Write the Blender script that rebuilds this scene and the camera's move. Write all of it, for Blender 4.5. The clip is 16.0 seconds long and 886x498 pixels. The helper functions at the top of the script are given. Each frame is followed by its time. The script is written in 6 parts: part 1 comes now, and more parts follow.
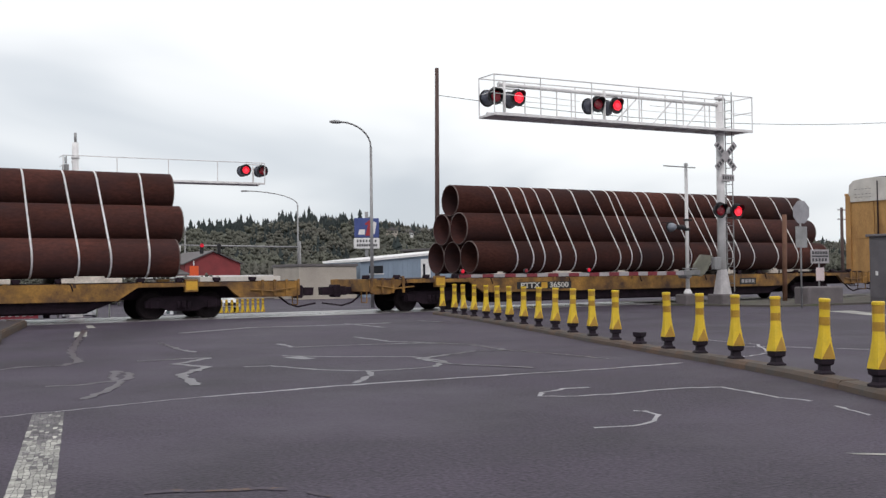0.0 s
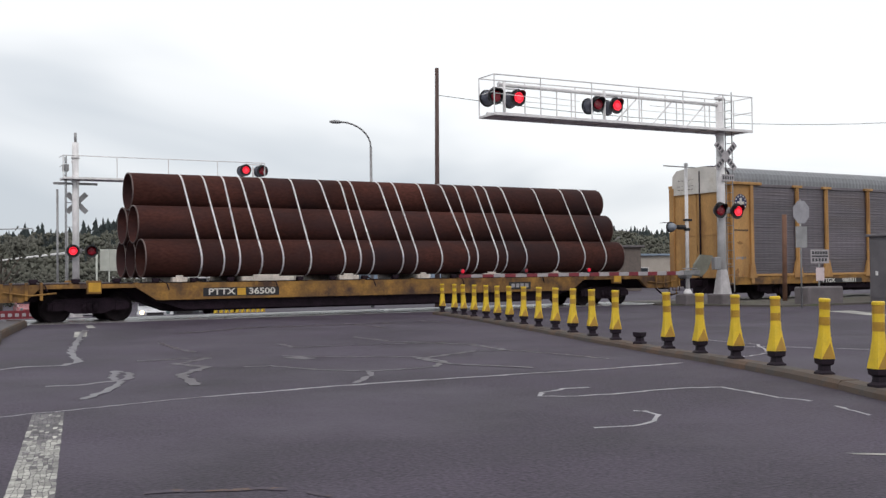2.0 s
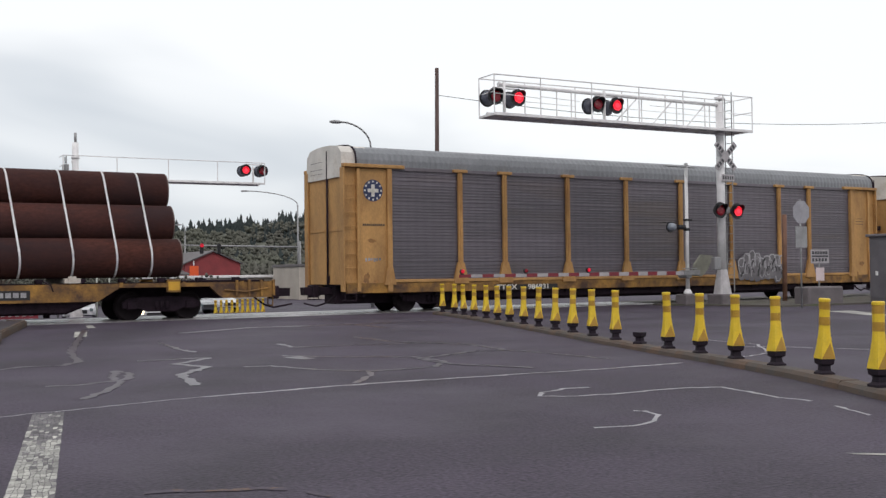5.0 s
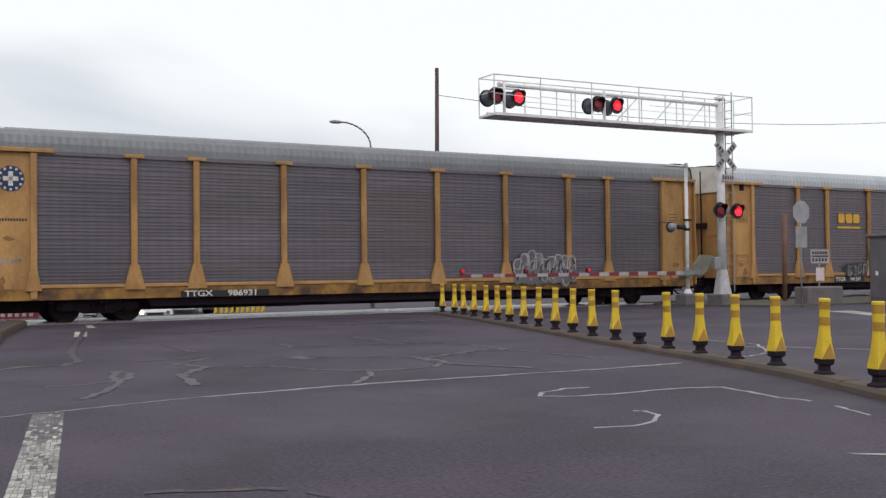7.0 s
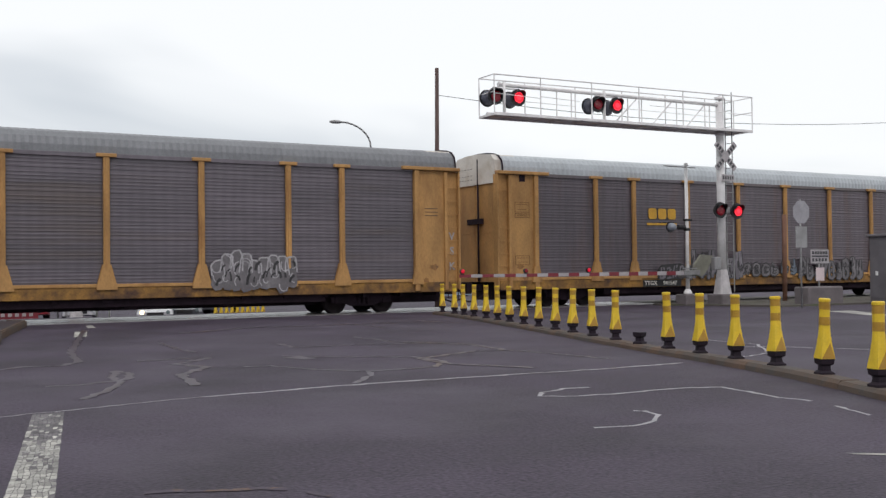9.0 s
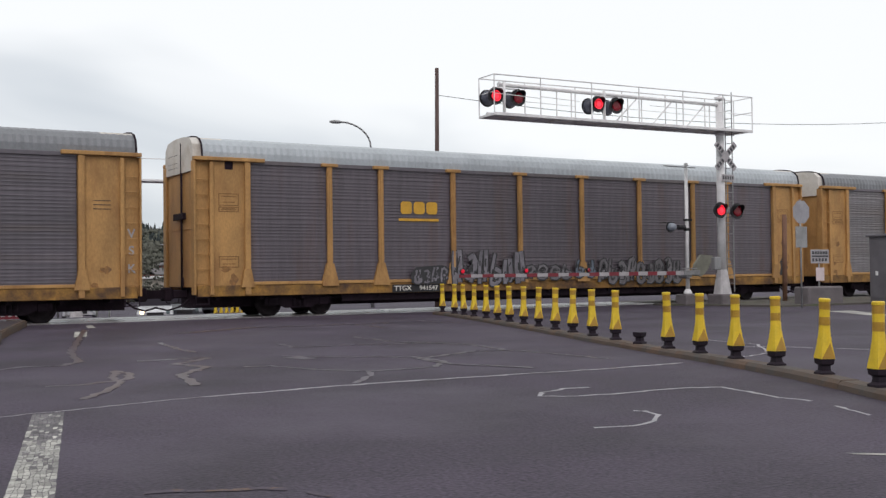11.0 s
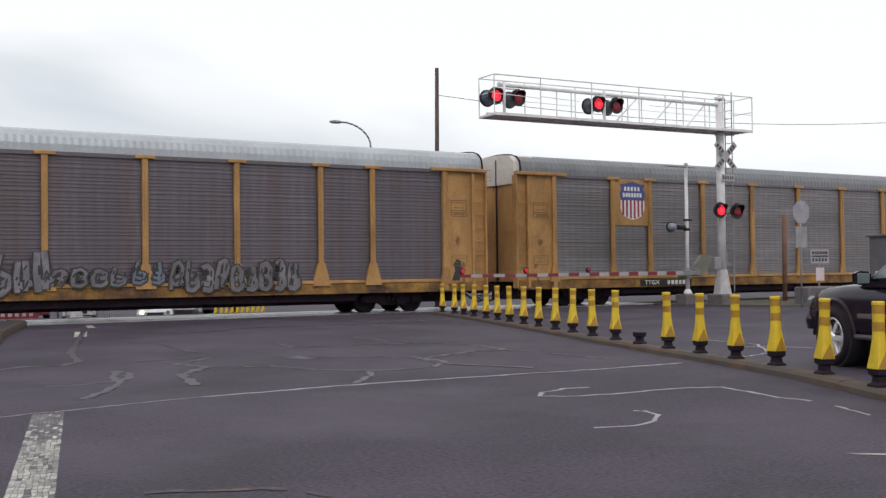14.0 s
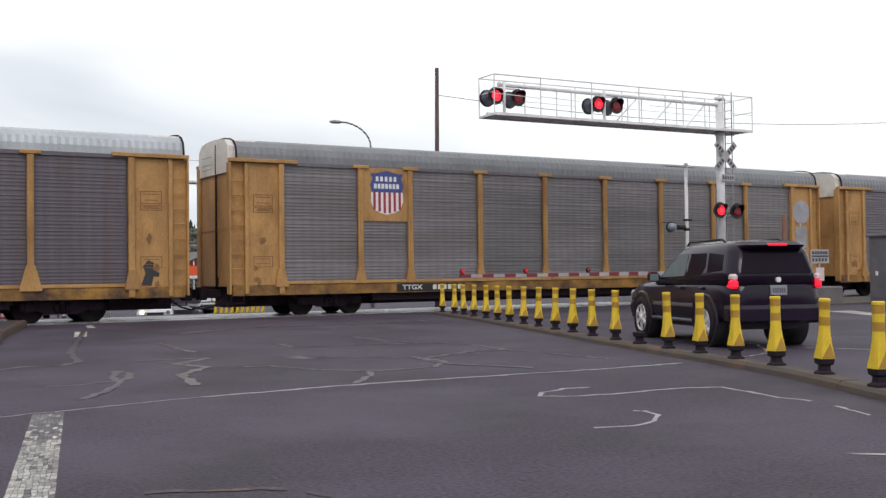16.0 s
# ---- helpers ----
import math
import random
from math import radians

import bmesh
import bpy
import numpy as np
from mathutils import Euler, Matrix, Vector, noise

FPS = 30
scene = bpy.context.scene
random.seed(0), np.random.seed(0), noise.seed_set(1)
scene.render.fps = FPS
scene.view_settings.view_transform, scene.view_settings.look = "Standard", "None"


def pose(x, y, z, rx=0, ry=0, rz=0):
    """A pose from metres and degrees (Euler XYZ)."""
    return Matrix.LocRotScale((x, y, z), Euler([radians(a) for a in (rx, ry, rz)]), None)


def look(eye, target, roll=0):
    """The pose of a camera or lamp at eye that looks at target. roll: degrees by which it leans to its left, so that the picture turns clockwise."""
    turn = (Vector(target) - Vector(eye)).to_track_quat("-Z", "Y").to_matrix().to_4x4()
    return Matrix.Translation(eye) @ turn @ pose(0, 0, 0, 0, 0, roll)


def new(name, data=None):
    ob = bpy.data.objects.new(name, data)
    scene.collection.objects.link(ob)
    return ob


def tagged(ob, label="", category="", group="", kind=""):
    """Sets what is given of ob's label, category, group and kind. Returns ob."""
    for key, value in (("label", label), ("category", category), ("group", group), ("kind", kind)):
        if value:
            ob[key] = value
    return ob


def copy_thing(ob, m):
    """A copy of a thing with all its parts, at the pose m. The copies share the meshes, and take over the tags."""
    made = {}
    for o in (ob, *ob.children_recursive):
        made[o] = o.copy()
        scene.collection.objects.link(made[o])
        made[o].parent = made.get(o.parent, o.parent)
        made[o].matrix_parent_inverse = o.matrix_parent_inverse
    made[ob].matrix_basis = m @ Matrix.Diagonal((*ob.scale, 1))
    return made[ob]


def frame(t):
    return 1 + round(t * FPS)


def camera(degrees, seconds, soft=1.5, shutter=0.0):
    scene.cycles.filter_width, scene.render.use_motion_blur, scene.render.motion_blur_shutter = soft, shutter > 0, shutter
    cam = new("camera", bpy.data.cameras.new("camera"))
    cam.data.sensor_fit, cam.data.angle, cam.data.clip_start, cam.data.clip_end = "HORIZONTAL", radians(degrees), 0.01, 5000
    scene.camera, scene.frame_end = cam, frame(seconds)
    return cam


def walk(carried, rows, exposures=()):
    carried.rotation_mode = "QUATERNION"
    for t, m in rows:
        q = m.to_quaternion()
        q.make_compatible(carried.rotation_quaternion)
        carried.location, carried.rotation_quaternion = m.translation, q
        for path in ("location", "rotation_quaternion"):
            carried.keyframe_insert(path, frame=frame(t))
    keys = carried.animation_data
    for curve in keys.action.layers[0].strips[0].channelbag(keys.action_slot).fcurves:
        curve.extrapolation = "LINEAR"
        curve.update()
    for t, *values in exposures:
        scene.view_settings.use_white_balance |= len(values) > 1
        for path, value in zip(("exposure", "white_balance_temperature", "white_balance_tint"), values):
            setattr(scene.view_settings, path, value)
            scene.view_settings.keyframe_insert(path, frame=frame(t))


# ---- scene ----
# ---- camera ----
cam = camera(45.02, 16.0, soft=1.4)
EYE = (0, 0, 1.31)
VIEW = pose(*EYE, 90 + 1.266, 0, -28.61) @ pose(0, 0, 0, 0, 0, -0.686)
walk(cam, [(0.0, VIEW), (16.0, VIEW)], [(0.0, 0.0, 6500, 16), (6.0, -0.04, 6500, 16), (9.0, -0.06, 6500, 16), (13.0, -0.06, 6500, 16), (16.0, 0.08, 6500, 16)])

# ---- sky and sun: overcast, bright white cloud with grey-blue banks ----
world = bpy.data.worlds.new("overcast")
scene.world = world
world.use_nodes = True
wn, wl = world.node_tree.nodes, world.node_tree.links
wn.clear()
w_out = wn.new("ShaderNodeOutputWorld")
w_bg = wn.new("ShaderNodeBackground")
w_sky = wn.new("ShaderNodeTexSky")
w_sky.sky_type, w_sky.sun_disc = "NISHITA", False
w_sky.sun_elevation, w_sky.sun_rotation = radians(48), radians(200)
w_co = wn.new("ShaderNodeTexCoord")
w_map = wn.new("ShaderNodeMapping")
w_map.inputs["Scale"].default_value = (1.0, 1.0, 3.2)
w_map.inputs["Location"].default_value = (0.35, 0.1, 0.0)
w_noise = wn.new("ShaderNodeTexNoise")
w_noise.inputs["Scale"].default_value = 2.2
w_noise.inputs["Detail"].default_value = 3.5
w_noise.inputs["Roughness"].default_value = 0.5
w_noise.inputs["Distortion"].default_value = 0.4
w_ramp = wn.new("ShaderNodeValToRGB")
w_ramp.color_ramp.interpolation = "EASE"
w_ramp.color_ramp.elements[0].position = 0.3
w_ramp.color_ramp.elements[0].color = (6.0, 6.75, 7.1, 1)
w_ramp.color_ramp.elements[1].position = 0.56
w_ramp.color_ramp.elements[1].color = (10.3, 10.9, 10.7, 1)
w_mix = wn.new("ShaderNodeMixRGB")
w_mix.inputs["Fac"].default_value = 0.93
w_bg.inputs["Strength"].default_value = 0.1
wl.new(w_co.outputs["Generated"], w_map.inputs["Vector"])
wl.new(w_map.outputs["Vector"], w_noise.inputs["Vector"])
w_dir = wn.new("ShaderNodeSeparateXYZ")
w_side = wn.new("ShaderNodeMath")  # brighter cloud towards the east
w_side.operation, w_side.inputs[1].default_value, w_side.inputs[2].default_value = "MULTIPLY_ADD", 0.34, -0.08
w_sum = wn.new("ShaderNodeMath")
wl.new(w_co.outputs["Generated"], w_dir.inputs[0])
wl.new(w_dir.outputs["X"], w_side.inputs[0])
w_soft = wn.new("ShaderNodeMath")
w_soft.operation, w_soft.inputs[1].default_value, w_soft.inputs[2].default_value = "MULTIPLY_ADD", 0.65, 0.175
wl.new(w_noise.outputs["Fac"], w_soft.inputs[0])
wl.new(w_soft.outputs[0], w_sum.inputs[0])
w_high = wn.new("ShaderNodeMath")  # greyer cloud low down
w_high.operation, w_high.inputs[1].default_value, w_high.inputs[2].default_value = "MULTIPLY_ADD", 2.0, -0.31
w_both = wn.new("ShaderNodeMath")
wl.new(w_dir.outputs["Z"], w_high.inputs[0])
wl.new(w_side.outputs[0], w_both.inputs[0])
wl.new(w_high.outputs[0], w_both.inputs[1])
wl.new(w_both.outputs[0], w_sum.inputs[1])
wl.new(w_sum.outputs[0], w_ramp.inputs["Fac"])
wl.new(w_sky.outputs["Color"], w_mix.inputs["Color1"])
wl.new(w_ramp.outputs["Color"], w_mix.inputs["Color2"])
wl.new(w_mix.outputs["Color"], w_bg.inputs["Color"])
wl.new(w_bg.outputs["Background"], w_out.inputs["Surface"])

sun_data = bpy.data.lights.new("sun", "SUN")
sun_data.energy, sun_data.angle, sun_data.color = 0.9, radians(25), (1.0, 0.93, 0.94)
sun = new("sun", sun_data)
sun.matrix_world = look((-30, -60, 80), (10, 10, 0))


# ---- materials ----
def surface(name, base, rough=0.7, metal=0.0, var=0.25, scale=3.0, fine=40.0, bump=0.15, second=None, second_at=0.62, stretch=(1, 1, 1), coat=0.0, edge=0.12, spec=0.5, islands=0.0, grain=0.7, vary=0.0, columns=0.0):
    """A painted, rusted or mineral surface: broad blotches, fine grain, a second colour in patches, relief."""
    m = bpy.data.materials.new(name)
    m.use_nodes = True
    n, l = m.node_tree.nodes, m.node_tree.links
    b = n["Principled BSDF"]
    co = n.new("ShaderNodeTexCoord")
    mp = n.new("ShaderNodeMapping")
    mp.inputs["Scale"].default_value = stretch
    info = n.new("ShaderNodeObjectInfo")
    shift = n.new("ShaderNodeVectorMath")
    shift.operation = "ADD"
    big, small = n.new("ShaderNodeTexNoise"), n.new("ShaderNodeTexNoise")
    big.inputs["Scale"].default_value, big.inputs["Detail"].default_value = scale, 5
    small.inputs["Scale"].default_value, small.inputs["Detail"].default_value = fine, 3
    l.new(co.outputs["Object"], mp.inputs["Vector"])
    l.new(mp.outputs["Vector"], shift.inputs[0])
    mul = n.new("ShaderNodeMath")
    mul.operation, mul.inputs[1].default_value = "MULTIPLY", 17.0
    l.new(info.outputs["Random"], mul.inputs[0])
    l.new(mul.outputs[0], shift.inputs[1])
    l.new(shift.outputs[0], big.inputs["Vector"])
    l.new(shift.outputs[0], small.inputs["Vector"])
    r1 = n.new("ShaderNodeValToRGB")
    lo, hi = 1 - var, 1 + var
    r1.color_ramp.elements[0].position, r1.color_ramp.elements[1].position = 0.3, 0.7
    r1.color_ramp.elements[0].color = (*[c * lo for c in base], 1)
    r1.color_ramp.elements[1].color = (*[min(1, c * hi) for c in base], 1)
    l.new(big.outputs["Fac"], r1.inputs["Fac"])
    r2 = n.new("ShaderNodeValToRGB")
    r2.color_ramp.elements[0].position, r2.color_ramp.elements[1].position = 0.3, 0.7
    r2.color_ramp.elements[0].color = (1 - var * grain,) * 3 + (1,)
    r2.color_ramp.elements[1].color = (1 + var * grain * 0.7,) * 3 + (1,)
    l.new(small.outputs["Fac"], r2.inputs["Fac"])
    mx = n.new("ShaderNodeMixRGB")
    mx.blend_type, mx.inputs["Fac"].default_value = "MULTIPLY", 1.0
    l.new(r1.outputs["Color"], mx.inputs["Color1"])
    l.new(r2.outputs["Color"], mx.inputs["Color2"])
    col = mx.outputs["Color"]
    if second:
        patch = n.new("ShaderNodeTexNoise")
        patch.inputs["Scale"].default_value, patch.inputs["Detail"].default_value = scale * 0.8, 8
        patch.inputs["Roughness"].default_value = 0.65
        l.new(shift.outputs[0], patch.inputs["Vector"])
        r3 = n.new("ShaderNodeValToRGB")
        r3.color_ramp.elements[0].position = second_at - edge
        r3.color_ramp.elements[1].position = second_at + edge
        l.new(patch.outputs["Fac"], r3.inputs["Fac"])
        m2 = n.new("ShaderNodeMixRGB")
        m2.inputs["Color2"].default_value = (*second, 1)
        l.new(r3.outputs["Color"], m2.inputs["Fac"])
        l.new(col, m2.inputs["Color1"])
        col = m2.outputs["Color"]
    if vary:
        rv = n.new("ShaderNodeMapRange")
        rv.inputs["To Min"].default_value, rv.inputs["To Max"].default_value = 1 - vary, 1 + vary
        l.new(info.outputs["Random"], rv.inputs["Value"])
        mv = n.new("ShaderNodeMixRGB")
        mv.blend_type, mv.inputs["Fac"].default_value = "MULTIPLY", 1.0
        l.new(col, mv.inputs["Color1"])
        l.new(rv.outputs["Result"], mv.inputs["Color2"])
        col = mv.outputs["Color"]
    if columns:
        # faint upright bands of the perforated sheet
        wave = n.new("ShaderNodeTexWave")
        wave.bands_direction = "X"
        wave.inputs["Scale"].default_value, wave.inputs["Distortion"].default_value, wave.inputs["Detail Scale"].default_value = 0.95, 3.0, 0.5
        rc = n.new("ShaderNodeMapRange")
        rc.inputs["To Min"].default_value, rc.inputs["To Max"].default_value = 1 - columns, 1 + columns
        l.new(co.outputs["Object"], wave.inputs["Vector"])
        l.new(wave.outputs["Fac"], rc.inputs["Value"])
        mc = n.new("ShaderNodeMixRGB")
        mc.blend_type, mc.inputs["Fac"].default_value = "MULTIPLY", 1.0
        l.new(col, mc.inputs["Color1"])
        l.new(rc.outputs["Result"], mc.inputs["Color2"])
        col = mc.outputs["Color"]
    l.new(col, b.inputs["Base Color"])
    rr = n.new("ShaderNodeMapRange")
    rr.inputs["To Min"].default_value, rr.inputs["To Max"].default_value = max(0.02, rough - 0.12), min(1, rough + 0.12)
    l.new(big.outputs["Fac"], rr.inputs["Value"])
    l.new(rr.outputs["Result"], b.inputs["Roughness"])
    b.inputs["Metallic"].default_value = metal
    b.inputs["Coat Weight"].default_value = coat
    b.inputs["Specular IOR Level"].default_value = spec
    if islands:
        geo = n.new("ShaderNodeNewGeometry")
        ri = n.new("ShaderNodeMapRange")
        ri.inputs["To Min"].default_value, ri.inputs["To Max"].default_value = 1 - islands, 1 + islands
        l.new(geo.outputs["Random Per Island"], ri.inputs["Value"])
        mi = n.new("ShaderNodeMixRGB")
        mi.blend_type, mi.inputs["Fac"].default_value = "MULTIPLY", 1.0
        l.new(col, mi.inputs["Color1"])
        l.new(ri.outputs["Result"], mi.inputs["Color2"])
        l.new(mi.outputs["Color"], b.inputs["Base Color"])
    if bump:
        bp = n.new("ShaderNodeBump")
        bp.inputs["Strength"].default_value, bp.inputs["Distance"].default_value = bump, 0.02
        l.new(small.outputs["Fac"], bp.inputs["Height"])
        l.new(bp.outputs["Normal"], b.inputs["Normal"])
    return m


def glow(name, colour, strength):
    m = bpy.data.materials.new(name)
    m.use_nodes = True
    b = m.node_tree.nodes["Principled BSDF"]
    b.inputs["Base Color"].default_value = (*colour, 1)
    b.inputs["Emission Color"].default_value = (*colour, 1)
    b.inputs["Emission Strength"].default_value = strength
    return m


ASPHALT = surface("asphalt", (0.047, 0.036, 0.054), 0.7, var=0.4, scale=0.5, fine=30, bump=0.55, second=(0.08, 0.067, 0.09), second_at=0.6, edge=0.16, grain=1.7, spec=0.24)
ASPHALT_FAR = surface("worn_asphalt", (0.045, 0.036, 0.045), 0.6, var=0.2, scale=0.3, fine=30, bump=0.2)
CHALK = surface("pale_crack_filler", (0.3, 0.285, 0.305), 0.4, var=0.3, scale=1.6, fine=18, bump=0.2, second=(0.09, 0.078, 0.09), second_at=0.62)
SEALANT = surface("crack_sealant", (0.05, 0.037, 0.054), 0.34, var=0.3, scale=2, fine=18, bump=0.12, spec=0.7)
PAINT = surface("worn_road_paint", (0.42, 0.41, 0.37), 0.65, var=0.2, scale=1.3, fine=30, bump=0.3, second=(0.13, 0.125, 0.125), second_at=0.56, edge=0.12, islands=0.35)
PAINT_OLD = surface("faded_yellow_paint", (0.12, 0.07, 0.05), 0.75, var=0.2, scale=9, fine=30, second=(0.05, 0.036, 0.054), second_at=0.43, edge=0.04)
CONCRETE = surface("concrete", (0.135, 0.118, 0.122), 0.85, var=0.2, scale=2, fine=40, bump=0.3, second=(0.17, 0.155, 0.15))
KERB = surface("dirty_yellow_kerb", (0.105, 0.064, 0.042), 0.85, var=0.3, scale=2.5, fine=35, bump=0.5, second=(0.07, 0.062, 0.055), second_at=0.5)
# smooth concrete, base made paler to carry sky glare along the rails
PANEL = surface("smooth_glare_concrete", (0.24, 0.225, 0.225), 0.3, var=0.25, scale=1.2, fine=20, bump=0.1, second=(0.12, 0.11, 0.11), second_at=0.6)
GRAVEL = surface("ballast", (0.13, 0.12, 0.11), 0.95, var=0.4, scale=6, fine=25, bump=1.0)
VERGE = surface("dry_verge", (0.085, 0.075, 0.065), 0.95, var=0.3, scale=1.2, fine=20, bump=0.8, second=(0.08, 0.1, 0.045))
RAIL_STEEL = surface("rail_steel", (0.3, 0.27, 0.25), 0.4, 0.8, var=0.2)
POST_YELLOW = surface("yellow_plastic", (0.67, 0.46, 0.018), 0.5, var=0.1, scale=6, fine=50, bump=0.05, second=(0.5, 0.34, 0.02), second_at=0.7)
# amber of the bands, also used as painted shade on the foot facets
POST_BAND_SHADE = surface("amber_band_and_facet_shade", (0.36, 0.2, 0.018), 0.4, var=0.15, scale=10, fine=120, bump=0.1)
RUBBER = surface("black_rubber", (0.016, 0.01, 0.016), 0.75, spec=0.25, var=0.25, scale=6, fine=60, bump=0.2)
RACK_YELLOW = surface("weathered_yellow_paint", (0.42, 0.23, 0.078), 0.68, var=0.2, scale=1.6, fine=22, bump=0.12, second=(0.25, 0.12, 0.04), second_at=0.62, stretch=(1, 1, 0.45))
SCREEN = surface("galvanised_screen", (0.112, 0.096, 0.112), 0.46, 0.15, var=0.24, scale=0.9, fine=9, bump=0.1, second=(0.1, 0.075, 0.066), second_at=0.64, stretch=(0.14, 1, 1.5), columns=0.06, spec=0.9)
SCREEN_PALE = surface("pale_galvanised_screen", (0.166, 0.152, 0.158), 0.46, 0.15, var=0.24, scale=0.9, fine=9, bump=0.1, second=(0.13, 0.105, 0.1), second_at=0.64, stretch=(0.14, 1, 1.5), columns=0.06, spec=0.9)
SCREEN_RUST = surface("rusty_galvanised_screen", (0.103, 0.085, 0.1), 0.48, 0.15, var=0.18, scale=0.9, fine=9, bump=0.1, second=(0.1, 0.058, 0.05), second_at=0.63, stretch=(1.8, 1, 0.22), columns=0.06, spec=0.9)
ROOF_GREY = surface("galvanised_roof", (0.2, 0.208, 0.218), 0.55, 0.2, var=0.12, scale=1.2, fine=15, bump=0.1)
ROOF_PALE = surface("pale_galvanised_roof", (0.4, 0.43, 0.45), 0.45, 0.25, var=0.1, scale=1.2, fine=15, bump=0.1)
CAP_WHITE = surface("dirty_white_panel", (0.6, 0.57, 0.52), 0.6, var=0.12, scale=1.5, fine=18, bump=0.1, second=(0.4, 0.34, 0.26), second_at=0.64)
STAIN = surface("rust_blotch", (0.3, 0.15, 0.05), 0.8, var=0.3, scale=4, fine=22, second=(0.17, 0.09, 0.045), second_at=0.55)
STENCIL = surface("faded_stencil", (0.2, 0.1, 0.035), 0.8, var=0.2)
SILL_YELLOW = surface("rusty_yellow_sill", (0.34, 0.175, 0.035), 0.75, var=0.3, scale=1.6, fine=18, bump=0.25, second=(0.06, 0.03, 0.02), second_at=0.51, edge=0.14)
UNDER = surface("grimy_underframe", (0.02, 0.012, 0.018), 0.9, var=0.35, scale=3, fine=25, bump=0.4, spec=0.2)
TREAD = surface("wheel_steel", (0.018, 0.013, 0.015), 0.85, 0.0, var=0.3, scale=5, fine=30, spec=0.2)
PIPE = surface("rusted_steel_pipe", (0.077, 0.027, 0.02), 0.9, 0.0, spec=0.15, var=0.42, scale=0.7, fine=14, bump=0.15, second=(0.04, 0.022, 0.023), second_at=0.52, stretch=(0.5, 1, 1), edge=0.14, vary=0.28)
STRAP = surface("white_strap", (0.97, 0.97, 0.96), 0.6, var=0.12, scale=4, fine=40)
TIMBER = surface("dunnage_timber", (0.6, 0.54, 0.47), 0.85, var=0.3, scale=3, fine=30, bump=0.3)
ALU = surface("weathered_aluminium", (0.74, 0.73, 0.72), 0.55, 0.05, var=0.12, scale=3, fine=30, bump=0.06)
# darker copy of the mast's aluminium, offsets the light on the sloping base
ALU_DULL = surface("toned_down_aluminium", (0.45, 0.43, 0.43), 0.6, 0.05, var=0.2, scale=3, fine=25, bump=0.08)
ALU_DARK = surface("grey_steel", (0.3, 0.3, 0.3), 0.55, 0.4, var=0.18, scale=3, fine=30, bump=0.08)
BLACK = surface("black_paint", (0.014, 0.013, 0.015), 0.5, var=0.2, scale=6, fine=50)
LENS = surface("unlit_red_lens", (0.26, 0.012, 0.022), 0.25, var=0.2, scale=10, fine=90, bump=0.3)
RED_GLOW = glow("lit_red_lens", (0.5, 0.002, 0.02), 0.6)
HOT_GLOW = glow("lit_lamp_core", (1.0, 0.03, 0.05), 1.5)
WHITE_GLOW = glow("lit_headlight", (1.0, 0.72, 0.38), 5.0)
GATE_WHITE = surface("dusty_white_stripe", (0.36, 0.34, 0.345), 0.55, var=0.15)
GATE_RED = surface("dusty_red_stripe", (0.19, 0.02, 0.03), 0.55, var=0.15)
DOME = surface("blue_grey_dome", (0.26, 0.29, 0.33), 0.45, var=0.12)
HOUSING = surface("dark_blue_grey_housing", (0.07, 0.075, 0.1), 0.5, var=0.15)
CABINET = surface("dull_grey_cabinet_paint", (0.13, 0.122, 0.132), 0.6, var=0.15, scale=2, fine=25)
SIGN_WHITE = surface("white_sign", (0.72, 0.71, 0.7), 0.5, var=0.08, scale=4, fine=30)
SIGN_BLACK = surface("black_lettering", (0.05, 0.05, 0.055), 0.6, var=0.1)
SIGN_RED = surface("red_reflective", (0.33, 0.025, 0.035), 0.5, var=0.12)
SIGN_BLUE = surface("blue_paint", (0.045, 0.07, 0.23), 0.5, var=0.12)
SIGN_GREEN = surface("green_sign", (0.0, 0.16, 0.09), 0.5, var=0.1)
LETTER_WHITE = surface("white_lettering", (0.62, 0.6, 0.55), 0.6, var=0.15, scale=5, fine=30, second=(0.3, 0.26, 0.22), second_at=0.66)
LETTER_YELLOW = surface("yellow_lettering", (0.6, 0.33, 0.03), 0.6, var=0.15)
SPRAY = surface("sprayed_paint", (0.34, 0.33, 0.34), 0.7, var=0.25, scale=3, fine=16, second=(0.1, 0.095, 0.1), second_at=0.54)
SPRAY_PALE = surface("pale_sprayed_paint", (0.2, 0.187, 0.207), 0.75, var=0.3, scale=3, fine=14, second=(0.13, 0.12, 0.135), second_at=0.55)
SPRAY_GREY = surface("grey_sprayed_paint", (0.17, 0.16, 0.167), 0.75, var=0.3, scale=2.2, fine=14, second=(0.12, 0.11, 0.117), second_at=0.52)
PAINT_WORN = surface("worn_road_paint", (0.2, 0.19, 0.195), 0.8, var=0.35, scale=6, fine=30, second=(0.07, 0.062, 0.068), second_at=0.5)
SPRAY_WHITE = surface("white_sprayed_paint", (0.36, 0.35, 0.36), 0.7, var=0.25, scale=3, fine=16)
SPRAY_DARK = surface("dark_sprayed_paint", (0.035, 0.034, 0.036), 0.7, var=0.2)
SPRAY_BLUE = surface("blue_sprayed_paint", (0.13, 0.16, 0.2), 0.7, var=0.2)
WOOD_POLE = surface("creosoted_pole", (0.095, 0.062, 0.055), 0.9, var=0.3, scale=3, fine=25, stretch=(4, 4, 0.3), bump=0.4)
RED_WALL = surface("red_siding", (0.24, 0.042, 0.045), 0.8, var=0.15, scale=1, fine=10)
BEIGE_WALL = surface("beige_wall", (0.4, 0.36, 0.31), 0.85, var=0.12, scale=0.6, fine=8)
BLUE_WALL = surface("blue_grey_metal_wall", (0.215, 0.275, 0.345), 0.6, var=0.1, scale=0.6, fine=8)
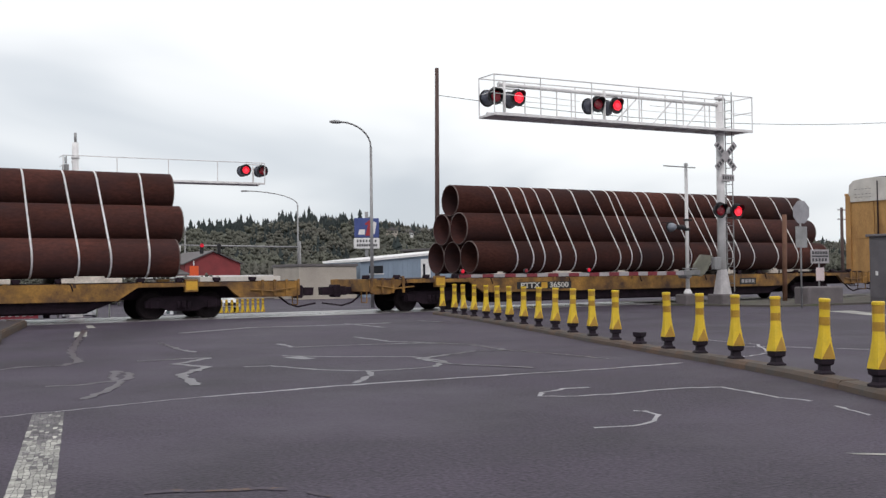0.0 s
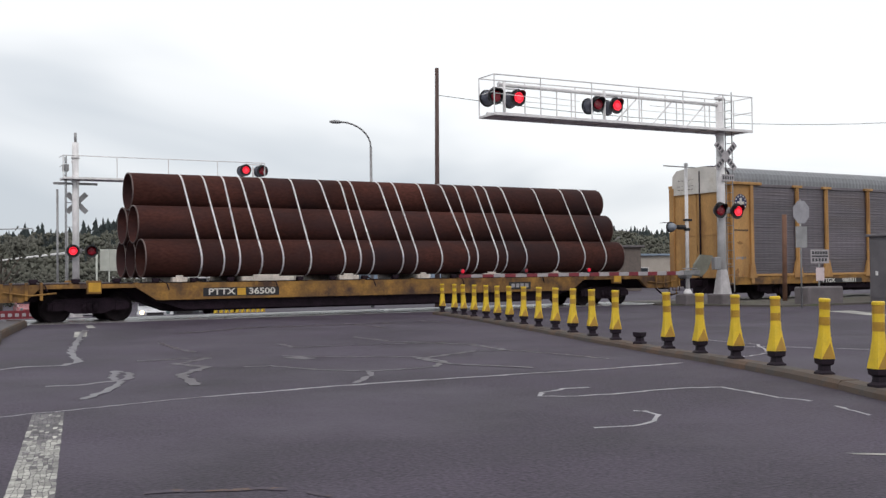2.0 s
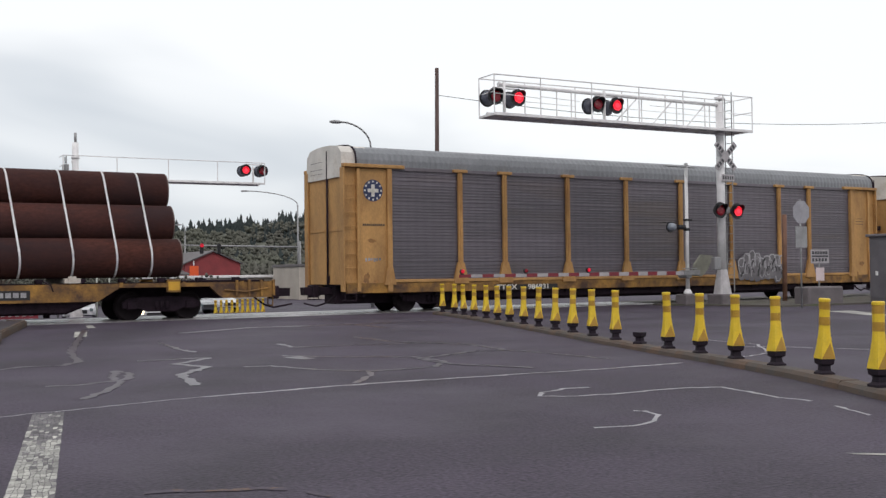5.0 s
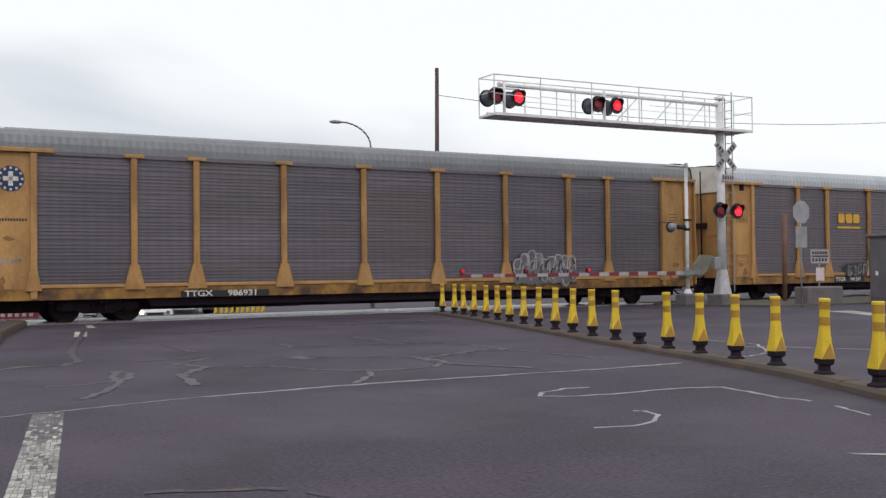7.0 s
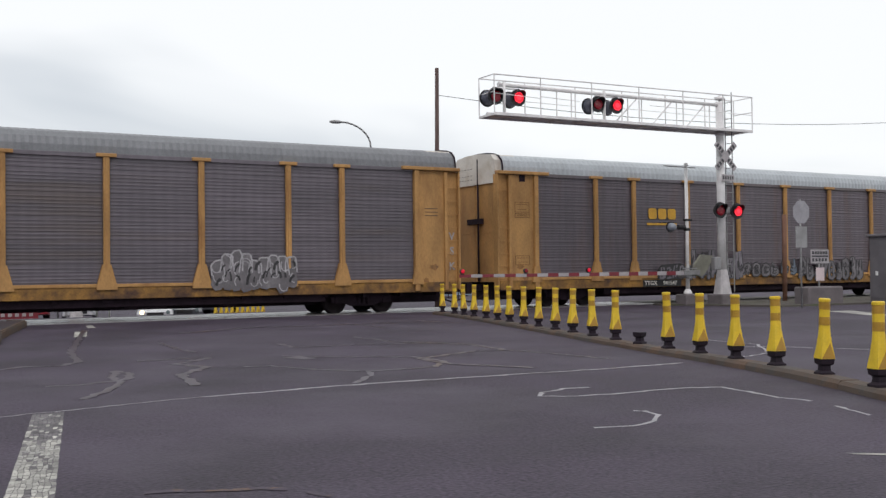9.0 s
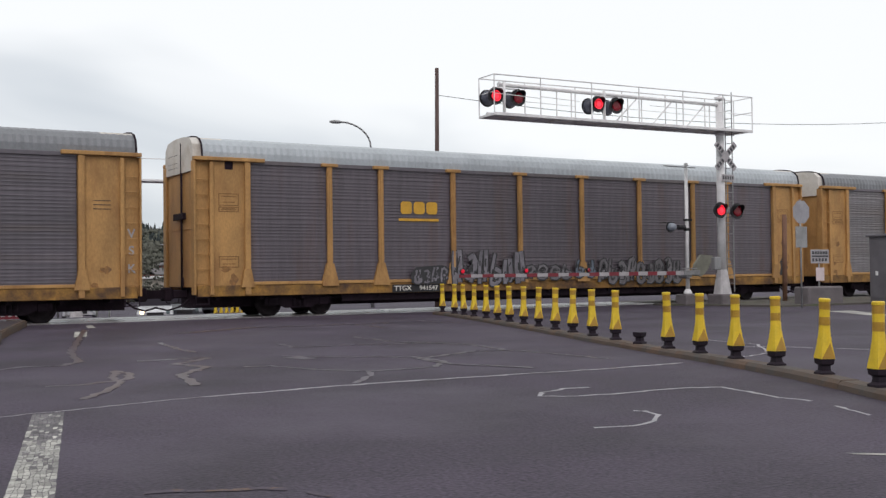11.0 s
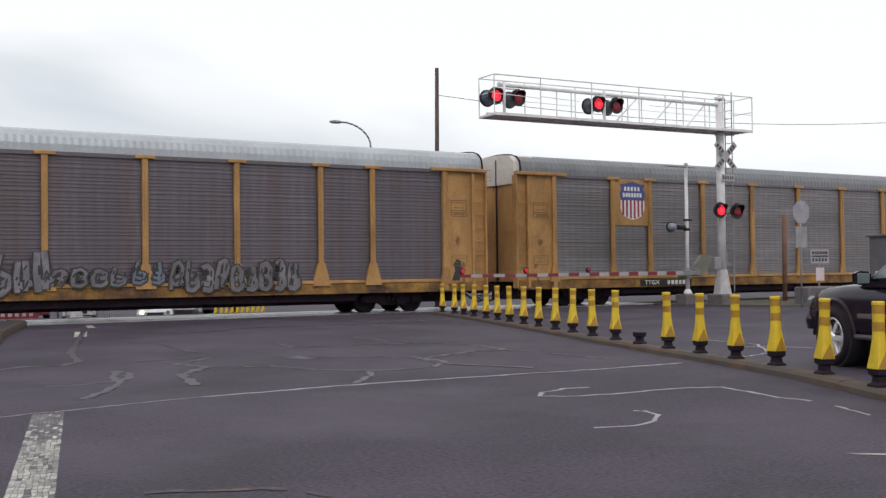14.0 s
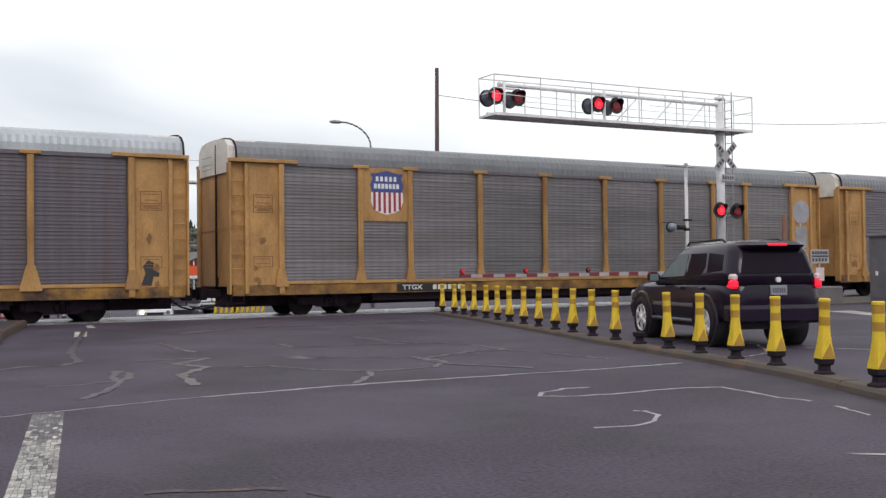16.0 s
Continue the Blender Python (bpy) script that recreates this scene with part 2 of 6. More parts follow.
ROOF_DARK = surface("dark_roofing", (0.12, 0.11, 0.11), 0.85, var=0.2, scale=1, fine=8)
WINDOW = surface("dark_window_glass", (0.02, 0.024, 0.03), 0.08, var=0.1, bump=0)
ORANGE = surface("orange_sign", (0.75, 0.1, 0.02), 0.6, var=0.1)
CAR_BLACK = surface("black_car_paint", (0.014, 0.008, 0.019), 0.16, 0.0, var=0.1, scale=1, fine=10, bump=0, spec=0.27)
CAR_WHITE = surface("white_car_paint", (0.5, 0.5, 0.52), 0.3, var=0.06, scale=1, fine=10, bump=0, coat=0.6)
CAR_GREY = surface("dark_car_paint", (0.05, 0.055, 0.065), 0.3, var=0.1, scale=1, fine=10, bump=0, coat=0.6)
TRIM = surface("grey_trim", (0.12, 0.11, 0.13), 0.45, 0.2, var=0.15)
RIM = surface("alloy_rim", (0.85, 0.85, 0.86), 0.28, 0.5, var=0.1, bump=0)
TINT = surface("tinted_glass", (0.012, 0.008, 0.015), 0.1, spec=0.07, var=0.1, bump=0)
# opaque; the front windows' see-through light is put into the pale base
CLEAR = surface("windscreen_glass", (0.15, 0.19, 0.195), 0.05, var=0.1, bump=0)
TAIL = glow("lit_tail_lamp", (1.0, 0.012, 0.04), 0.62)
TAIL_LENS = surface("pale_lamp_lens", (0.75, 0.55, 0.57), 0.15, var=0.1, bump=0)
FOREST = surface("conifer_needles", (0.026, 0.036, 0.035), 0.9, var=0.35, scale=0.05, fine=0.6, bump=0)
WOODS = surface("spring_woods", (0.085, 0.09, 0.066), 0.95, var=0.22, scale=0.02, fine=0.3, bump=0, second=(0.086, 0.08, 0.068), second_at=0.55, edge=0.2, islands=0.08)
HILL = surface("wooded_hillside", (0.075, 0.078, 0.06), 0.95, var=0.25, scale=0.02, fine=0.3, bump=0)
LEAF = surface("bare_twigs", (0.11, 0.1, 0.06), 0.9, var=0.3, scale=2, fine=10)
BARK = surface("bark", (0.09, 0.07, 0.055), 0.9, var=0.3)


# ---- building helpers ----
def box(bm, x0, x1, y0, y1, z0, z1, bevel=0.0, m=None):
    vs = [bm.verts.new(v) for v in ((x0, y0, z0), (x1, y0, z0), (x1, y1, z0), (x0, y1, z0), (x0, y0, z1), (x1, y0, z1), (x1, y1, z1), (x0, y1, z1))]
    fs = [bm.faces.new([vs[i] for i in f]) for f in ((3, 2, 1, 0), (4, 5, 6, 7), (0, 1, 5, 4), (1, 2, 6, 5), (2, 3, 7, 6), (3, 0, 4, 7))]
    if bevel:
        es = list({e for f in fs for e in f.edges})
        out = bmesh.ops.bevel(bm, geom=es, offset=bevel, segments=1, affect="EDGES")
        vs = list({v for f in out["faces"] for v in f.verts})
    if m is not None:
        bmesh.ops.transform(bm, matrix=m, verts=vs)
    return bm


def rod(bm, a, b, r, seg=8, r2=None, caps=True):
    a, b = Vector(a), Vector(b)
    d = b - a
    q = d.to_track_quat("Z", "Y").to_matrix()
    r2 = r if r2 is None else r2
    rings = []
    for p, rad in ((a, r), (b, r2)):
        rings.append([bm.verts.new(p + q @ Vector((rad * math.cos(t), rad * math.sin(t), 0))) for t in (math.tau * i / seg for i in range(seg))])
    for i in range(seg):
        j = (i + 1) % seg
        f = bm.faces.new((rings[0][i], rings[0][j], rings[1][j], rings[1][i]))
        f.smooth = seg > 6
    if caps:
        bm.faces.new(rings[0][::-1])
        bm.faces.new(rings[1])
    return bm


def path_rod(bm, pts, r, seg=8):
    for a, b in zip(pts[:-1], pts[1:]):
        rod(bm, a, b, r, seg)
    return bm


def prism(bm, outline, y0, y1):
    """A solid from an outline of (x, z) points, between y0 and y1."""
    f = [bm.verts.new((x, y0, z)) for x, z in outline]
    k = [bm.verts.new((x, y1, z)) for x, z in outline]
    bm.faces.new(f)
    bm.faces.new(k[::-1])
    for i in range(len(f)):
        j = (i + 1) % len(f)
        bm.faces.new((f[j], f[i], k[i], k[j]))
    return bm


def spin(bm, profile, seg=16, axis="Z", centre=(0, 0, 0)):
    """A turned solid from (radius, height) points."""
    rings = []
    for r, h in profile:
        ring = []
        for i in range(seg):
            t = math.tau * i / seg
            c, s = r * math.cos(t), r * math.sin(t)
            v = {"Z": (c, s, h), "Y": (c, h, s), "X": (h, c, s)}[axis]
            ring.append(bm.verts.new(Vector(centre) + Vector(v)))
        rings.append(ring)
    for a, b in zip(rings[:-1], rings[1:]):
        for i in range(seg):
            j = (i + 1) % seg
            bm.faces.new((a[i], a[j], b[j], b[i])).smooth = True
    bm.faces.new(rings[0][::-1])
    bm.faces.new(rings[-1])
    return bm


def mesh_of(name, bm, material):
    bmesh.ops.recalc_face_normals(bm, faces=bm.faces[:])
    me = bpy.data.meshes.new(name)
    bm.to_mesh(me)
    bm.free()
    me.materials.append(material)
    return me


def part(name, bm, material, parent=None, label="", at=None):
    ob = new(name, mesh_of(name, bm, material) if isinstance(bm, bmesh.types.BMesh) else bm)
    if parent is not None:
        ob.parent = parent
    if at is not None:
        ob.matrix_basis = at
    if label:
        tagged(ob, label)
    return ob


def thing(name, label, category, at=None, group="", kind=""):
    ob = new(name)
    ob.empty_display_size = 0.3
    if at is not None:
        ob.matrix_basis = at
    return tagged(ob, label, category, group, kind)


def B():
    return bmesh.new()


def writing(words, size, material, parent, at, name="lettering", depth=0.004, stretch=1.0):
    """Flat raised letters in the built-in font, turned into a mesh."""
    cu = bpy.data.curves.new(name, "FONT")
    cu.body, cu.size, cu.extrude, cu.align_x, cu.align_y = words, size, depth, "CENTER", "CENTER"
    cu.offset = size * 0.02
    ob = bpy.data.objects.new(name, cu)
    scene.collection.objects.link(ob)
    dg = bpy.context.evaluated_depsgraph_get()
    me = bpy.data.meshes.new_from_object(ob.evaluated_get(dg))
    bpy.data.objects.remove(ob)
    me.transform(Matrix.Diagonal((stretch, 1, 1, 1)))
    me.materials.clear()
    me.materials.append(material)
    return part(name, me, material, parent, at=at)


MOVES = []  # (thing, rows) keyed in motions()


# ---- ground ----
def ground():
    """One sheet: level up to the crossing, then falling away behind the tracks."""
    bm = B()
    ys = [-400, -60, -5, 36.2, 40, 44, 48, 60, 120, 400, 1500, 4000]
    zs = [0, 0, 0, 0, -0.3, -0.7, -0.95, -1.0, -1.0, -1.0, -1.0, -1.0]
    xs = [-2500, -300, -40, 0, 15, 30, 60, 300, 2500]
    grid = [[bm.verts.new((x, y, z)) for x in xs] for y, z in zip(ys, zs)]
    for j in range(len(ys) - 1):
        for i in range(len(xs) - 1):
            bm.faces.new((grid[j][i], grid[j][i + 1], grid[j + 1][i + 1], grid[j + 1][i]))
    tagged(part("ground", bm, ASPHALT), "worn grey asphalt road surface with sealed cracks", "road", kind="structure")


ground()


def strip(pts, width, name="crack_sealant", material=SEALANT, z=0.004, label="smooth dark sealant strip over a crack in the asphalt", category="crack", wander=0.03):
    """A narrow band laid on the road along a line, with an uneven edge."""
    rng = random.Random(len(pts) * 31 + int(pts[0][0] * 100))
    fine = []
    for (x0, y0), (x1, y1) in zip(pts[:-1], pts[1:]):
        n = max(2, int(math.hypot(x1 - x0, y1 - y0) / 0.12))
        fine += [(x0 + (x1 - x0) * i / n, y0 + (y1 - y0) * i / n) for i in range(n)]
    fine.append(pts[-1])
    bm = B()
    prev = None
    for k, (x, y) in enumerate(fine):
        a, b = fine[max(0, k - 1)], fine[min(len(fine) - 1, k + 1)]
        d = Vector((b[0] - a[0], b[1] - a[1]))
        d = d.normalized() if d.length > 1e-6 else Vector((1, 0))
        w = width / 2 * rng.uniform(0.65, 1.35)
        ox, oy = rng.uniform(-wander, wander), rng.uniform(-wander, wander)
        zk = z + 0.00006 * k
        l = bm.verts.new((x + ox - d.y * w, y + oy + d.x * w, zk))
        r = bm.verts.new((x + ox + d.y * w, y + oy - d.x * w, zk))
        if prev:
            bm.faces.new((prev[0], prev[1], r, l))
        prev = (l, r)
    return tagged(part(name, bm, material), label, category, group="road marks", kind="structure")


for line, wide in (
    (((0.2, 10.7), (1.15, 10.85), (3.25, 11.39)), 0.04),
    (((3.25, 11.39), (5.28, 11.6), (8.51, 11.5), (10.1, 11.56)), 0.09),
    (((8.23, 7.51), (8.2, 7.93), (8.4, 8.96), (7.92, 9.15), (7.11, 9.11), (6.44, 9.2), (6.26, 9.38), (6.48, 9.68), (6.88, 9.81), (7.15, 9.76)), 0.065),
    (((5.38, 7.28), (5.7, 7.15), (6.07, 7.31), (6.3, 7.58), (6.42, 7.85), (6.33, 7.94)), 0.06),
    (((8.11, 7.17), (7.86, 6.51)), 0.05),
    (((4.78, 14.76), (5.18, 14.69), (5.48, 13.71), (5.98, 13.14), (5.77, 12.52), (5.45, 12.13), (5.17, 11.7)), 0.1),
    (((5.98, 16.41), (6.63, 15.63), (7.57, 14.92), (7.56, 13.88), (7.01, 13.12), (6.37, 13.06), (5.98, 13.04)), 0.1),
    (((6.92, 19.29), (6.84, 18.19), (7.68, 18.09), (8.71, 17.85), (9.49, 17.42)), 0.12),
    (((8.97, 20.29), (8.91, 18.5), (9.45, 17.45), (9.7, 16.8), (9.49, 15.25), (8.95, 15.35), (7.44, 14.48), (7.42, 13.38), (8.02, 12.17)), 0.12),
    (((9.49, 15.25), (9.71, 13.85), (9.75, 12.74)), 0.07),
    (((6.01, 16.11), (6.1, 15.49)), 0.3),
    (((5.14, 21.14), (4.96, 18.79), (5.02, 18.08)), 0.12),
    (((3.76, 16.72), (4.53, 16.81), (4.86, 16.7), (4.1, 15.84), (4.35, 15.08), (3.7, 14.01), (3.53, 12.6)), 0.16),
    (((1.93, 13.56), (2.33, 13.51), (2.98, 13.89), (3.18, 14.67), (3.11, 15.22), (2.89, 14.31), (2.8, 13.35), (2.1, 11.87)), 0.12),
    (((0.9, 15.9), (1.75, 16.43), (2.09, 16.74), (2.62, 16.58), (2.98, 17.3), (3.19, 19.32), (4.07, 23.61), (4.84, 27.25)), 0.14),
    (((6.43, 24.32), (8.61, 25.65), (10.15, 25.36), (12.25, 25.43)), 0.3),
    (((11.2, 25.98), (11.12, 23.41)), 0.14),
    (((13.42, 26.08), (13.57, 25.05)), 0.16),
    (((13.87, 15.52), (13.65, 13.69), (12.41, 12.21), (10.9, 11.6)), 0.06),
    (((13.0, 13.4), (13.47, 13.13), (14.25, 11.53), (15.5, 8.6)), 0.07),
):
    strip(line, wide * 0.85, material=CHALK if line[0][1] < 11.4 or line[0][0] > 12.9 and line[0][1] < 16 else SEALANT)



def lane_bar(pts, label, name="road_marking", material=PAINT, pieces=(1, 1)):
    """A painted bar, cracked into plates along its length."""
    bm = B()
    rng = random.Random(int(pts[0][0] * 50) + 7)
    (ax, ay), (bx, by), (cx, cy), (dx, dy) = pts
    worn = B()
    nu, nv = pieces
    node = {}
    for i in range(nu + 1):
        for j in range(nv + 1):
            u = (i + (rng.uniform(-0.33, 0.33) if 0 < i < nu else rng.uniform(-0.05, 0.05))) / nu
            v = (j + (rng.uniform(-0.36, 0.36) if 0 < j < nv else 0)) / nv
            node[i, j] = Vector(((ax + (bx - ax) * u) * (1 - v) + (dx + (cx - dx) * u) * v, (ay + (by - ay) * u) * (1 - v) + (dy + (cy - dy) * u) * v, 0.005))
    for i in range(nu):
        for j in range(nv):
            q = [node[i, j], node[i + 1, j], node[i + 1, j + 1], node[i, j + 1]]
            mid = sum(q, Vector()) / 4
            k = rng.uniform(0.84, 0.97) if nu > 1 else 1.0
            # the far third and odd plates are worn down to grey
            to = worn if nu > 1 and rng.random() < (0.72 if j > nv * 0.62 else 0.14) else bm
            to.faces.new([to.verts.new(mid + (p - mid) * k) for p in q])
    bar = tagged(part(name, bm, material), label, "road marking", group="road marks", kind="structure")
    if nu > 1:
        part("worn_paint", worn, PAINT_WORN, bar, "paint plates worn to grey")
    else:
        worn.free()


lane_bar(((0.6, 6.0), (0.88, 5.92), (1.74, 10.9), (1.44, 10.85)), "cracked worn white painted bar on the asphalt", pieces=(8, 46))
lane_bar(((4.06, 24.2), (4.32, 24.2), (4.78, 26.6), (4.5, 26.6)), "short worn white painted dash on the asphalt")
lane_bar(((5.1, 28.3), (5.3, 28.3), (5.5, 29.8), (5.3, 29.8)), "short worn white painted dash on the asphalt")
lane_bar(((24.3, 20.2), (24.6, 19.6), (26.6, 22.7), (25.7, 22.9)), "worn white painted stop bar on the asphalt")
lane_bar(((6.1, 5.3), (6.13, 5.2), (6.35, 5.02), (6.33, 5.12)), "thin worn white scrape on the asphalt")
for line in ([(1.49, 6.58), (1.74, 6.48)], [(1.74, 6.48), (2.02, 6.37), (2.28, 6.23)], [(2.35, 6.03), (2.46, 5.88)]):
    strip(line, 0.07, "road_marking", PAINT_OLD, 0.005, "faded broken yellow paint on the asphalt", "road marking", 0.03)


def slab(name, pts, z0, z1, material, label, category, kind="structure"):
    bm = B()
    lo, hi = [bm.verts.new((x, y, z0)) for x, y in pts], [bm.verts.new((x, y, z1)) for x, y in pts]
    bm.faces.new(hi)
    bm.faces.new(lo[::-1])
    for i in range(len(pts)):
        j = (i + 1) % len(pts)
        bm.faces.new((lo[i], lo[j], hi[j], hi[i]))
    bmesh.ops.recalc_face_normals(bm, faces=bm.faces[:])
    es = [e for e in bm.edges if all(v.co.z > (z0 + z1) / 2 for v in e.verts)]
    bmesh.ops.bevel(bm, geom=es, offset=min(0.03, (z1 - z0) * 0.3), segments=2, affect="EDGES")
    return tagged(part(name, bm, material), label, category, kind=kind)


slab("pavement", [(1.6, 19.0), (2.55, 24.6), (3.75, 30.4), (3.4, 30.9), (-30, 29.3), (-30, 19.0)], -0.1, 0.15, ASPHALT_FAR, "raised asphalt corner pavement beside the crossing", "pavement")
slab("kerb_left", [(2.4, 22.5), (2.66, 24.6), (3.92, 30.5), (3.5, 31.05), (3.4, 30.9), (3.75, 30.4), (2.55, 24.6), (2.28, 22.5)], -0.1, 0.17, KERB, "low dirty yellow kerb edge of the pavement", "kerb")
slab("verge", [(27.5, 26.4), (60, 26.4), (60, 31.6), (26.2, 31.6), (26.0, 31.0)], -0.05, 0.06, VERGE, "gravelly verge with dry grass beside the tracks", "verge")

# ---- tracks ----
TRACK_TURN = 2.617  # degrees


def track(d, y=0.0, z=0.0):
    """A pose on the track: d metres along it from the middle of the crossing, y across."""
    c, q = math.cos(radians(TRACK_TURN)), math.sin(radians(TRACK_TURN))
    return pose(13.0 + d * c - y * q, 33.466 + d * q + y * c, z, 0, 0, TRACK_TURN)


def beside(d, y):
    return tuple(track(d, y).translation.xy)


for side, y in (("near", -0.7525), ("far", 0.7525)):
    bm = B()
    prism(bm, [(-0.07, -0.17), (0.07, -0.17), (0.07, -0.155), (0.012, -0.13), (0.012, -0.04), (0.036, -0.03), (0.036, 0), (-0.036, 0), (-0.036, -0.03), (-0.012, -0.04), (-0.012, -0.13), (-0.07, -0.155)], -150, 150)
    ob = part("rail_" + side, bm, RAIL_STEEL, at=track(0, y, 0.006) @ pose(0, 0, 0, 0, 0, 90))
    tagged(ob, "worn steel running rail set in the crossing", "rail", kind="structure")
for i in range(8):
    for y0, y1 in ((-1.9, -0.83), (-0.66, 0.66), (0.83, 1.9)):
        bm = B()
        box(bm, -9.4 + i * 3.0, -6.43 + i * 3.0, y0, y1, -0.2, 0.005, 0.004)
        tagged(part("crossing_panel", bm, PANEL, at=track(0)), "grey concrete crossing panel between the rails", "crossing panel", "crossing panels", "structure")
slab("ballast_left", [beside(-75, -2.2), beside(-9.45, -2.2), beside(-9.45, 2.4), beside(-75, 2.4)], -0.2, 0.0045, GRAVEL, "grey crushed stone ballast along the track", "ballast")
slab("ballast_right", [beside(14.7, -2.2), beside(110, -2.2), beside(110, 2.4), beside(14.7, 2.4)], -0.6, 0.0045, GRAVEL, "grey crushed stone ballast along the track", "ballast")


# ---- train ----
def travelled(t):
    return 5.803 * t - 0.01505 * t * t


def on_track(s, z=0.0, y=0.0):
    """Rows that carry a thing with the train; s: its place along the track at the start."""
    return [(t, track(s - 13.147 - travelled(t), y, z)) for t in range(17)]


WHEEL_R = 0.42


def wheelset_mesh():
    bm = B()
    for sgn in (-1, 1):
        y = 0.7525 * sgn
        o = 0.06 * sgn
        spin(bm, [(0.1, y - o * 1.4), (0.16, y - o), (0.36, y - o * 0.3), (0.455, y - o), (0.455, y - o * 0.6), (WHEEL_R, y - o * 0.4), (WHEEL_R - 0.01, y + o), (0.37, y + o), (0.34, y + o * 0.2), (0.17, y + o * 0.5), (0.12, y + o * 1.3)], 24, "Y")
    rod(bm, (0, -1.05, 0), (0, 1.05, 0), 0.075, 10)
    # bolted end cap and three spokes of dirt relief
    for sgn in (-1, 1):
        for k in range(3):
            t = math.tau * k / 3
            rod(bm, (0.05 * math.cos(t), 1.05 * sgn, 0.05 * math.sin(t)), (0.05 * math.cos(t), 1.075 * sgn, 0.05 * math.sin(t)), 0.014, 6)
    return mesh_of("wheelset", bm, TREAD)


def side_frame_mesh():
    bm = B()
    prism(bm, [(-1.15, 0.34), (-1.15, 0.52), (-0.95, 0.62), (-0.55, 0.66), (0.55, 0.66), (0.95, 0.62), (1.15, 0.52), (1.15, 0.34), (0.72, 0.34), (0.6, 0.3), (0.42, 0.22), (-0.42, 0.22), (-0.6, 0.3), (-0.72, 0.34)], -0.07, 0.07)
    for x in (-0.16, 0, 0.16):
        rod(bm, (x, -0.09, 0.28), (x, -0.09, 0.52), 0.06, 8)
    for x in (-0.88, 0.88):
        box(bm, x - 0.15, x + 0.15, -0.11, 0.05, 0.3, 0.56, 0.02)
    return mesh_of("side_frame", bm, UNDER)


WHEELSET, SIDE_FRAME = wheelset_mesh(), side_frame_mesh()


def bogies(car, first_at, second_at):
    for c in (first_at, second_at):
        truck = part("bogie", box(B(), c - 0.2, c + 0.2, -1.0, 1.0, 0.42, 0.62, 0.03), UNDER, car, "grimy dark cast steel bogie")
        for y in (-1.02, 1.02):
            part("side_frame", SIDE_FRAME, UNDER, truck, at=pose(c, y, 0.03))
        for dx in (-0.88, 0.88):
            ws = part("wheelset", WHEELSET, TREAD, truck, "dark steel wheelset on its axle", at=pose(c + dx, 0, WHEEL_R))
            MOVES.append((ws, [(i * 0.1, pose(c + dx, 0, WHEEL_R, 0, -math.degrees(travelled(i * 0.1) / WHEEL_R), 0)) for i in range(161)]))


def couplers(car, rear, front, z=0.75, reach=0.92):
    for s, end in ((-1, -rear), (1, front)):
        bm = B()
        box(bm, s * end - 0.35, s * end + 0.35, -0.16, 0.16, z - 0.14, z + 0.12, 0.03)
        prism(bm, [(s * (end + 0.3), z - 0.16), (s * (end + reach - 0.02), z - 0.14), (s * (end + reach), z + 0.12), (s * (end + 0.3), z + 0.14)], -0.14, 0.16)
        box(bm, s * (end + reach * 0.55) - 0.12, s * (end + reach * 0.55) + 0.12, -0.24, 0.24, z - 0.22, z + 0.2, 0.03)
        path_rod(bm, [(s * (end - 0.2), -0.35, z - 0.1), (s * (end + 0.2), -0.36, z - 0.4), (s * (end + 0.55), -0.3, z - 0.5), (s * (end + reach + 0.03), -0.2, z - 0.4)], 0.03, 6)
        part("coupler", bm, UNDER, car, "grimy knuckle coupler with a hanging air hose")


PANEL_CACHE = {}


def screen_panel(width, material):
    """A pressed side screen: horizontal ribs all the way up."""
    key = (round(width, 2), material.name)
    if key not in PANEL_CACHE:
        bm = B()
        z, top, rows = 0.0, 3.695, []
        k = 0
        while z < top - 0.02:
            wide = 0.18 if k % 6 == 5 else 0.1
            rows += [(z, 0.0), (min(top, z + wide * 0.55), 0.0), (min(top, z + wide * 0.62), -0.017), (min(top, z + wide * 0.9), -0.017)]
            z += wide
            k += 1
        rows.append((top, 0.0))
        xs = [0.0, width * 0.5 - 0.012, width * 0.5 + 0.012, width]
        grid = [[bm.verts.new((x, y - (0.004 if 0 < i < 3 else 0.0), zz)) for i, x in enumerate(xs)] for zz, y in rows]
        for a, b in zip(grid[:-1], grid[1:]):
            for i in range(len(xs) - 1):
                bm.faces.new((a[i], a[i + 1], b[i + 1], b[i]))
        back = [bm.verts.new((x, 0.05, zz)) for x, zz in ((0, 0), (width, 0), (width, top), (0, top))]
        bm.faces.new(back[::-1])
        me = bpy.data.meshes.new("screen_panel")
        bm.to_mesh(me)
        bm.free()
        me.materials.append(material)
        PANEL_CACHE[key] = me
    return PANEL_CACHE[key]


POSTS = (-11.68, -8.92, -7.05, -4.23, -1.41, 1.41, 4.23, 7.05, 8.92, 11.68)
HALF = 13.42


def lower(me):
    """Brings a mesh built to the carrier's full height down to its true height."""
    for v in me.vertices:
        if v.co.z > 1.31:
            v.co.z = 1.31 + (v.co.z - 1.31) * 0.982
    return me


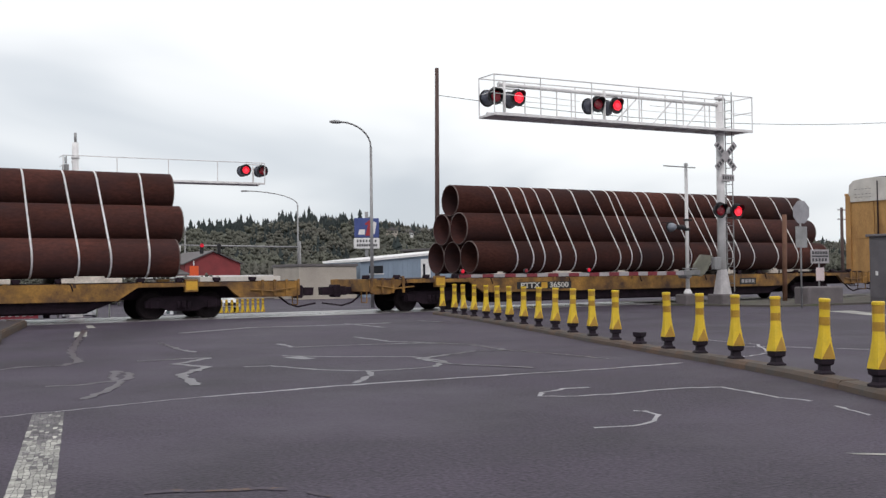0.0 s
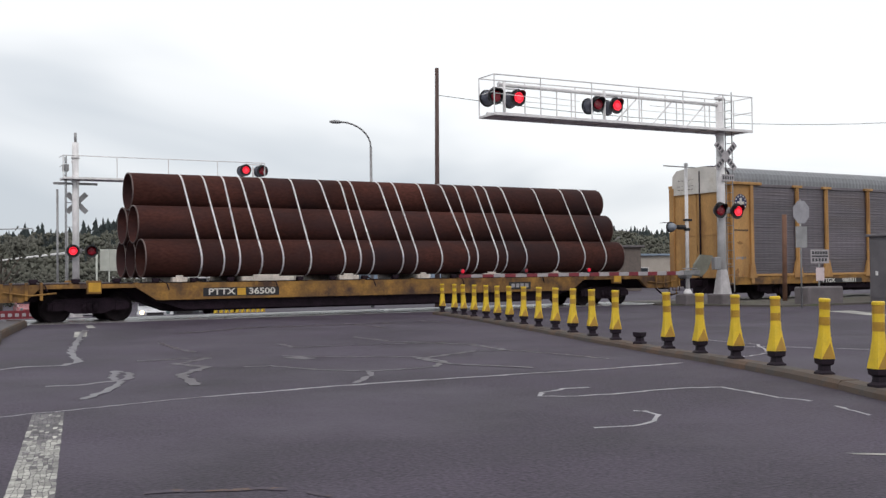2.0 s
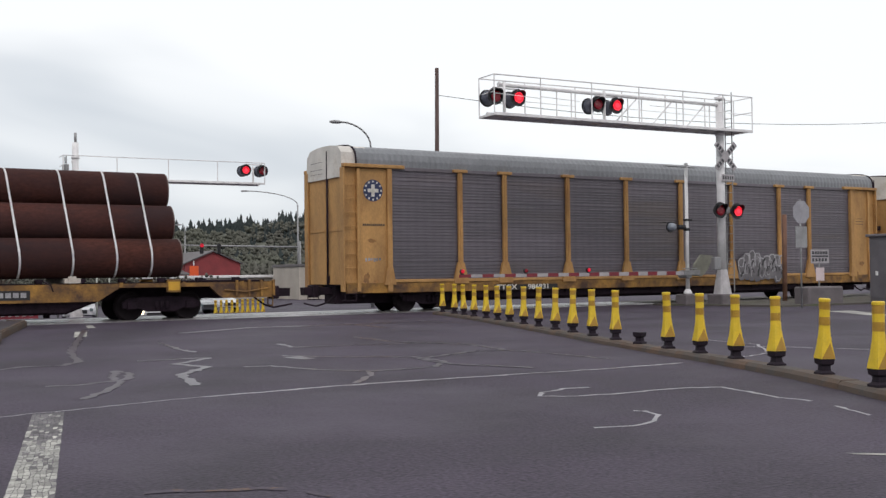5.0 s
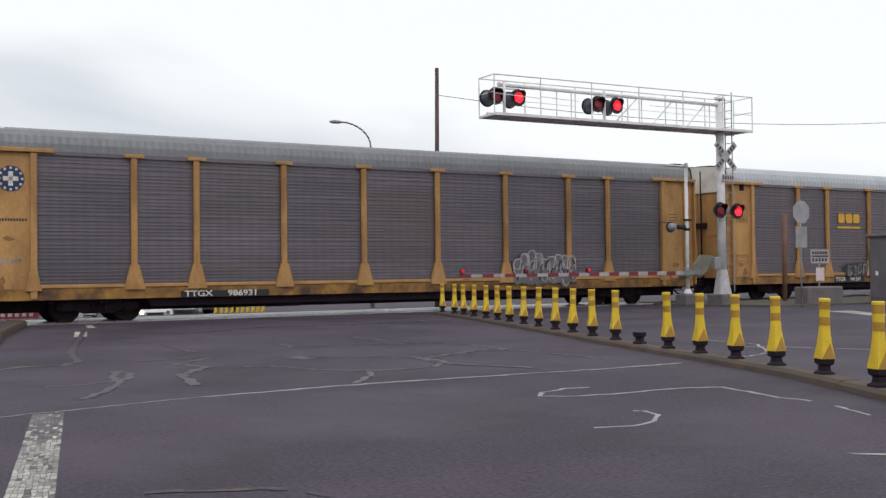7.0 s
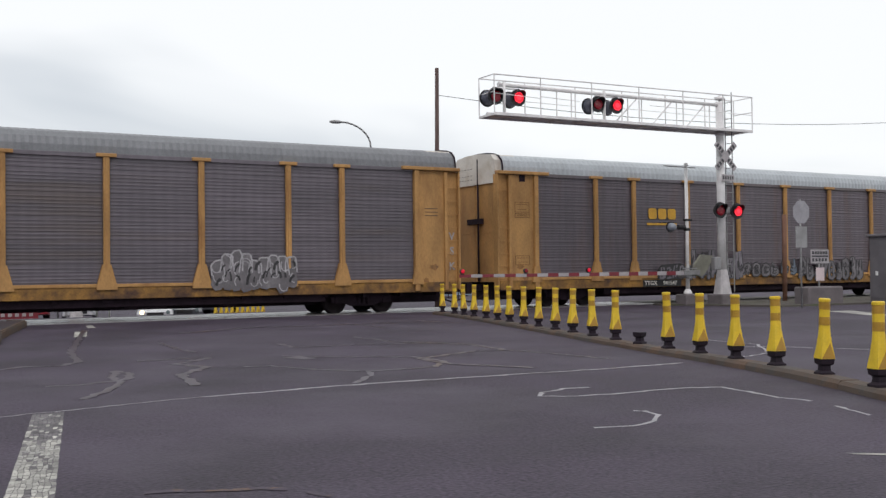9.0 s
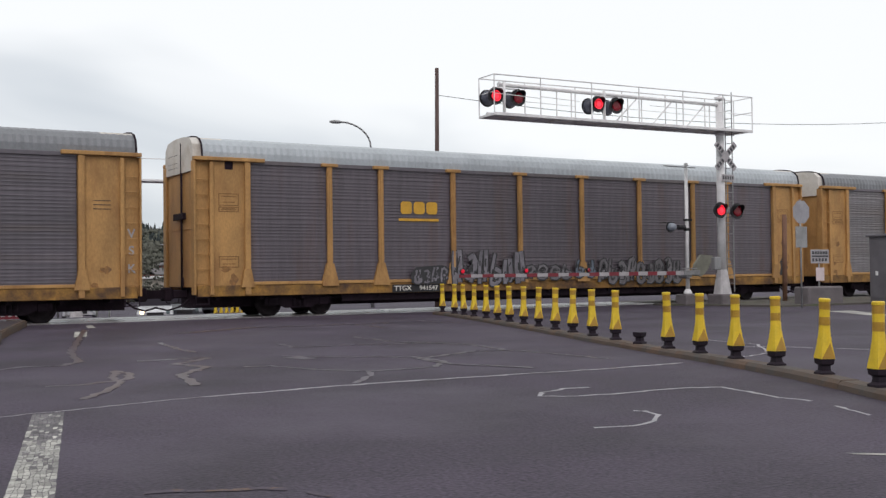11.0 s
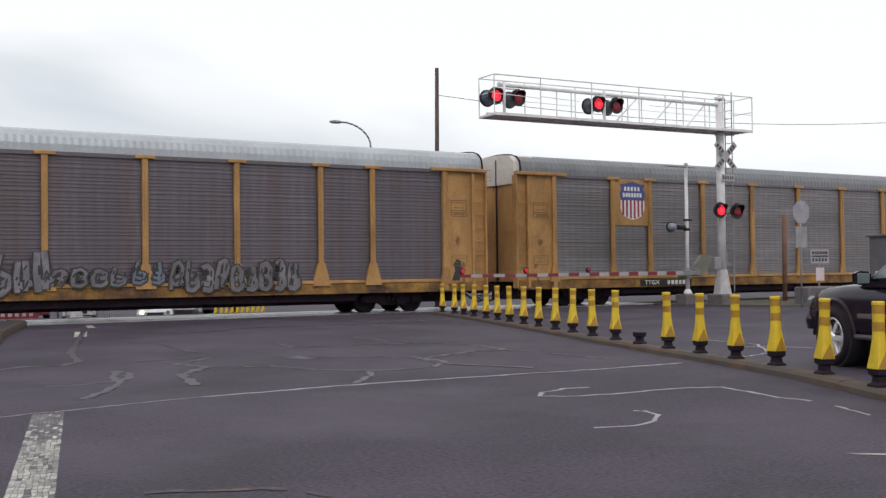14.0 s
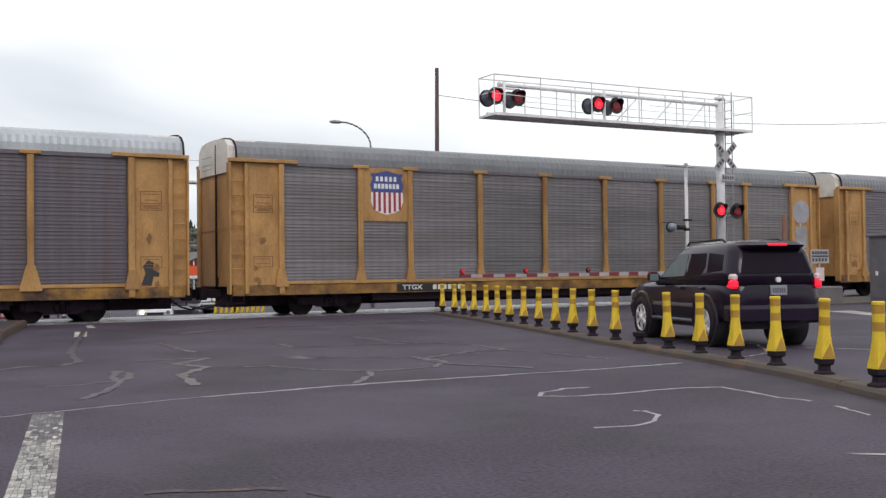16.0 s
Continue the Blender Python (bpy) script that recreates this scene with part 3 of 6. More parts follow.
def post_mesh(gusset=True):
    bm = B()
    box(bm, -0.09, 0.09, -0.1, 0, 1.4, 4.84, 0.012)
    box(bm, -0.035, 0.035, -0.125, -0.1, 1.5, 4.8)
    box(bm, -0.29, 0.29, -0.13, 0, 4.82, 4.93, 0.015)
    if gusset:
        prism(bm, [(-0.3, 0.93), (0.3, 0.93), (0.29, 1.02), (0.12, 1.66), (-0.12, 1.66), (-0.29, 1.02)], -0.11, 0)
    else:
        prism(bm, [(-0.2, 1.0), (0.2, 1.0), (0.09, 1.55), (-0.09, 1.55)], -0.09, 0)
    for z in (1.0, 1.9, 2.6, 3.3, 4.0, 4.6):
        for x in (-0.065, 0.065):
            rod(bm, (x, -0.1, z), (x, -0.115, z), 0.014, 6)
    return lower(mesh_of("side_post", bm, RACK_YELLOW))


POST, POST_SLIM = post_mesh(), post_mesh(False)


def roof_mesh(material, x0, x1, step=0.11):
    arc = [(-1.46, 4.9), (-1.46, 5.14), (-1.4, 5.36), (-1.22, 5.53), (-0.9, 5.62), (-0.5, 5.67), (0, 5.69), (0.5, 5.67), (0.9, 5.62), (1.22, 5.53), (1.4, 5.36), (1.46, 5.14), (1.46, 4.9)]
    bm = B()
    n = int((x1 - x0) / step)
    rows = []
    for i in range(n + 1):
        x = x0 + (x1 - x0) * i / n
        k = 1.0 + (0.014 if i % 2 else 0.0)
        rows.append([bm.verts.new((x, y * k, 4.9 + (z - 4.9) * k)) for y, z in arc])
    for a, b in zip(rows[:-1], rows[1:]):
        for i in range(len(arc) - 1):
            bm.faces.new((a[i], a[i + 1], b[i + 1], b[i]))
    bm.faces.new(rows[0])
    bm.faces.new(rows[-1][::-1])
    return mesh_of("roof", bm, material)


def ribbon(bm, pts, w, y, thick=0.0008):
    """A flat stroke along points on the wagon's side."""
    for (x0, z0), (x1, z1) in zip(pts[:-1], pts[1:]):
        d = Vector((x1 - x0, z1 - z0)).normalized() * w
        prism(bm, [(x0 - d.y - d.x * 0.3, z0 + d.x - d.y * 0.3), (x0 + d.y - d.x * 0.3, z0 - d.x - d.y * 0.3), (x1 + d.y + d.x * 0.3, z1 - d.x + d.y * 0.3), (x1 - d.y + d.x * 0.3, z1 + d.x + d.y * 0.3)], y - thick, y)


def scrawl(car, x0, x1, z0, z1, seed, y=-1.575):
    """A pale sprayed block, patchy, with looping light and dark strokes; nothing can be read."""
    rng = random.Random(seed)
    base, light, dark = B(), B(), B()
    n = 9
    for i in range(n):
        cx = x0 + (x1 - x0) * (i + 0.5) / n
        top = z1 + 0.16 * math.exp(-((i - 2) / 1.1) ** 2) - (0.12 if i in (4, 0) else 0.0)
        low = z0 + rng.uniform(-0.02, 0.08) - (0.14 if i == 7 else 0.0)
        w, cz, rz = (x1 - x0) / n * 0.72, (top + low) / 2, (top - low) / 2
        shape = [(cx + w * rng.uniform(0.85, 1.1) * math.copysign(abs(math.cos(a)) ** 0.6, math.cos(a)), cz + rz * rng.uniform(0.9, 1.05) * math.copysign(abs(math.sin(a)) ** 0.6, math.sin(a))) for a in [math.tau * k / 14 for k in range(14)]]
        prism(base, shape, y - 0.0008 - 0.0003 * i, y)
        # pale outline along the upper edge, and loops inside
        ribbon(light, [shape[k % 14] for k in range(0, 8)], 0.024, y - 0.006 - 0.0004 * i)
        for k in range(2):
            r, a0 = rng.uniform(0.08, 0.2), rng.uniform(0, 6)
            ox, oz = cx + rng.uniform(-0.1, 0.1), cz + rng.uniform(-0.6, 0.6) * rz
            ribbon(light, [(ox + r * math.cos(a0 + 0.6 * q), oz + r * 1.3 * math.sin(a0 + 0.6 * q)) for q in range(6)], 0.016, y - 0.011 - 0.001 * k - 0.0001 * i)
        for k in range(2):
            ox, oz = cx + rng.uniform(-0.12, 0.12), cz + rng.uniform(-0.7, 0.5) * rz
            dx, dz = rng.uniform(-0.12, 0.2), rng.uniform(0.1, 0.32)
            ribbon(dark, [(ox, oz), (ox + dx * 0.3, oz + dz * 0.6), (ox + dx, oz + dz)], rng.uniform(0.018, 0.045), y - 0.016 - 0.001 * k - 0.0001 * i)
    part("sprayed_lettering", base, SPRAY_GREY, car, "pale grey block of unreadable sprayed lettering")
    part("sprayed_outline", light, SPRAY_WHITE, car, "white loops of unreadable sprayed lettering")
    part("sprayed_outline", dark, SPRAY_DARK, car, "dark strokes of unreadable sprayed lettering")


def bubble(car, x0, x1, z0, z1, seed, letters, pale, thick=0.1, backing=False):
    """Fat rounded sprayed strokes with dark edges, letter by letter; nothing can be read."""
    rng = random.Random(seed)
    fill, edge = B(), B()
    w = (x1 - x0) / letters
    if backing:
        prism(edge, [(x0 - 0.1, z0 - 0.02), (x1 - 0.1, z0 - 0.05), (x1 + 0.05, z1 - 0.1), (x1 - 0.25, z1 + 0.02), (x0 + 0.1, z1 - 0.04), (x0 - 0.12, z1 - 0.25)], -1.5755, -1.575)
    for i in range(letters):
        cx, h = x0 + w * (i + 0.5), (z1 - z0) * rng.uniform(0.72, 1.0)
        lean = rng.uniform(-0.08, 0.14)

        def at(u, v):
            return (cx + u * w * 0.46 + lean * (v - 0.5) * h, z0 + v * h)
        strokes = [[at(-0.7, 0.06), at(-0.75, 0.5), at(-0.5, 0.95)], [at(-0.6, 0.9), at(0.1, 1.0), at(0.7, 0.78), at(0.55, 0.52), at(-0.2, 0.48)],
                   [at(-0.2, 0.5), at(0.6, 0.42), at(0.75, 0.16), at(0.1, 0.0), at(-0.7, 0.05)], [at(0.1, 0.12), at(0.35, 0.55), at(0.3, 0.98)], [at(-0.8, 0.3), at(0.0, 0.24), at(0.85, 0.34)]]
        for k, pts in enumerate(rng.sample(strokes, 3)):
            t = thick * rng.uniform(0.75, 1.25)
            y = -1.577 - 0.0016 * i - 0.0003 * k
            for j in range(len(pts) - 1):
                ribbon(edge, pts[j:j + 2], t + 0.045, y - 0.00004 * j, 0.0004)
                ribbon(fill, pts[j:j + 2], t, y - 0.0013 - 0.00004 * j, 0.0004)
        for k in range(6):
            u, v = rng.uniform(-0.9, 0.7), rng.uniform(0.1, 0.75)
            ribbon(edge, [at(u, v), at(u + rng.uniform(-0.1, 0.4), v + rng.uniform(0.08, 0.26))], 0.026, -1.5802 - 0.0016 * i - 0.0002 * k, 0.0004)
    part("sprayed_lettering", fill, pale, car, "pale fill of unreadable sprayed lettering")
    part("sprayed_outline", edge, SPRAY_DARK, car, "dark outline of unreadable sprayed lettering")


def autorack(s, label, screen, roof, roof_from, post=POST):
    car = thing("autorack_wagon", label, "railway wagon", on_track(s)[0][1], "train wagons")
    # underframe and sills
    bm = B()
    box(bm, -13.2, 13.2, -0.45, 0.45, 0.3, 0.95, 0.02)
    for x in np.arange(-12.6, 12.7, 1.4):
        box(bm, x - 0.06, x + 0.06, -1.35, 1.35, 0.55, 0.95)
    part("underframe", bm, UNDER, car, "grimy black centre sill and cross bearers")
    bm = B()
    for x, w in ((-2.2, 0.9), (2.6, 1.3), (5.2, 0.5)):
        box(bm, x - w / 2, x + w / 2, -1.2, -0.6, 0.35, 0.66, 0.04)
    rod(bm, (-3.5, -0.9, 0.5), (-4.6, -0.9, 0.5), 0.2, 12)
    # long plain board added to deepen the dark band below the sill
    box(bm, -8.4, 8.4, -1.3, -1.22, 0.42, 0.7, 0.01)
    path_rod(bm, [(-9, -1.0, 0.55), (9, -1.0, 0.55)], 0.025, 6)
    part("brake_gear", bm, UNDER, car, "grimy brake cylinders, pipes and a long dark board under the floor")
    for y in (-1, 1):
        bm = B()
        box(bm, -13.3, 13.3, min(y * 1.36, y * 1.5), max(y * 1.36, y * 1.5), 0.66, 1.0, 0.015)
        part("side_sill", bm, SILL_YELLOW, car, "rust-stained yellow side sill")
        bm = B()
        box(bm, -11.6, 11.6, min(y * 1.38, y * 1.53), max(y * 1.38, y * 1.53), 1.0, 1.1, 0.012)
        part("deck_rail", bm, RACK_YELLOW, car)
        bm = B()
        box(bm, -11.6, 11.6, min(y * 1.3, y * 1.49), max(y * 1.3, y * 1.49), 4.8, 4.93, 0.012)
        part("top_rail", bm, SCREEN, car)
    part("floor_deck", box(B(), -13.3, 13.3, -1.36, 1.36, 0.92, 1.0), UNDER, car)
    # screens between posts
    for a, b in zip(POSTS[:-1], POSTS[1:]):
        me = screen_panel(b - a - 0.16, screen)
        part("screen_panel", me, screen, car, at=pose(a + 0.08, -1.43, 1.08))
        part("screen_panel", me, screen, car, at=pose(b - 0.08, 1.43, 1.08, 0, 0, 180))
    for x in POSTS[1:-1]:
        part("side_post", post, RACK_YELLOW, car, at=pose(x, -1.455, 0))
        part("side_post", post, RACK_YELLOW, car, at=pose(x, 1.455, 0, 0, 0, 180))
    # yellow end bays, ladders, header beams, end doors
    for sx in (-1, 1):
        for sy in (-1, 1):
            def flip(x0, x1):
                return (min(sx * x0, sx * x1), max(sx * x0, sx * x1))

            def deep(y0, y1):
                return (min(sy * y0, sy * y1), max(sy * y0, sy * y1))
            bm = B()
            box(bm, *flip(11.74, 12.86), *deep(1.36, 1.47), 0.95, 4.85, 0.01)
            panel = part("end_panel", bm, RACK_YELLOW, car)
            part("end_post", box(B(), *flip(11.62, 11.8), *deep(1.4, 1.57), 0.7, 4.85, 0.012), RACK_YELLOW, car)
            part("door_post", box(B(), *flip(12.8, 12.9), *deep(1.36, 1.53), 0.8, 4.85, 0.012), RACK_YELLOW, car)
            part("gusset", prism(B(), [(sx * 11.5, 0.93), (sx * 11.93, 0.93), (sx * 11.84, 1.5), (sx * 11.62, 1.5)], sy * 1.48, sy * 1.585), RACK_YELLOW, car)
            dirt = random.Random(int(s * 10) + 7 * sx + 3 * sy)
            for k in range(4):
                cx, cz, rx, rz = dirt.uniform(12.0, 12.6), dirt.choice((1.05, 1.15, 1.5, 2.4)), dirt.uniform(0.06, 0.2), dirt.uniform(0.05, 0.22)
                blot = [(sx * (cx + rx * dirt.uniform(0.5, 1.15) * math.cos(q)), max(0.97, cz + rz * dirt.uniform(0.5, 1.15) * math.sin(q))) for q in (math.tau * i / 13 for i in range(13))]
                part("rust_stain", prism(B(), blot, sy * 1.471, sy * (1.473 + 0.0006 * k)), STAIN, panel)
            if s > 60 and sy < 0:
                for z0, z1 in ((3.48, 3.86), (3.28, 3.44), (1.55, 1.9)):
                    bm = B()
                    for x0, x1, za, zb in ((11.98, 12.62, z0, z0 + 0.02), (11.98, 12.62, z1 - 0.02, z1), (11.98, 12.0, z0, z1), (12.6, 12.62, z0, z1), (12.1, 12.5, z0 + 0.1, z0 + 0.12), (12.06, 12.54, z1 - 0.1, z1 - 0.08)):
                        box(bm, *flip(x0, x1), *deep(1.47, 1.4775), za, zb)
                    part("stencil_bars", bm, STENCIL, panel)
            bm = B()
            box(bm, *flip(12.9, 13.4), *deep(1.3, 1.4), 0.72, 4.86, 0.01)
            box(bm, *flip(13.36, 13.42), *deep(1.28, 1.56), 0.72, 4.85, 0.01)
            box(bm, *flip(12.8, 12.92), *deep(1.5, 1.56), 0.72, 4.8, 0.01)
            for k in range(8):
                rod(bm, (sx * 12.88, sy * 1.5, 1.05 + k * 0.46), (sx * 13.4, sy * 1.5, 1.05 + k * 0.46), 0.014, 6)
                box(bm, *flip(12.9, 12.94), *deep(1.44, 1.52), 1.0 + k * 0.46, 1.08 + k * 0.46)
            part("ladder", bm, RACK_YELLOW, car, "yellow end ladder with round rungs")
            bm = B()
            box(bm, *flip(11.15, 13.42), *deep(1.4, 1.6), 4.86, 4.98, 0.015)
            part("header_beam", bm, RACK_YELLOW, car)
            bm = B()
            for k in range(2):
                box(bm, *flip(12.95, 13.35), *deep(1.2, 1.5), 0.42 + 0.22 * k, 0.45 + 0.22 * k)
            rod(bm, (sx * 12.95, sy * 1.48, 0.42), (sx * 12.95, sy * 1.48, 0.75), 0.018, 6)
            rod(bm, (sx * 13.35, sy * 1.48, 0.42), (sx * 13.35, sy * 1.48, 0.75), 0.018, 6)
            part("step", bm, UNDER, car)
        ex = sx * 13.34
        for y0, y1 in ((-1.3, -0.02), (0.02, 1.3)):
            bm = B()
            box(bm, min(ex, ex - sx * 0.08), max(ex, ex - sx * 0.08), y0, y1, 0.95, 4.55, 0.015)
            box(bm, min(ex, ex + sx * 0.02), max(ex, ex + sx * 0.02), y0 + 0.05, y1 - 0.05, 2.75, 2.82)
            part("end_door", bm, RACK_YELLOW, car, "dusty yellow folding end door")
        bm = B()
        rod(bm, (ex + sx * 0.05, -0.25, 0.95), (ex + sx * 0.05, -0.25, 5.5), 0.035, 8)
        box(bm, min(ex, ex + sx * 0.07), max(ex, ex + sx * 0.07), -0.3, -0.2, 1.0, 1.25)
        part("locking_bar", bm, UNDER, car, "dark vertical door locking bar")
        # white end cap under the roof
        bm = B()
        prism(bm, [(-1.34, 4.55), (1.34, 4.55), (1.37, 5.0), (1.34, 5.38), (1.1, 5.6), (0.5, 5.67), (0, 5.68), (-0.5, 5.67), (-1.1, 5.6), (-1.34, 5.38), (-1.37, 5.0)], -0.5, 0.5)
        cap = part("end_cap", bm, CAP_WHITE, car, "dirty white roof end cap", at=pose(-12.9 if sx < 0 else 12.84, 0, 0, 0, 0, 90))
        bm = B()
        for z in (4.75, 4.9, 5.15):
            for k in range(5):
                box(bm, 0.1 + k * 0.2, 0.22 + k * 0.2, -0.505 if sx > 0 else 0.5, -0.5 if sx > 0 else 0.505, z, z + 0.02)
        part("stencil_bars", bm, SPRAY_DARK, cap)
    part("roof", roof_mesh(roof, roof_from, 13.28), roof, car)
    arc = [(-1.48, 5.0), (-1.47, 5.15), (-1.41, 5.38), (-1.23, 5.55), (-0.9, 5.65), (-0.5, 5.7), (0, 5.72), (0.5, 5.7), (0.9, 5.65), (1.23, 5.55), (1.41, 5.38), (1.47, 5.15), (1.48, 5.0)]
    for sx in (-1, 1):
        part("roof_seam", path_rod(B(), [(roof_from - 0.01 if sx < 0 else 13.29, y, z) for y, z in arc], 0.03, 6), UNDER, car, "black rubber seal at the roof end")
    bogies(car, -9.85, 9.85)
    couplers(car, -13.3, 13.3)
    for ob in car.children_recursive:
        if ob.data.users == 1:
            lower(ob.data)
    MOVES.append((car, on_track(s)))
    return car


def plate(car, x0, x1, z0, z1, material, name="plate", y=-1.505, thick=0.006, label=""):
    return part(name, box(B(), x0, x1, y - thick, y, z0, z1), material, car, label)


FACE = (90, 0, 0)  # lettering that faces the road
first = autorack(55.9, "yellow and grey auto carrier wagon with a grey ribbed roof", SCREEN, ROOF_GREY, -12.9)
plate(first, -7.55, -4.75, 0.67, 0.86, BLACK, "number_board")
writing("TTGX", 0.24, LETTER_WHITE, first, pose(-7.0, -1.515, 0.765, *FACE), "wagon_number", stretch=1.35)
writing("986931", 0.24, LETTER_WHITE, first, pose(-5.6, -1.515, 0.765, *FACE), "wagon_number", stretch=1.35)
# round emblem as plain shapes
bm = B()
spin(bm, [(0.36, -0.004), (0.36, 0.0)], 28, "Y", (-12.3, -1.48, 4.05))
emblem = part("round_emblem", bm, surface("navy_emblem", (0.02, 0.03, 0.085), 0.5, var=0.15), first, "round dark blue emblem with a pale cross")
bm = B()
box(bm, -12.5, -12.1, -1.492, -1.486, 3.99, 4.11)
box(bm, -12.36, -12.24, -1.492, -1.486, 3.85, 4.25)
for k in range(12):
    t = math.tau * k / 12
    box(bm, -12.3 + 0.3 * math.cos(t) - 0.03, -12.3 + 0.3 * math.cos(t) + 0.03, -1.49, -1.485, 4.05 + 0.3 * math.sin(t) - 0.03, 4.05 + 0.3 * math.sin(t) + 0.03)
part("emblem_cross", bm, LETTER_WHITE, emblem)
bm = B()
for k in range(11):
    box(bm, -12.68 + k * 0.075, -12.63 + k * 0.075, -1.478, -1.472, 2.88, 2.95)
part("stencil_bars", bm, SPRAY_DARK, first)
bm = B()
for k in range(6):
    box(bm, -12.6 + k * 0.1, -12.54 + k * 0.1 + 0.02 * (k % 2), -1.478, -1.472, 1.7 + 0.02 * (k % 3), 1.82)
part("sprayed_lettering", bm, SPRAY, first)
bm = B()
for k in range(3):
    box(bm, 12.05, 12.55, -1.478, -1.472, 3.25 + k * 0.12, 3.27 + k * 0.12)
part("stencil_bars", bm, SPRAY_DARK, first)
for letter, z in (("V", 2.55), ("S", 2.05), ("K", 1.52)):
    writing(letter, 0.36, SPRAY_WHITE, first, pose(13.15, -1.41, z, *FACE), "sprayed_letter")
scrawl(first, 4.55, 7.25, 0.8, 1.9, 11)

second = autorack(84.3, "yellow and rust-stained grey auto carrier wagon with a pale ribbed roof", SCREEN_RUST, ROOF_PALE, -13.12)
bm = B()
for k, x in enumerate((-6.28, -5.78, -5.28)):
    # bold letters shown as plain blocks
    prism(bm, [(x + 0.07, 3.3), (x + 0.36, 3.3), (x + 0.43, 3.37), (x + 0.43, 3.65), (x + 0.36, 3.72), (x + 0.07, 3.72), (x, 3.65), (x, 3.37)], -1.475, -1.468)
box(bm, -6.36, -4.8, -1.475, -1.468, 3.06, 3.15)
part("company_mark", bm, LETTER_YELLOW, second, "yellow company mark over a yellow line")
plate(second, -6.65, -4.65, 0.67, 0.93, BLACK, "number_board")
writing("TTGX", 0.22, LETTER_WHITE, second, pose(-6.25, -1.515, 0.8, *FACE), "wagon_number", stretch=1.1)
writing("941547", 0.22, LETTER_WHITE, second, pose(-5.25, -1.515, 0.8, *FACE), "wagon_number", stretch=1.1)
bubble(second, -5.85, -4.5, 0.98, 1.55, 21, 4, SPRAY_PALE, 0.035, True)
bubble(second, -4.35, -1.2, 0.86, 2.1, 22, 6, SPRAY_PALE, 0.075)
bubble(second, -1.3, 0.9, 1.05, 1.6, 25, 4, SPRAY_GREY, 0.045)
bubble(second, 1.0, 2.0, 1.1, 1.75, 23, 2, SPRAY_BLUE, 0.045)
bubble(second, 2.1, 6.3, 0.86, 1.8, 24, 9, SPRAY_GREY, 0.06)
part("dark_blot", prism(B(), [(12.0, 1.05), (12.12, 1.4), (12.05, 1.6), (12.2, 1.78), (12.38, 1.7), (12.34, 1.5), (12.55, 1.4), (12.5, 1.28), (12.36, 1.3), (12.3, 1.02)], -1.4765, -1.4755), SPRAY_DARK, second, "dark sprayed blot")
part("door_bracket", box(B(), -13.44, -13.34, -0.55, 0.45, 3.05, 3.25, 0.01), UNDER, second, "black bracket on the end door")
# dark plate on the uncut panel, in place of the shade inside the vent
plate(second, -12.42, -12.16, 4.55, 4.84, UNDER, "vent_hole", -1.475)

third = autorack(112.4, "yellow and grey auto carrier wagon with a shield emblem", SCREEN_PALE, ROOF_GREY, -13.15, POST_SLIM)
board = part("emblem_board", box(B(), -8.86, -7.0, -1.5, -1.46, 3.03, 4.8, 0.01), RACK_YELLOW, third, "yellow emblem board")
bm = B()
prism(bm, [(-8.5, 4.0), (-7.36, 4.0), (-7.3, 4.25), (-7.4, 4.45), (-7.3, 4.62), (-7.5, 4.62), (-7.93, 4.72), (-8.36, 4.62), (-8.56, 4.62), (-8.46, 4.45), (-8.56, 4.25)], -1.512, -1.505)
part("emblem_field", bm, SIGN_BLUE, board, "blue upper field of the shield")
bm = B()
outline = [(-8.52, 4.0), (-8.54, 3.7), (-8.42, 3.42), (-8.2, 3.32), (-7.93, 3.25), (-7.66, 3.32), (-7.44, 3.42), (-7.32, 3.7), (-7.34, 4.0)]
prism(bm, outline, -1.511, -1.505)
part("emblem_ground", bm, SIGN_WHITE, board)
bm = B()
for k in range(6):
    x = -8.45 + k * 0.19
    box(bm, x, x + 0.09, -1.516, -1.511, 3.42 - 0.14 * (1 - abs(k - 2.5) / 2.5), 4.0)
part("emblem_stripe", bm, SIGN_RED, board)
bm = B()
for z, x0, n in ((4.36, -8.35, 5), (4.12, -8.42, 7)):
    for k in range(n):
        box(bm, x0 + k * (0.84 if n == 5 else 0.98) / n, x0 + k * (0.84 if n == 5 else 0.98) / n + 0.1, -1.517, -1.512, z, z + 0.16)
part("emblem_bars", bm, SIGN_WHITE, board, "white bars in place of the emblem's words")
plate(third, -7.6, -4.9, 0.7, 0.96, BLACK, "number_board")
writing("TTGX", 0.22, LETTER_WHITE, third, pose(-7.0, -1.515, 0.83, *FACE), "wagon_number", stretch=1.3)
bm = B()
for k in range(6):
    box(bm, -6.2 + k * 0.2, -6.06 + k * 0.2, -1.516, -1.511, 0.75, 0.91)
part("number_bars", bm, LETTER_WHITE, third, "faded wagon number")
fourth = autorack(140.5, "yellow and grey auto carrier wagon with a grey roof", SCREEN, ROOF_GREY, -13.1, POST_SLIM)


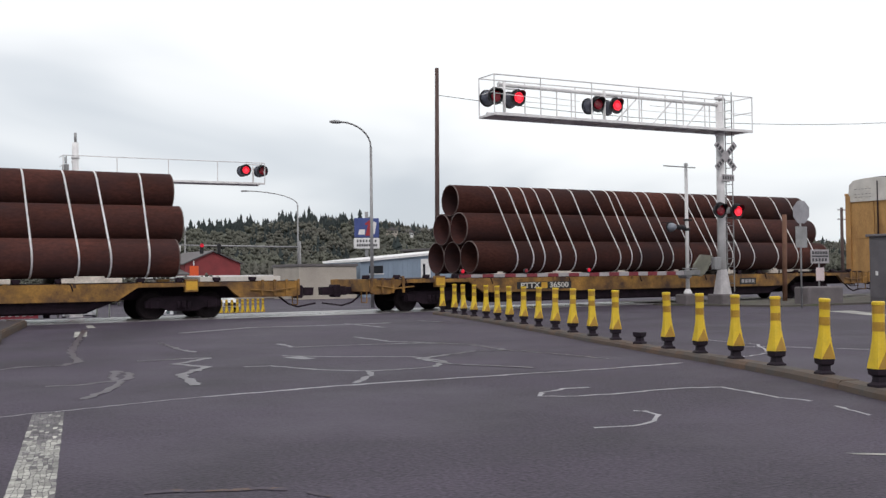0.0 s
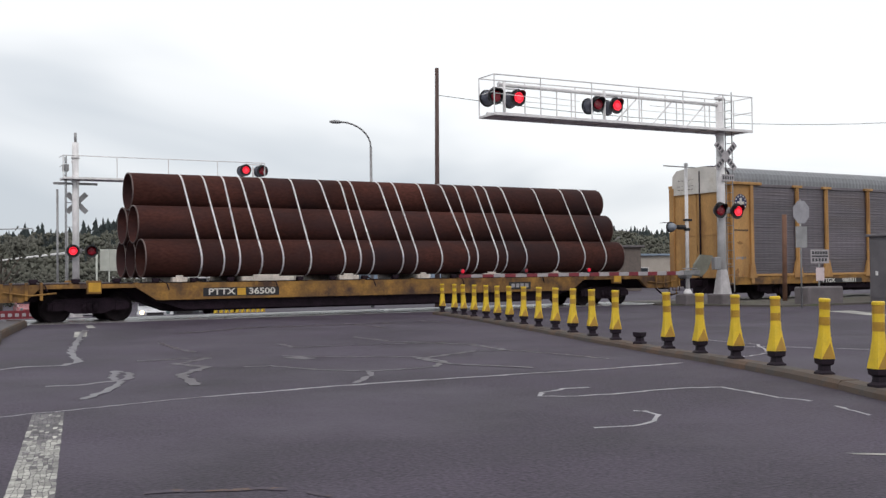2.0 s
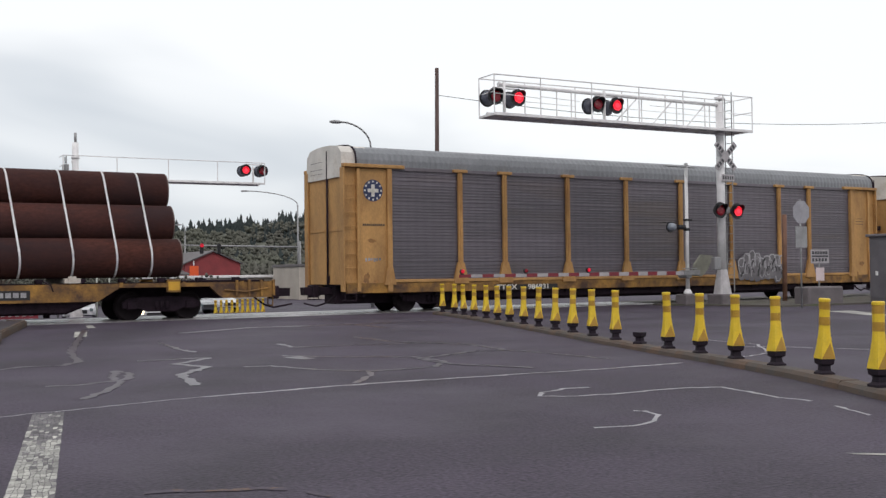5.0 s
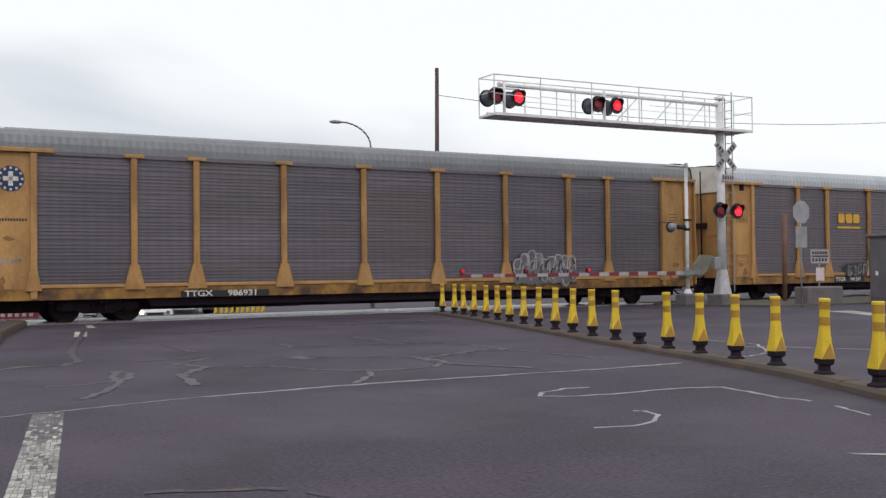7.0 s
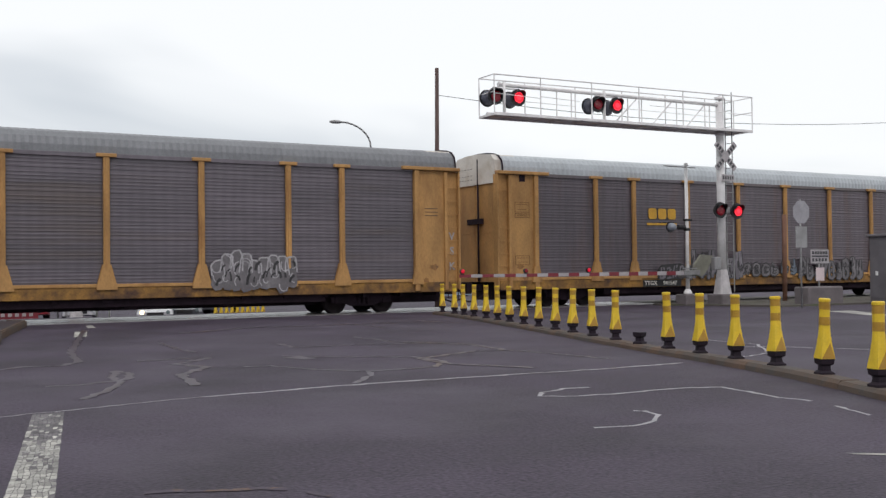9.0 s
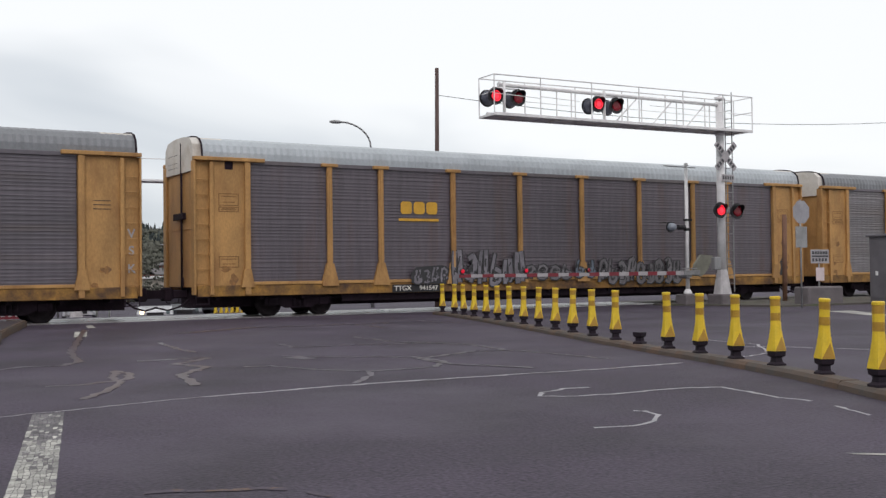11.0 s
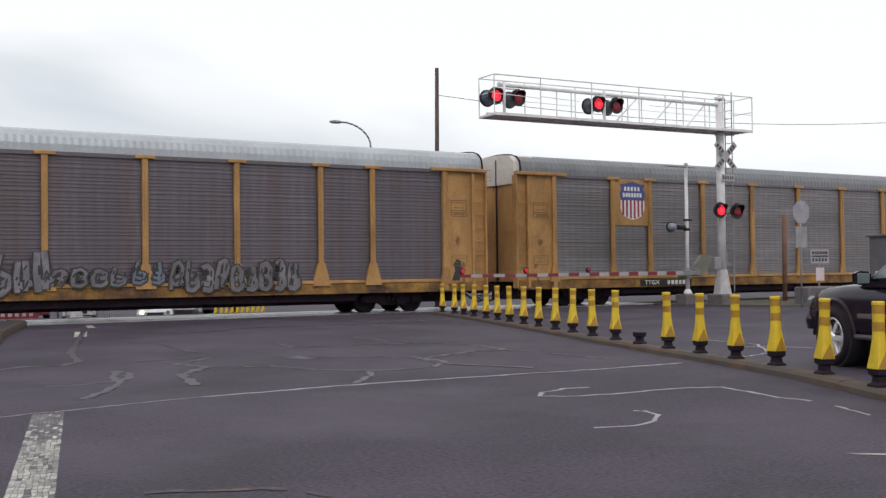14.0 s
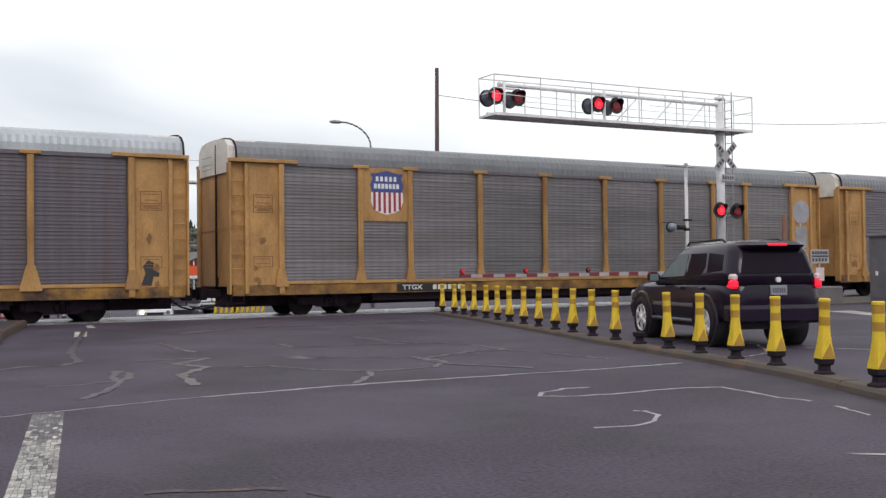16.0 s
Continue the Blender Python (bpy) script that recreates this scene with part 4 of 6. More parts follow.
# ---- flat wagons and their pipes ----
def flat_wagon(s, number, ends, trucks, blocks):
    """ends, trucks and blocks: places along the wagon of its two ends, bogies and jacking blocks."""
    e0, e1 = ends
    car = thing("flat_wagon", "rust-stained yellow flat wagon loaded with steel pipes", "railway wagon", on_track(s)[0][1], "train wagons")
    for y0, y1 in ((-1.5, -1.38), (1.38, 1.5)):
        bm = B()
        low = [(e0, 0.62), (-11.45, 0.62), (-11.3, 0.7), (-11.0, 0.98), (-8.3, 0.98), (-7.7, 0.6), (7.7, 0.6), (8.3, 0.98), (11.0, 0.98), (11.3, 0.7), (11.45, 0.62), (e1, 0.62)]
        prism(bm, low + [(e1, 1.1), (e0, 1.1)], y0, y1)
        part("side_sill", bm, SILL_YELLOW, car, "rust-stained yellow side sill")
        for x in np.arange(-12, 12.1, 1.85):
            part("stake_pocket", box(B(), x - 0.05, x + 0.05, min(y0, y1) - 0.012, max(y0, y1) + 0.012, 0.99, 1.13), SILL_YELLOW, car)
        for x in blocks:
            part("jacking_block", box(B(), x - 0.2, x + 0.2, min(y0, y1) - 0.03, max(y0, y1) + 0.03, 0.82, 1.2, 0.015), SILL_YELLOW, car)
    bm = B()
    box(bm, e0, e1, -1.38, 1.38, 1.02, 1.12)
    part("deck", bm, UNDER, car, "dark grimy deck")
    bm = B()
    prism(bm, [(e0 + 0.2, 0.6), (-8, 0.6), (-7, 0.22), (7, 0.22), (8, 0.6), (e1 - 0.2, 0.6), (e1 - 0.2, 1.02), (e0 + 0.2, 1.02)], -0.5, 0.5)
    for y in (-1.25, 1.25):
        prism(bm, [(-7.8, 0.62), (-6.8, 0.3), (6.8, 0.3), (7.8, 0.62)], y - 0.05, y + 0.05)
    part("centre_beam", bm, UNDER, car, "deep black centre beam under the deck")
    for x in (e0 - 0.05, e1 + 0.05):
        part("end_sill", box(B(), x - 0.07, x + 0.07, -1.5, 1.5, 0.7, 1.12, 0.02), SILL_YELLOW, car)
        sgn = 1 if x > 0 else -1
        bm = B()
        path_rod(bm, [(x - sgn * 1.6, -1.53, 0.86), (x - sgn * 0.9, -1.55, 0.8), (x - sgn * 0.2, -1.55, 0.9)], 0.025, 6)
        for k in range(4):
            box(bm, x - sgn * 0.4 * k - 0.04, x - sgn * 0.4 * k + 0.04, -1.56, -1.5, 0.66, 1.16, 0.01)
        path_rod(bm, [(x + sgn * 0.06, -1.3, 0.7), (x + sgn * 0.06, -1.3, 0.35), (x + sgn * 0.06, -0.9, 0.35), (x + sgn * 0.06, -0.9, 0.7)], 0.02, 6)
        part("grab_iron", bm, SILL_YELLOW, car)
    part("bridge_plate", box(B(), -11.5, -9.0, -1.3, 0.2, 1.12, 1.15), CONCRETE, car, "pale grey bridge plate lying on the deck")
    if number:
        part("bridge_plate", box(B(), 10.2, 12.8, -1.4, 0.9, 1.12, 1.17, 0.01), UNDER, car, "dark grimy bridge plate lying on the deck")
    else:
        part("bridge_plate", box(B(), 10.2, 12.8, -1.4, 0.9, 1.12, 1.27, 0.01), CAP_WHITE, car, "pale grey bridge plate lying on the deck")
    for x in blocks:
        part("tag_board", box(B(), x - 0.17, x + 0.17, -1.54, -1.53, 0.88, 1.14), LETTER_YELLOW, car)
    if number:
        plate(car, -6.3, -3.85, 0.68, 0.94, BLACK, "number_board")
        writing("PTTX", 0.26, LETTER_WHITE, car, pose(-5.72, -1.515, 0.81, *FACE), "wagon_number", stretch=1.35)
        writing("36500", 0.26, LETTER_WHITE, car, pose(-4.42, -1.515, 0.81, *FACE), "wagon_number", stretch=1.35)
        plate(car, -5.22, -4.95, 0.7, 0.92, LETTER_YELLOW, "tag", -1.511)
        bm = B()
        box(bm, 4.9, 5.85, -1.508, -1.5, 0.68, 0.95)
        part("tag_board", bm, BLACK, car)
        bm = B()
        for k in range(4):
            box(bm, 5.0 + k * 0.2, 5.15 + k * 0.2, -1.512, -1.508, 0.75, 0.89)
        part("stencil_bars", bm, SPRAY, car)
    for i, x in enumerate(np.arange(-12.3, 12.4, 1.15)):
        bm = B()
        box(bm, x - 0.09, x + 0.09, -1.47, -1.28, 1.12, 1.2, 0.015)
        rod(bm, (x - 0.12, -1.42, 1.21), (x + 0.12, -1.42, 1.21), 0.045, 8)
        if i % 3 == 1:
            path_rod(bm, [(x + 0.1, -1.44, 1.2), (x + 0.3, -1.5, 1.08), (x + 0.36, -1.52, 0.9)], 0.02, 5)
        part("tie_down", bm, UNDER, car, "dark chain tie-down winch")
    bogies(car, *trucks)
    couplers(car, e0, e1, reach=1.2)
    MOVES.append((car, on_track(s)))


def pipe_mesh(r=0.575, length=18.2):
    bm = B()
    seg = 40
    prof = [(r - 0.03, 0.0), (r - 0.006, 0.0), (r, 0.012), (r, length - 0.012), (r - 0.006, length), (r - 0.03, length)]
    rings = []
    for rad, x in prof:
        rings.append([bm.verts.new((x, rad * math.cos(math.tau * i / seg), rad * math.sin(math.tau * i / seg))) for i in range(seg)])
    rings.append(rings[0])
    for a, b in zip(rings[:-1], rings[1:]):
        for i in range(seg):
            j = (i + 1) % seg
            bm.faces.new((a[i], a[j], b[j], b[i])).smooth = True
    me = mesh_of("steel_pipe", bm, PIPE)
    return me


PIPE_MESH = pipe_mesh()
bm = B()
edge_rings = []
for rad, xx in ((0.548, -0.004), (0.577, -0.004), (0.578, 0.03)):
    edge_rings.append([bm.verts.new((xx, rad * math.cos(math.tau * i / 40), rad * math.sin(math.tau * i / 40))) for i in range(40)])
for p, q in zip(edge_rings[:-1], edge_rings[1:]):
    for i in range(40):
        j = (i + 1) % 40
        bm.faces.new((p[i], p[j], q[j], q[i])).smooth = True
RIM_EDGE = mesh_of("bare_edge", bm, surface("bare_steel_edge", (0.14, 0.1, 0.09), 0.5, 0.3, var=0.25, scale=4, fine=25))
ROWS = ((1.845, (-1.15, 0.0, 1.15)), (2.875, (-0.575, 0.575)), (3.905, (0.0,)))
# straps: (place along the wagon at the top, lean towards the foot)
STRAPS = ((-6.6, 0.2), (-5.9, 0.2), (-5.25, 0.05), (-4.68, 0.2), (-3.95, 0.17), (-2.93, 0.09), (-1.92, 0.28), (-1.16, 0.08), (-0.77, 0.17), (0.3, 0.2),
          (0.88, 0.16), (1.89, 0.12), (2.8, 0.3), (3.4, 0.06), (4.18, 0.12), (4.64, 0.06), (5.38, 0.17), (6.84, 0.13), (8.11, 0.08), (9.12, 0.08))
STRAPS_A = ((-6.4, 0.1), (-5.5, 0.2), (-4.4, 0.05), (-3.1, 0.15), (-2.0, 0.1), (-1.0, 0.2), (0.2, 0.1), (1.3, 0.15), (2.2, 0.05), (3.0, 0.12), (4.1, 0.1), (5.3, 0.02), (6.43, 0.16), (7.36, 0.12), (8.68, -0.1))


def pipe_load(s, straps, seed, starts):
    """starts: where the bottom, middle and top rows begin along the wagon."""
    rng = random.Random(seed)
    for start, (z, ys) in zip(starts, ROWS):
        for y in ys:
            ob = part("steel_pipe", PIPE_MESH, PIPE)
            tagged(ob, "large rust-brown steel pipe stacked on the wagon", "pipe", "stacked pipes")
            part("bare_edge", RIM_EDGE, STRAP, ob, "bare metal pipe edge")
            part("bare_edge", RIM_EDGE, STRAP, ob, "bare metal pipe edge", at=pose(18.2, 0, 0, 0, 0, 180))
            x0 = start + rng.uniform(-0.06, 0.06)
            rows = on_track(s + x0, z, y)
            ob.matrix_basis = rows[0][1]
            MOVES.append((ob, rows))
    # straps follow the pyramid's outline
    r, out = 0.585, []
    def arc(cy, cz, a0, a1):
        n = 10
        return [(cy + r * math.cos(radians(a0 + (a1 - a0) * i / n)), cz + r * math.sin(radians(a0 + (a1 - a0) * i / n))) for i in range(n + 1)]
    loop = arc(0, 3.905, 30, 150) + arc(-1.15, 1.845, 150, 262) + arc(1.15, 1.845, 278, 390)
    holder = thing("pipe_strapping", "white steel strapping bands round the pipe stack", "strap", on_track(s)[0][1])
    for x, dx in straps:
        bm = B()
        rows = []
        for i, (y, z) in enumerate(loop):
            xx = x + dx * min(1.0, (4.45 - z) / 2.7)
            rows.append([bm.verts.new((xx - 0.029, y, z)), bm.verts.new((xx + 0.029, y, z))])
        for i in range(len(rows)):
            j = (i + 1) % len(rows)
            bm.faces.new((rows[i][0], rows[i][1], rows[j][1], rows[j][0]))
        ext = bmesh.ops.solidify(bm, geom=bm.faces[:], thickness=0.006)
        part("strap", bm, STRAP, holder)
    MOVES.append((holder, on_track(s)))
    # timber bearers under the bottom row
    for x in (-7.0, -4.2, -1.4, 1.4, 4.2, 7.0):
        bm = B()
        w = rng.choice((0.45, 0.7, 1.2, 1.7))
        box(bm, -w / 2, w / 2, -1.5, 1.45, 0, 0.145, 0.015)
        box(bm, -w * 0.3, w * 0.2, -1.53, -1.5, 0.0, 0.2, 0.008)
        ob = part("timber_bearer", bm, TIMBER)
        tagged(ob, "pale timber bearer between the deck and the pipes", "timber", "timber bearers")
        ob.matrix_basis = on_track(s + x, 1.125)[0][1]
        MOVES.append((ob, on_track(s + x, 1.125)))


flat_wagon(27.0, True, (-12.1, 13.0), (-9.55, 9.65), (-9.5, 9.9))
flat_wagon(-1.1, False, (-13.0, 13.3), (-9.65, 9.78), (-9.9, 9.9))
pipe_load(27.0, STRAPS, 5, (-8.1, -8.2, -8.2))
pipe_load(-1.1, STRAPS_A, 6, (-8.74, -8.38, -8.54))


# ---- dividing kerb and its flexible posts ----
SPINE = [(15.8, 29.05), (15.47, 27.7), (15.19, 26.64), (14.88, 25.54), (14.54, 24.32), (14.19, 23.17), (13.87, 22.08), (13.49, 20.87), (13.13, 19.72), (12.75, 18.52), (12.39, 17.39), (12.02, 16.24), (11.66, 15.08), (11.33, 14.01), (10.99, 12.9), (10.69, 11.85), (10.39, 10.82), (10.07, 9.78), (9.66, 8.66), (9.1, 7.45)]


def dividing_kerb(points, label):
    holder = thing("dividing_kerb", label, "kerb", kind="structure")
    pts = [(points[0][0] * 1.5 - points[1][0] * 0.5, points[0][1] * 1.5 - points[1][1] * 0.5)]
    pts += [((a[0] + b[0]) / 2, (a[1] + b[1]) / 2) for a, b in zip(points[:-1], points[1:])]
    pts += [(points[-1][0] * 3 - points[-2][0] * 2, points[-1][1] * 3 - points[-2][1] * 2)]
    rng = random.Random(4)
    for (ax, ay), (bx, by) in zip(pts[:-1], pts[1:]):
        n = math.hypot(bx - ax, by - ay)
        bm = B()
        h = 0.1 * rng.uniform(0.93, 1.03)
        prism(bm, [(-0.15, -0.01), (0.15, -0.01), (0.14, h * 0.6), (0.1, h), (-0.1, h), (-0.14, h * 0.6)], 0.006, n - 0.006)
        part("kerb_block", bm, KERB, holder, at=pose(ax, ay, 0, 0, 0, math.degrees(math.atan2(by - ay, bx - ax)) - 90))


dividing_kerb(SPINE, "low dirty yellow rubber kerb dividing the lanes")


def loft(bm, loops):
    rings = [[bm.verts.new(p) for p in loop] for loop in loops]
    for a, b in zip(rings[:-1], rings[1:]):
        for i in range(len(a)):
            j = (i + 1) % len(a)
            bm.faces.new((a[i], a[j], b[j], b[i]))
    bm.faces.new(rings[0][::-1])
    bm.faces.new(rings[-1])
    return bm


def ring(r, z, n=12, k=0.0):
    """k blends the circle towards a square."""
    out = []
    for i in range(n):
        t = math.tau * (i + 0.5) / n
        c, s = math.cos(t), math.sin(t)
        q = r / max(abs(c), abs(s))
        rr = r * (1 - k) + q * k
        out.append((rr * c, rr * s, z))
    return out


def base_mesh():
    bm = B()
    loft(bm, [ring(0.085, -0.01, 12, 0.9), ring(0.085, 0.02, 12, 0.9), ring(0.058, 0.045, 12, 0.7), ring(0.054, 0.1, 12, 0.6), ring(0.078, 0.12, 12, 0.9), ring(0.084, 0.185, 12, 0.9)])
    return mesh_of("rubber_base", bm, RUBBER)


def flexible_post(at):
    post = thing("flexible_post", "yellow plastic lane post with amber bands on a black rubber base", "traffic post", at, "row of lane posts")
    part("rubber_base", base_mesh(), RUBBER, post)
    bm = B()
    loft(bm, [ring(0.086, 0.18, 12, 0.95), ring(0.083, 0.21, 12, 0.95), ring(0.074, 0.32, 12, 0.55), ring(0.066, 0.46, 12, 0.1), ring(0.062, 0.55, 12, 0.0), ring(0.06, 0.825, 12), ring(0.067, 0.83, 12), ring(0.067, 0.855, 12), ring(0.056, 0.866, 12)])
    part("body", bm, POST_YELLOW, post)
    for z0, z1 in ((0.56, 0.655), (0.74, 0.825)):
        bm = B()
        loft(bm, [ring(0.0635, z0, 14), ring(0.0625, z1, 14)])
        part("reflective_band", bm, POST_BAND_SHADE, post, "amber reflective band")
    for turn in (0, 90):
        bm = B()
        # triangle in the band's amber: shade of the foot facet, leaning in with the body
        a = [bm.verts.new(v) for v in ((-0.08, -0.09, 0.185), (0.08, -0.09, 0.185), (0.03, -0.07, 0.36))]
        k = [bm.verts.new(v.co + Vector((0, 0.02, 0))) for v in a]
        bm.faces.new(a)
        bm.faces.new(k[::-1])
        for i in range(3):
            j = (i + 1) % 3
            bm.faces.new((a[j], a[i], k[i], k[j]))
        part("moulded_foot", bm, POST_BAND_SHADE, post, "amber triangle painted for the shaded foot facet", at=pose(0, 0, 0, 0, 0, turn))
    return post


rng = random.Random(12)
GONE = 13
proto = flexible_post(pose(*SPINE[0], 0.1, 0, 0, -14))
for i, (x, y) in enumerate(SPINE[1:], 1):
    if i == GONE:
        stump = part("post_stump", base_mesh(), RUBBER, at=pose(x, y, 0.1, 0, 0, 20))
        tagged(stump, "bare black rubber base of a missing lane post", "traffic post", "row of lane posts")
        continue
    copy_thing(proto, pose(x, y, 0.1, rng.uniform(-1.5, 1.5), rng.uniform(-1.8, 1.8), -14 + rng.uniform(-8, 8)))
copy_thing(proto, pose(8.55, 6.25, 0.1, 0, 0, -14))

# ---- flashing lamps ----
# which of each pair is lit, every half second: R or L
BEAT = "RLRLRLRLRLRLRLRLRLRLRLLRLLLRLRLRL"


def lamp_rows(side, lit, dark):
    rows = []
    for i, b in enumerate(BEAT):
        t = i * 0.5
        m = lit if b == side else dark
        rows += [(max(0.0, t - 0.2), m), (min(16.0, t + 0.2), m)] if 0 < i < len(BEAT) - 1 else ([(0.0, m), (0.2, m)] if i == 0 else [(15.8, m), (16.0, m)])
    return rows


def flasher(parent, at, side, disc=0.28, lens=0.15, bright=1.0):
    """A crossing lamp facing its own -y: black disc, hood, housing, red lens, and an added glowing disc that slides in
    front of the opaque lens to show it lit.
    """
    bm = B()
    spin(bm, [(disc, -0.012), (disc, 0.012)], 28, "Y")
    spin(bm, [(lens + 0.03, 0.012), (lens + 0.02, 0.12), (lens * 0.8, 0.2), (0.05, 0.25)], 20, "Y")
    body = part("flasher", bm, BLACK, parent, "round black crossing flasher with a hood", at=at)
    bm = B()
    n, r0 = 20, lens + 0.02
    rows = []
    for i in range(n + 1):
        t = radians(-35 + 250 * i / n)
        deep = -0.05 - 0.22 * max(0.0, math.sin(t)) ** 0.7
        rows.append((bm.verts.new((r0 * math.cos(t), -0.012, r0 * math.sin(t))), bm.verts.new((r0 * 1.02 * math.cos(t), deep, r0 * 1.02 * math.sin(t)))))
    for a, b in zip(rows[:-1], rows[1:]):
        bm.faces.new((a[0], b[0], b[1], a[1]))
    bmesh.ops.solidify(bm, geom=bm.faces[:], thickness=0.006)
    part("hood", bm, BLACK, body)
    bm = B()
    spin(bm, [(lens, -0.014), (lens, -0.03), (lens * 0.7, -0.045), (lens * 0.3, -0.052)], 20, "Y")
    part("red_lens", bm, LENS, body, "dark red ribbed lens")
    bm = B()
    spin(bm, [(lens * 0.9, -0.004), (lens * 0.9, 0.0), (lens * 0.5, -0.012), (lens * 0.3, -0.014), (0.01, -0.016)], 20, "Y")
    lamp = part("lamp_unit", bm, RED_GLOW, body, "glowing red disc added for the lit lamp")
    me = lamp.data
    me.materials.append(HOT_GLOW)
    for p in me.polygons:
        if (p.center.x ** 2 + p.center.z ** 2) < (lens * 0.42) ** 2:
            p.material_index = 1
    MOVES.append((lamp, lamp_rows(side, pose(0, -0.056, 0), pose(0, 0.1, 0))))
    return body


# ---- cantilever signal over the road ----
def cantilever(at, label, mast_x, left, right, deck_z, rail_z, lamps, mast_lamps, mast_top, flip=1, open_rail=False):
    """Local frame: x along the arm, y across it, z up."""
    sig = thing("cantilever_signal", label, "railway signal", at, "crossing signals")
    part("foundation", box(B(), mast_x - 0.4, mast_x + 0.4, -0.4, 0.4, -1.0, 0.42, 0.04), CONCRETE, sig, "grey concrete foundation block")
    bm = B()
    loft(bm, [ring(0.3, 0.42, 16, 0.6), ring(0.29, 0.47, 16, 0.5), ring(0.2, 1.15, 16, 0.2), ring(0.165, 1.3, 16)])
    part("flared_base", bm, ALU_DULL, sig)
    bm = B()
    rod(bm, (mast_x * 0, 0, 1.0), (0, 0, mast_top), 0.16, 20, 0.14)
    for z in (3.2, deck_z - 0.1, rail_z - 0.1):
        spin(bm, [(0.15, z), (0.185, z + 0.01), (0.185, z + 0.1), (0.15, z + 0.11)], 20)
    for o in (bm,):
        bmesh.ops.translate(o, verts=o.verts, vec=(mast_x, 0, 0))
    part("mast", bm, ALU, sig, "weathered aluminium mast")
    sig.children[1].location.x = mast_x
    # ladder beside the mast
    bm = B()
    for dy in (-0.17, 0.17):
        rod(bm, (mast_x + 0.42 * flip, dy, 0.5), (mast_x + 0.42 * flip, dy, rail_z), 0.022, 6)
    z = 0.8
    while z < rail_z:
        rod(bm, (mast_x + 0.42 * flip, -0.17, z), (mast_x + 0.42 * flip, 0.17, z), 0.014, 6)
        z += 0.3
    for z in (1.5, 3.0, 4.5, 5.6):
        rod(bm, (mast_x, 0, z), (mast_x + 0.42 * flip, 0, z), 0.02, 6)
    part("ladder", bm, ALU_DARK, sig, "narrow grey access ladder")
    # walkway: side channels, cross bars and a grating
    bm = B()
    box(bm, left, right, -0.5, -0.45, deck_z, deck_z + 0.1, 0.008)
    box(bm, left, right, 0.45, 0.5, deck_z, deck_z + 0.1, 0.008)
    box(bm, left, right, -0.45, 0.45, deck_z + 0.05, deck_z + 0.075)
    x = left
    while x < right:
        box(bm, x, x + 0.05, -0.45, 0.45, deck_z + 0.005, deck_z + 0.05)
        x += 0.9
    part("walkway", bm, ALU, sig, "grey grated walkway")
    # main tube and its hangers
    bm = B()
    a, b = left + 0.5, mast_x
    top = rail_z - 0.23
    rod(bm, (a, 0, top), (b, 0, top - (0.0 if open_rail else 0.06)), 0.065, 10)
    rod(bm, (a - 0.06, 0, top), (a + 0.02, 0, top), 0.09, 10)
    if open_rail:
        hangers, slants = (a, a + (b - a) / 3, a + (b - a) * 2 / 3), ()
    else:
        rod(bm, (left, 0, deck_z + 0.1), (b, 0, deck_z + 0.08), 0.05, 10)
        hangers, slants = (-7.16, -6.57, -4.2, -3.59, -2.02, -0.48), ((-4.77, -3.71), (-3.16, -2.15), (-1.61, -0.61))
    for x in hangers:
        rod(bm, (x, 0, deck_z + 0.1), (x, 0, top), 0.024, 6)
    for x0, x1 in slants:
        rod(bm, (x0, 0, deck_z + 0.1), (x1, 0, top), 0.024, 6)
    part("arm_truss", bm, ALU, sig, "aluminium tube truss arm")
    # handrails
    for y in (-0.47,) if open_rail else (-0.47, 0.47):
        bm = B()
        rod(bm, (left, y, rail_z), (right, y, rail_z), 0.022, 6)
        if open_rail:
            stations = [left + (right - left) * i / 4 for i in range(5)]
        else:
            stations = [left, -8.11, -6.07, -4.08, -2.13, -0.27, right]
            mid = (rail_z + deck_z) / 2 + 0.05
            for x0, x1 in ((left, -8.11), (-8.11, -6.57), (-3.59, right)) if y < 0 else ((left, -6.07), (-4.08, right)):
                rod(bm, (x0, y, mid), (x1, y, mid - 0.06), 0.012, 6)
        for x in stations:
            rod(bm, (x, y, deck_z), (x, y, rail_z), 0.022, 6)
        part("handrail", bm, ALU, sig, "thin tubular handrail")
    for x in (left, right):
        bm = B()
        for z in (rail_z, (rail_z + deck_z) / 2 + 0.1):
            rod(bm, (x, -0.47, z), (x, 0.47, z), 0.018, 6)
        part("end_rail", bm, ALU, sig)
    lamp_z = rail_z - (0.35 if open_rail else 0.65)
    for x, side in lamps:
        flasher(sig, pose(x, -0.22, lamp_z), side, 0.28, 0.19)
    for (x, side) in lamps:
        bm = B()
        rod(bm, (x, -0.02, lamp_z), (x, 0.1, lamp_z), 0.05, 8)
        spin(bm, [(0.28, 0.3), (0.28, 0.32)], 24, "Y", (x, 0, lamp_z))
        rear = part("rear_flasher", bm, BLACK, sig, "black flasher facing the other way")
        part("flasher_back", spin(B(), [(0.07, 0.08), (0.19, 0.12), (0.23, 0.2), (0.24, 0.3)], 18, "Y", (x, 0, lamp_z)), HOUSING, rear, "dark grey housing")
    for x0, x1 in zip([l[0] for l in lamps][::2], [l[0] for l in lamps][1::2]):
        bm = B()
        xm = (x0 + x1) / 2
        rod(bm, (xm, -0.06, deck_z + 0.13), (xm, -0.06, rail_z - 0.15), 0.05, 8)
        rod(bm, (x0, -0.06, lamp_z + 0.3), (x1, -0.06, lamp_z + 0.3), 0.03, 8)
        part("lamp_bracket", bm, ALU, sig)
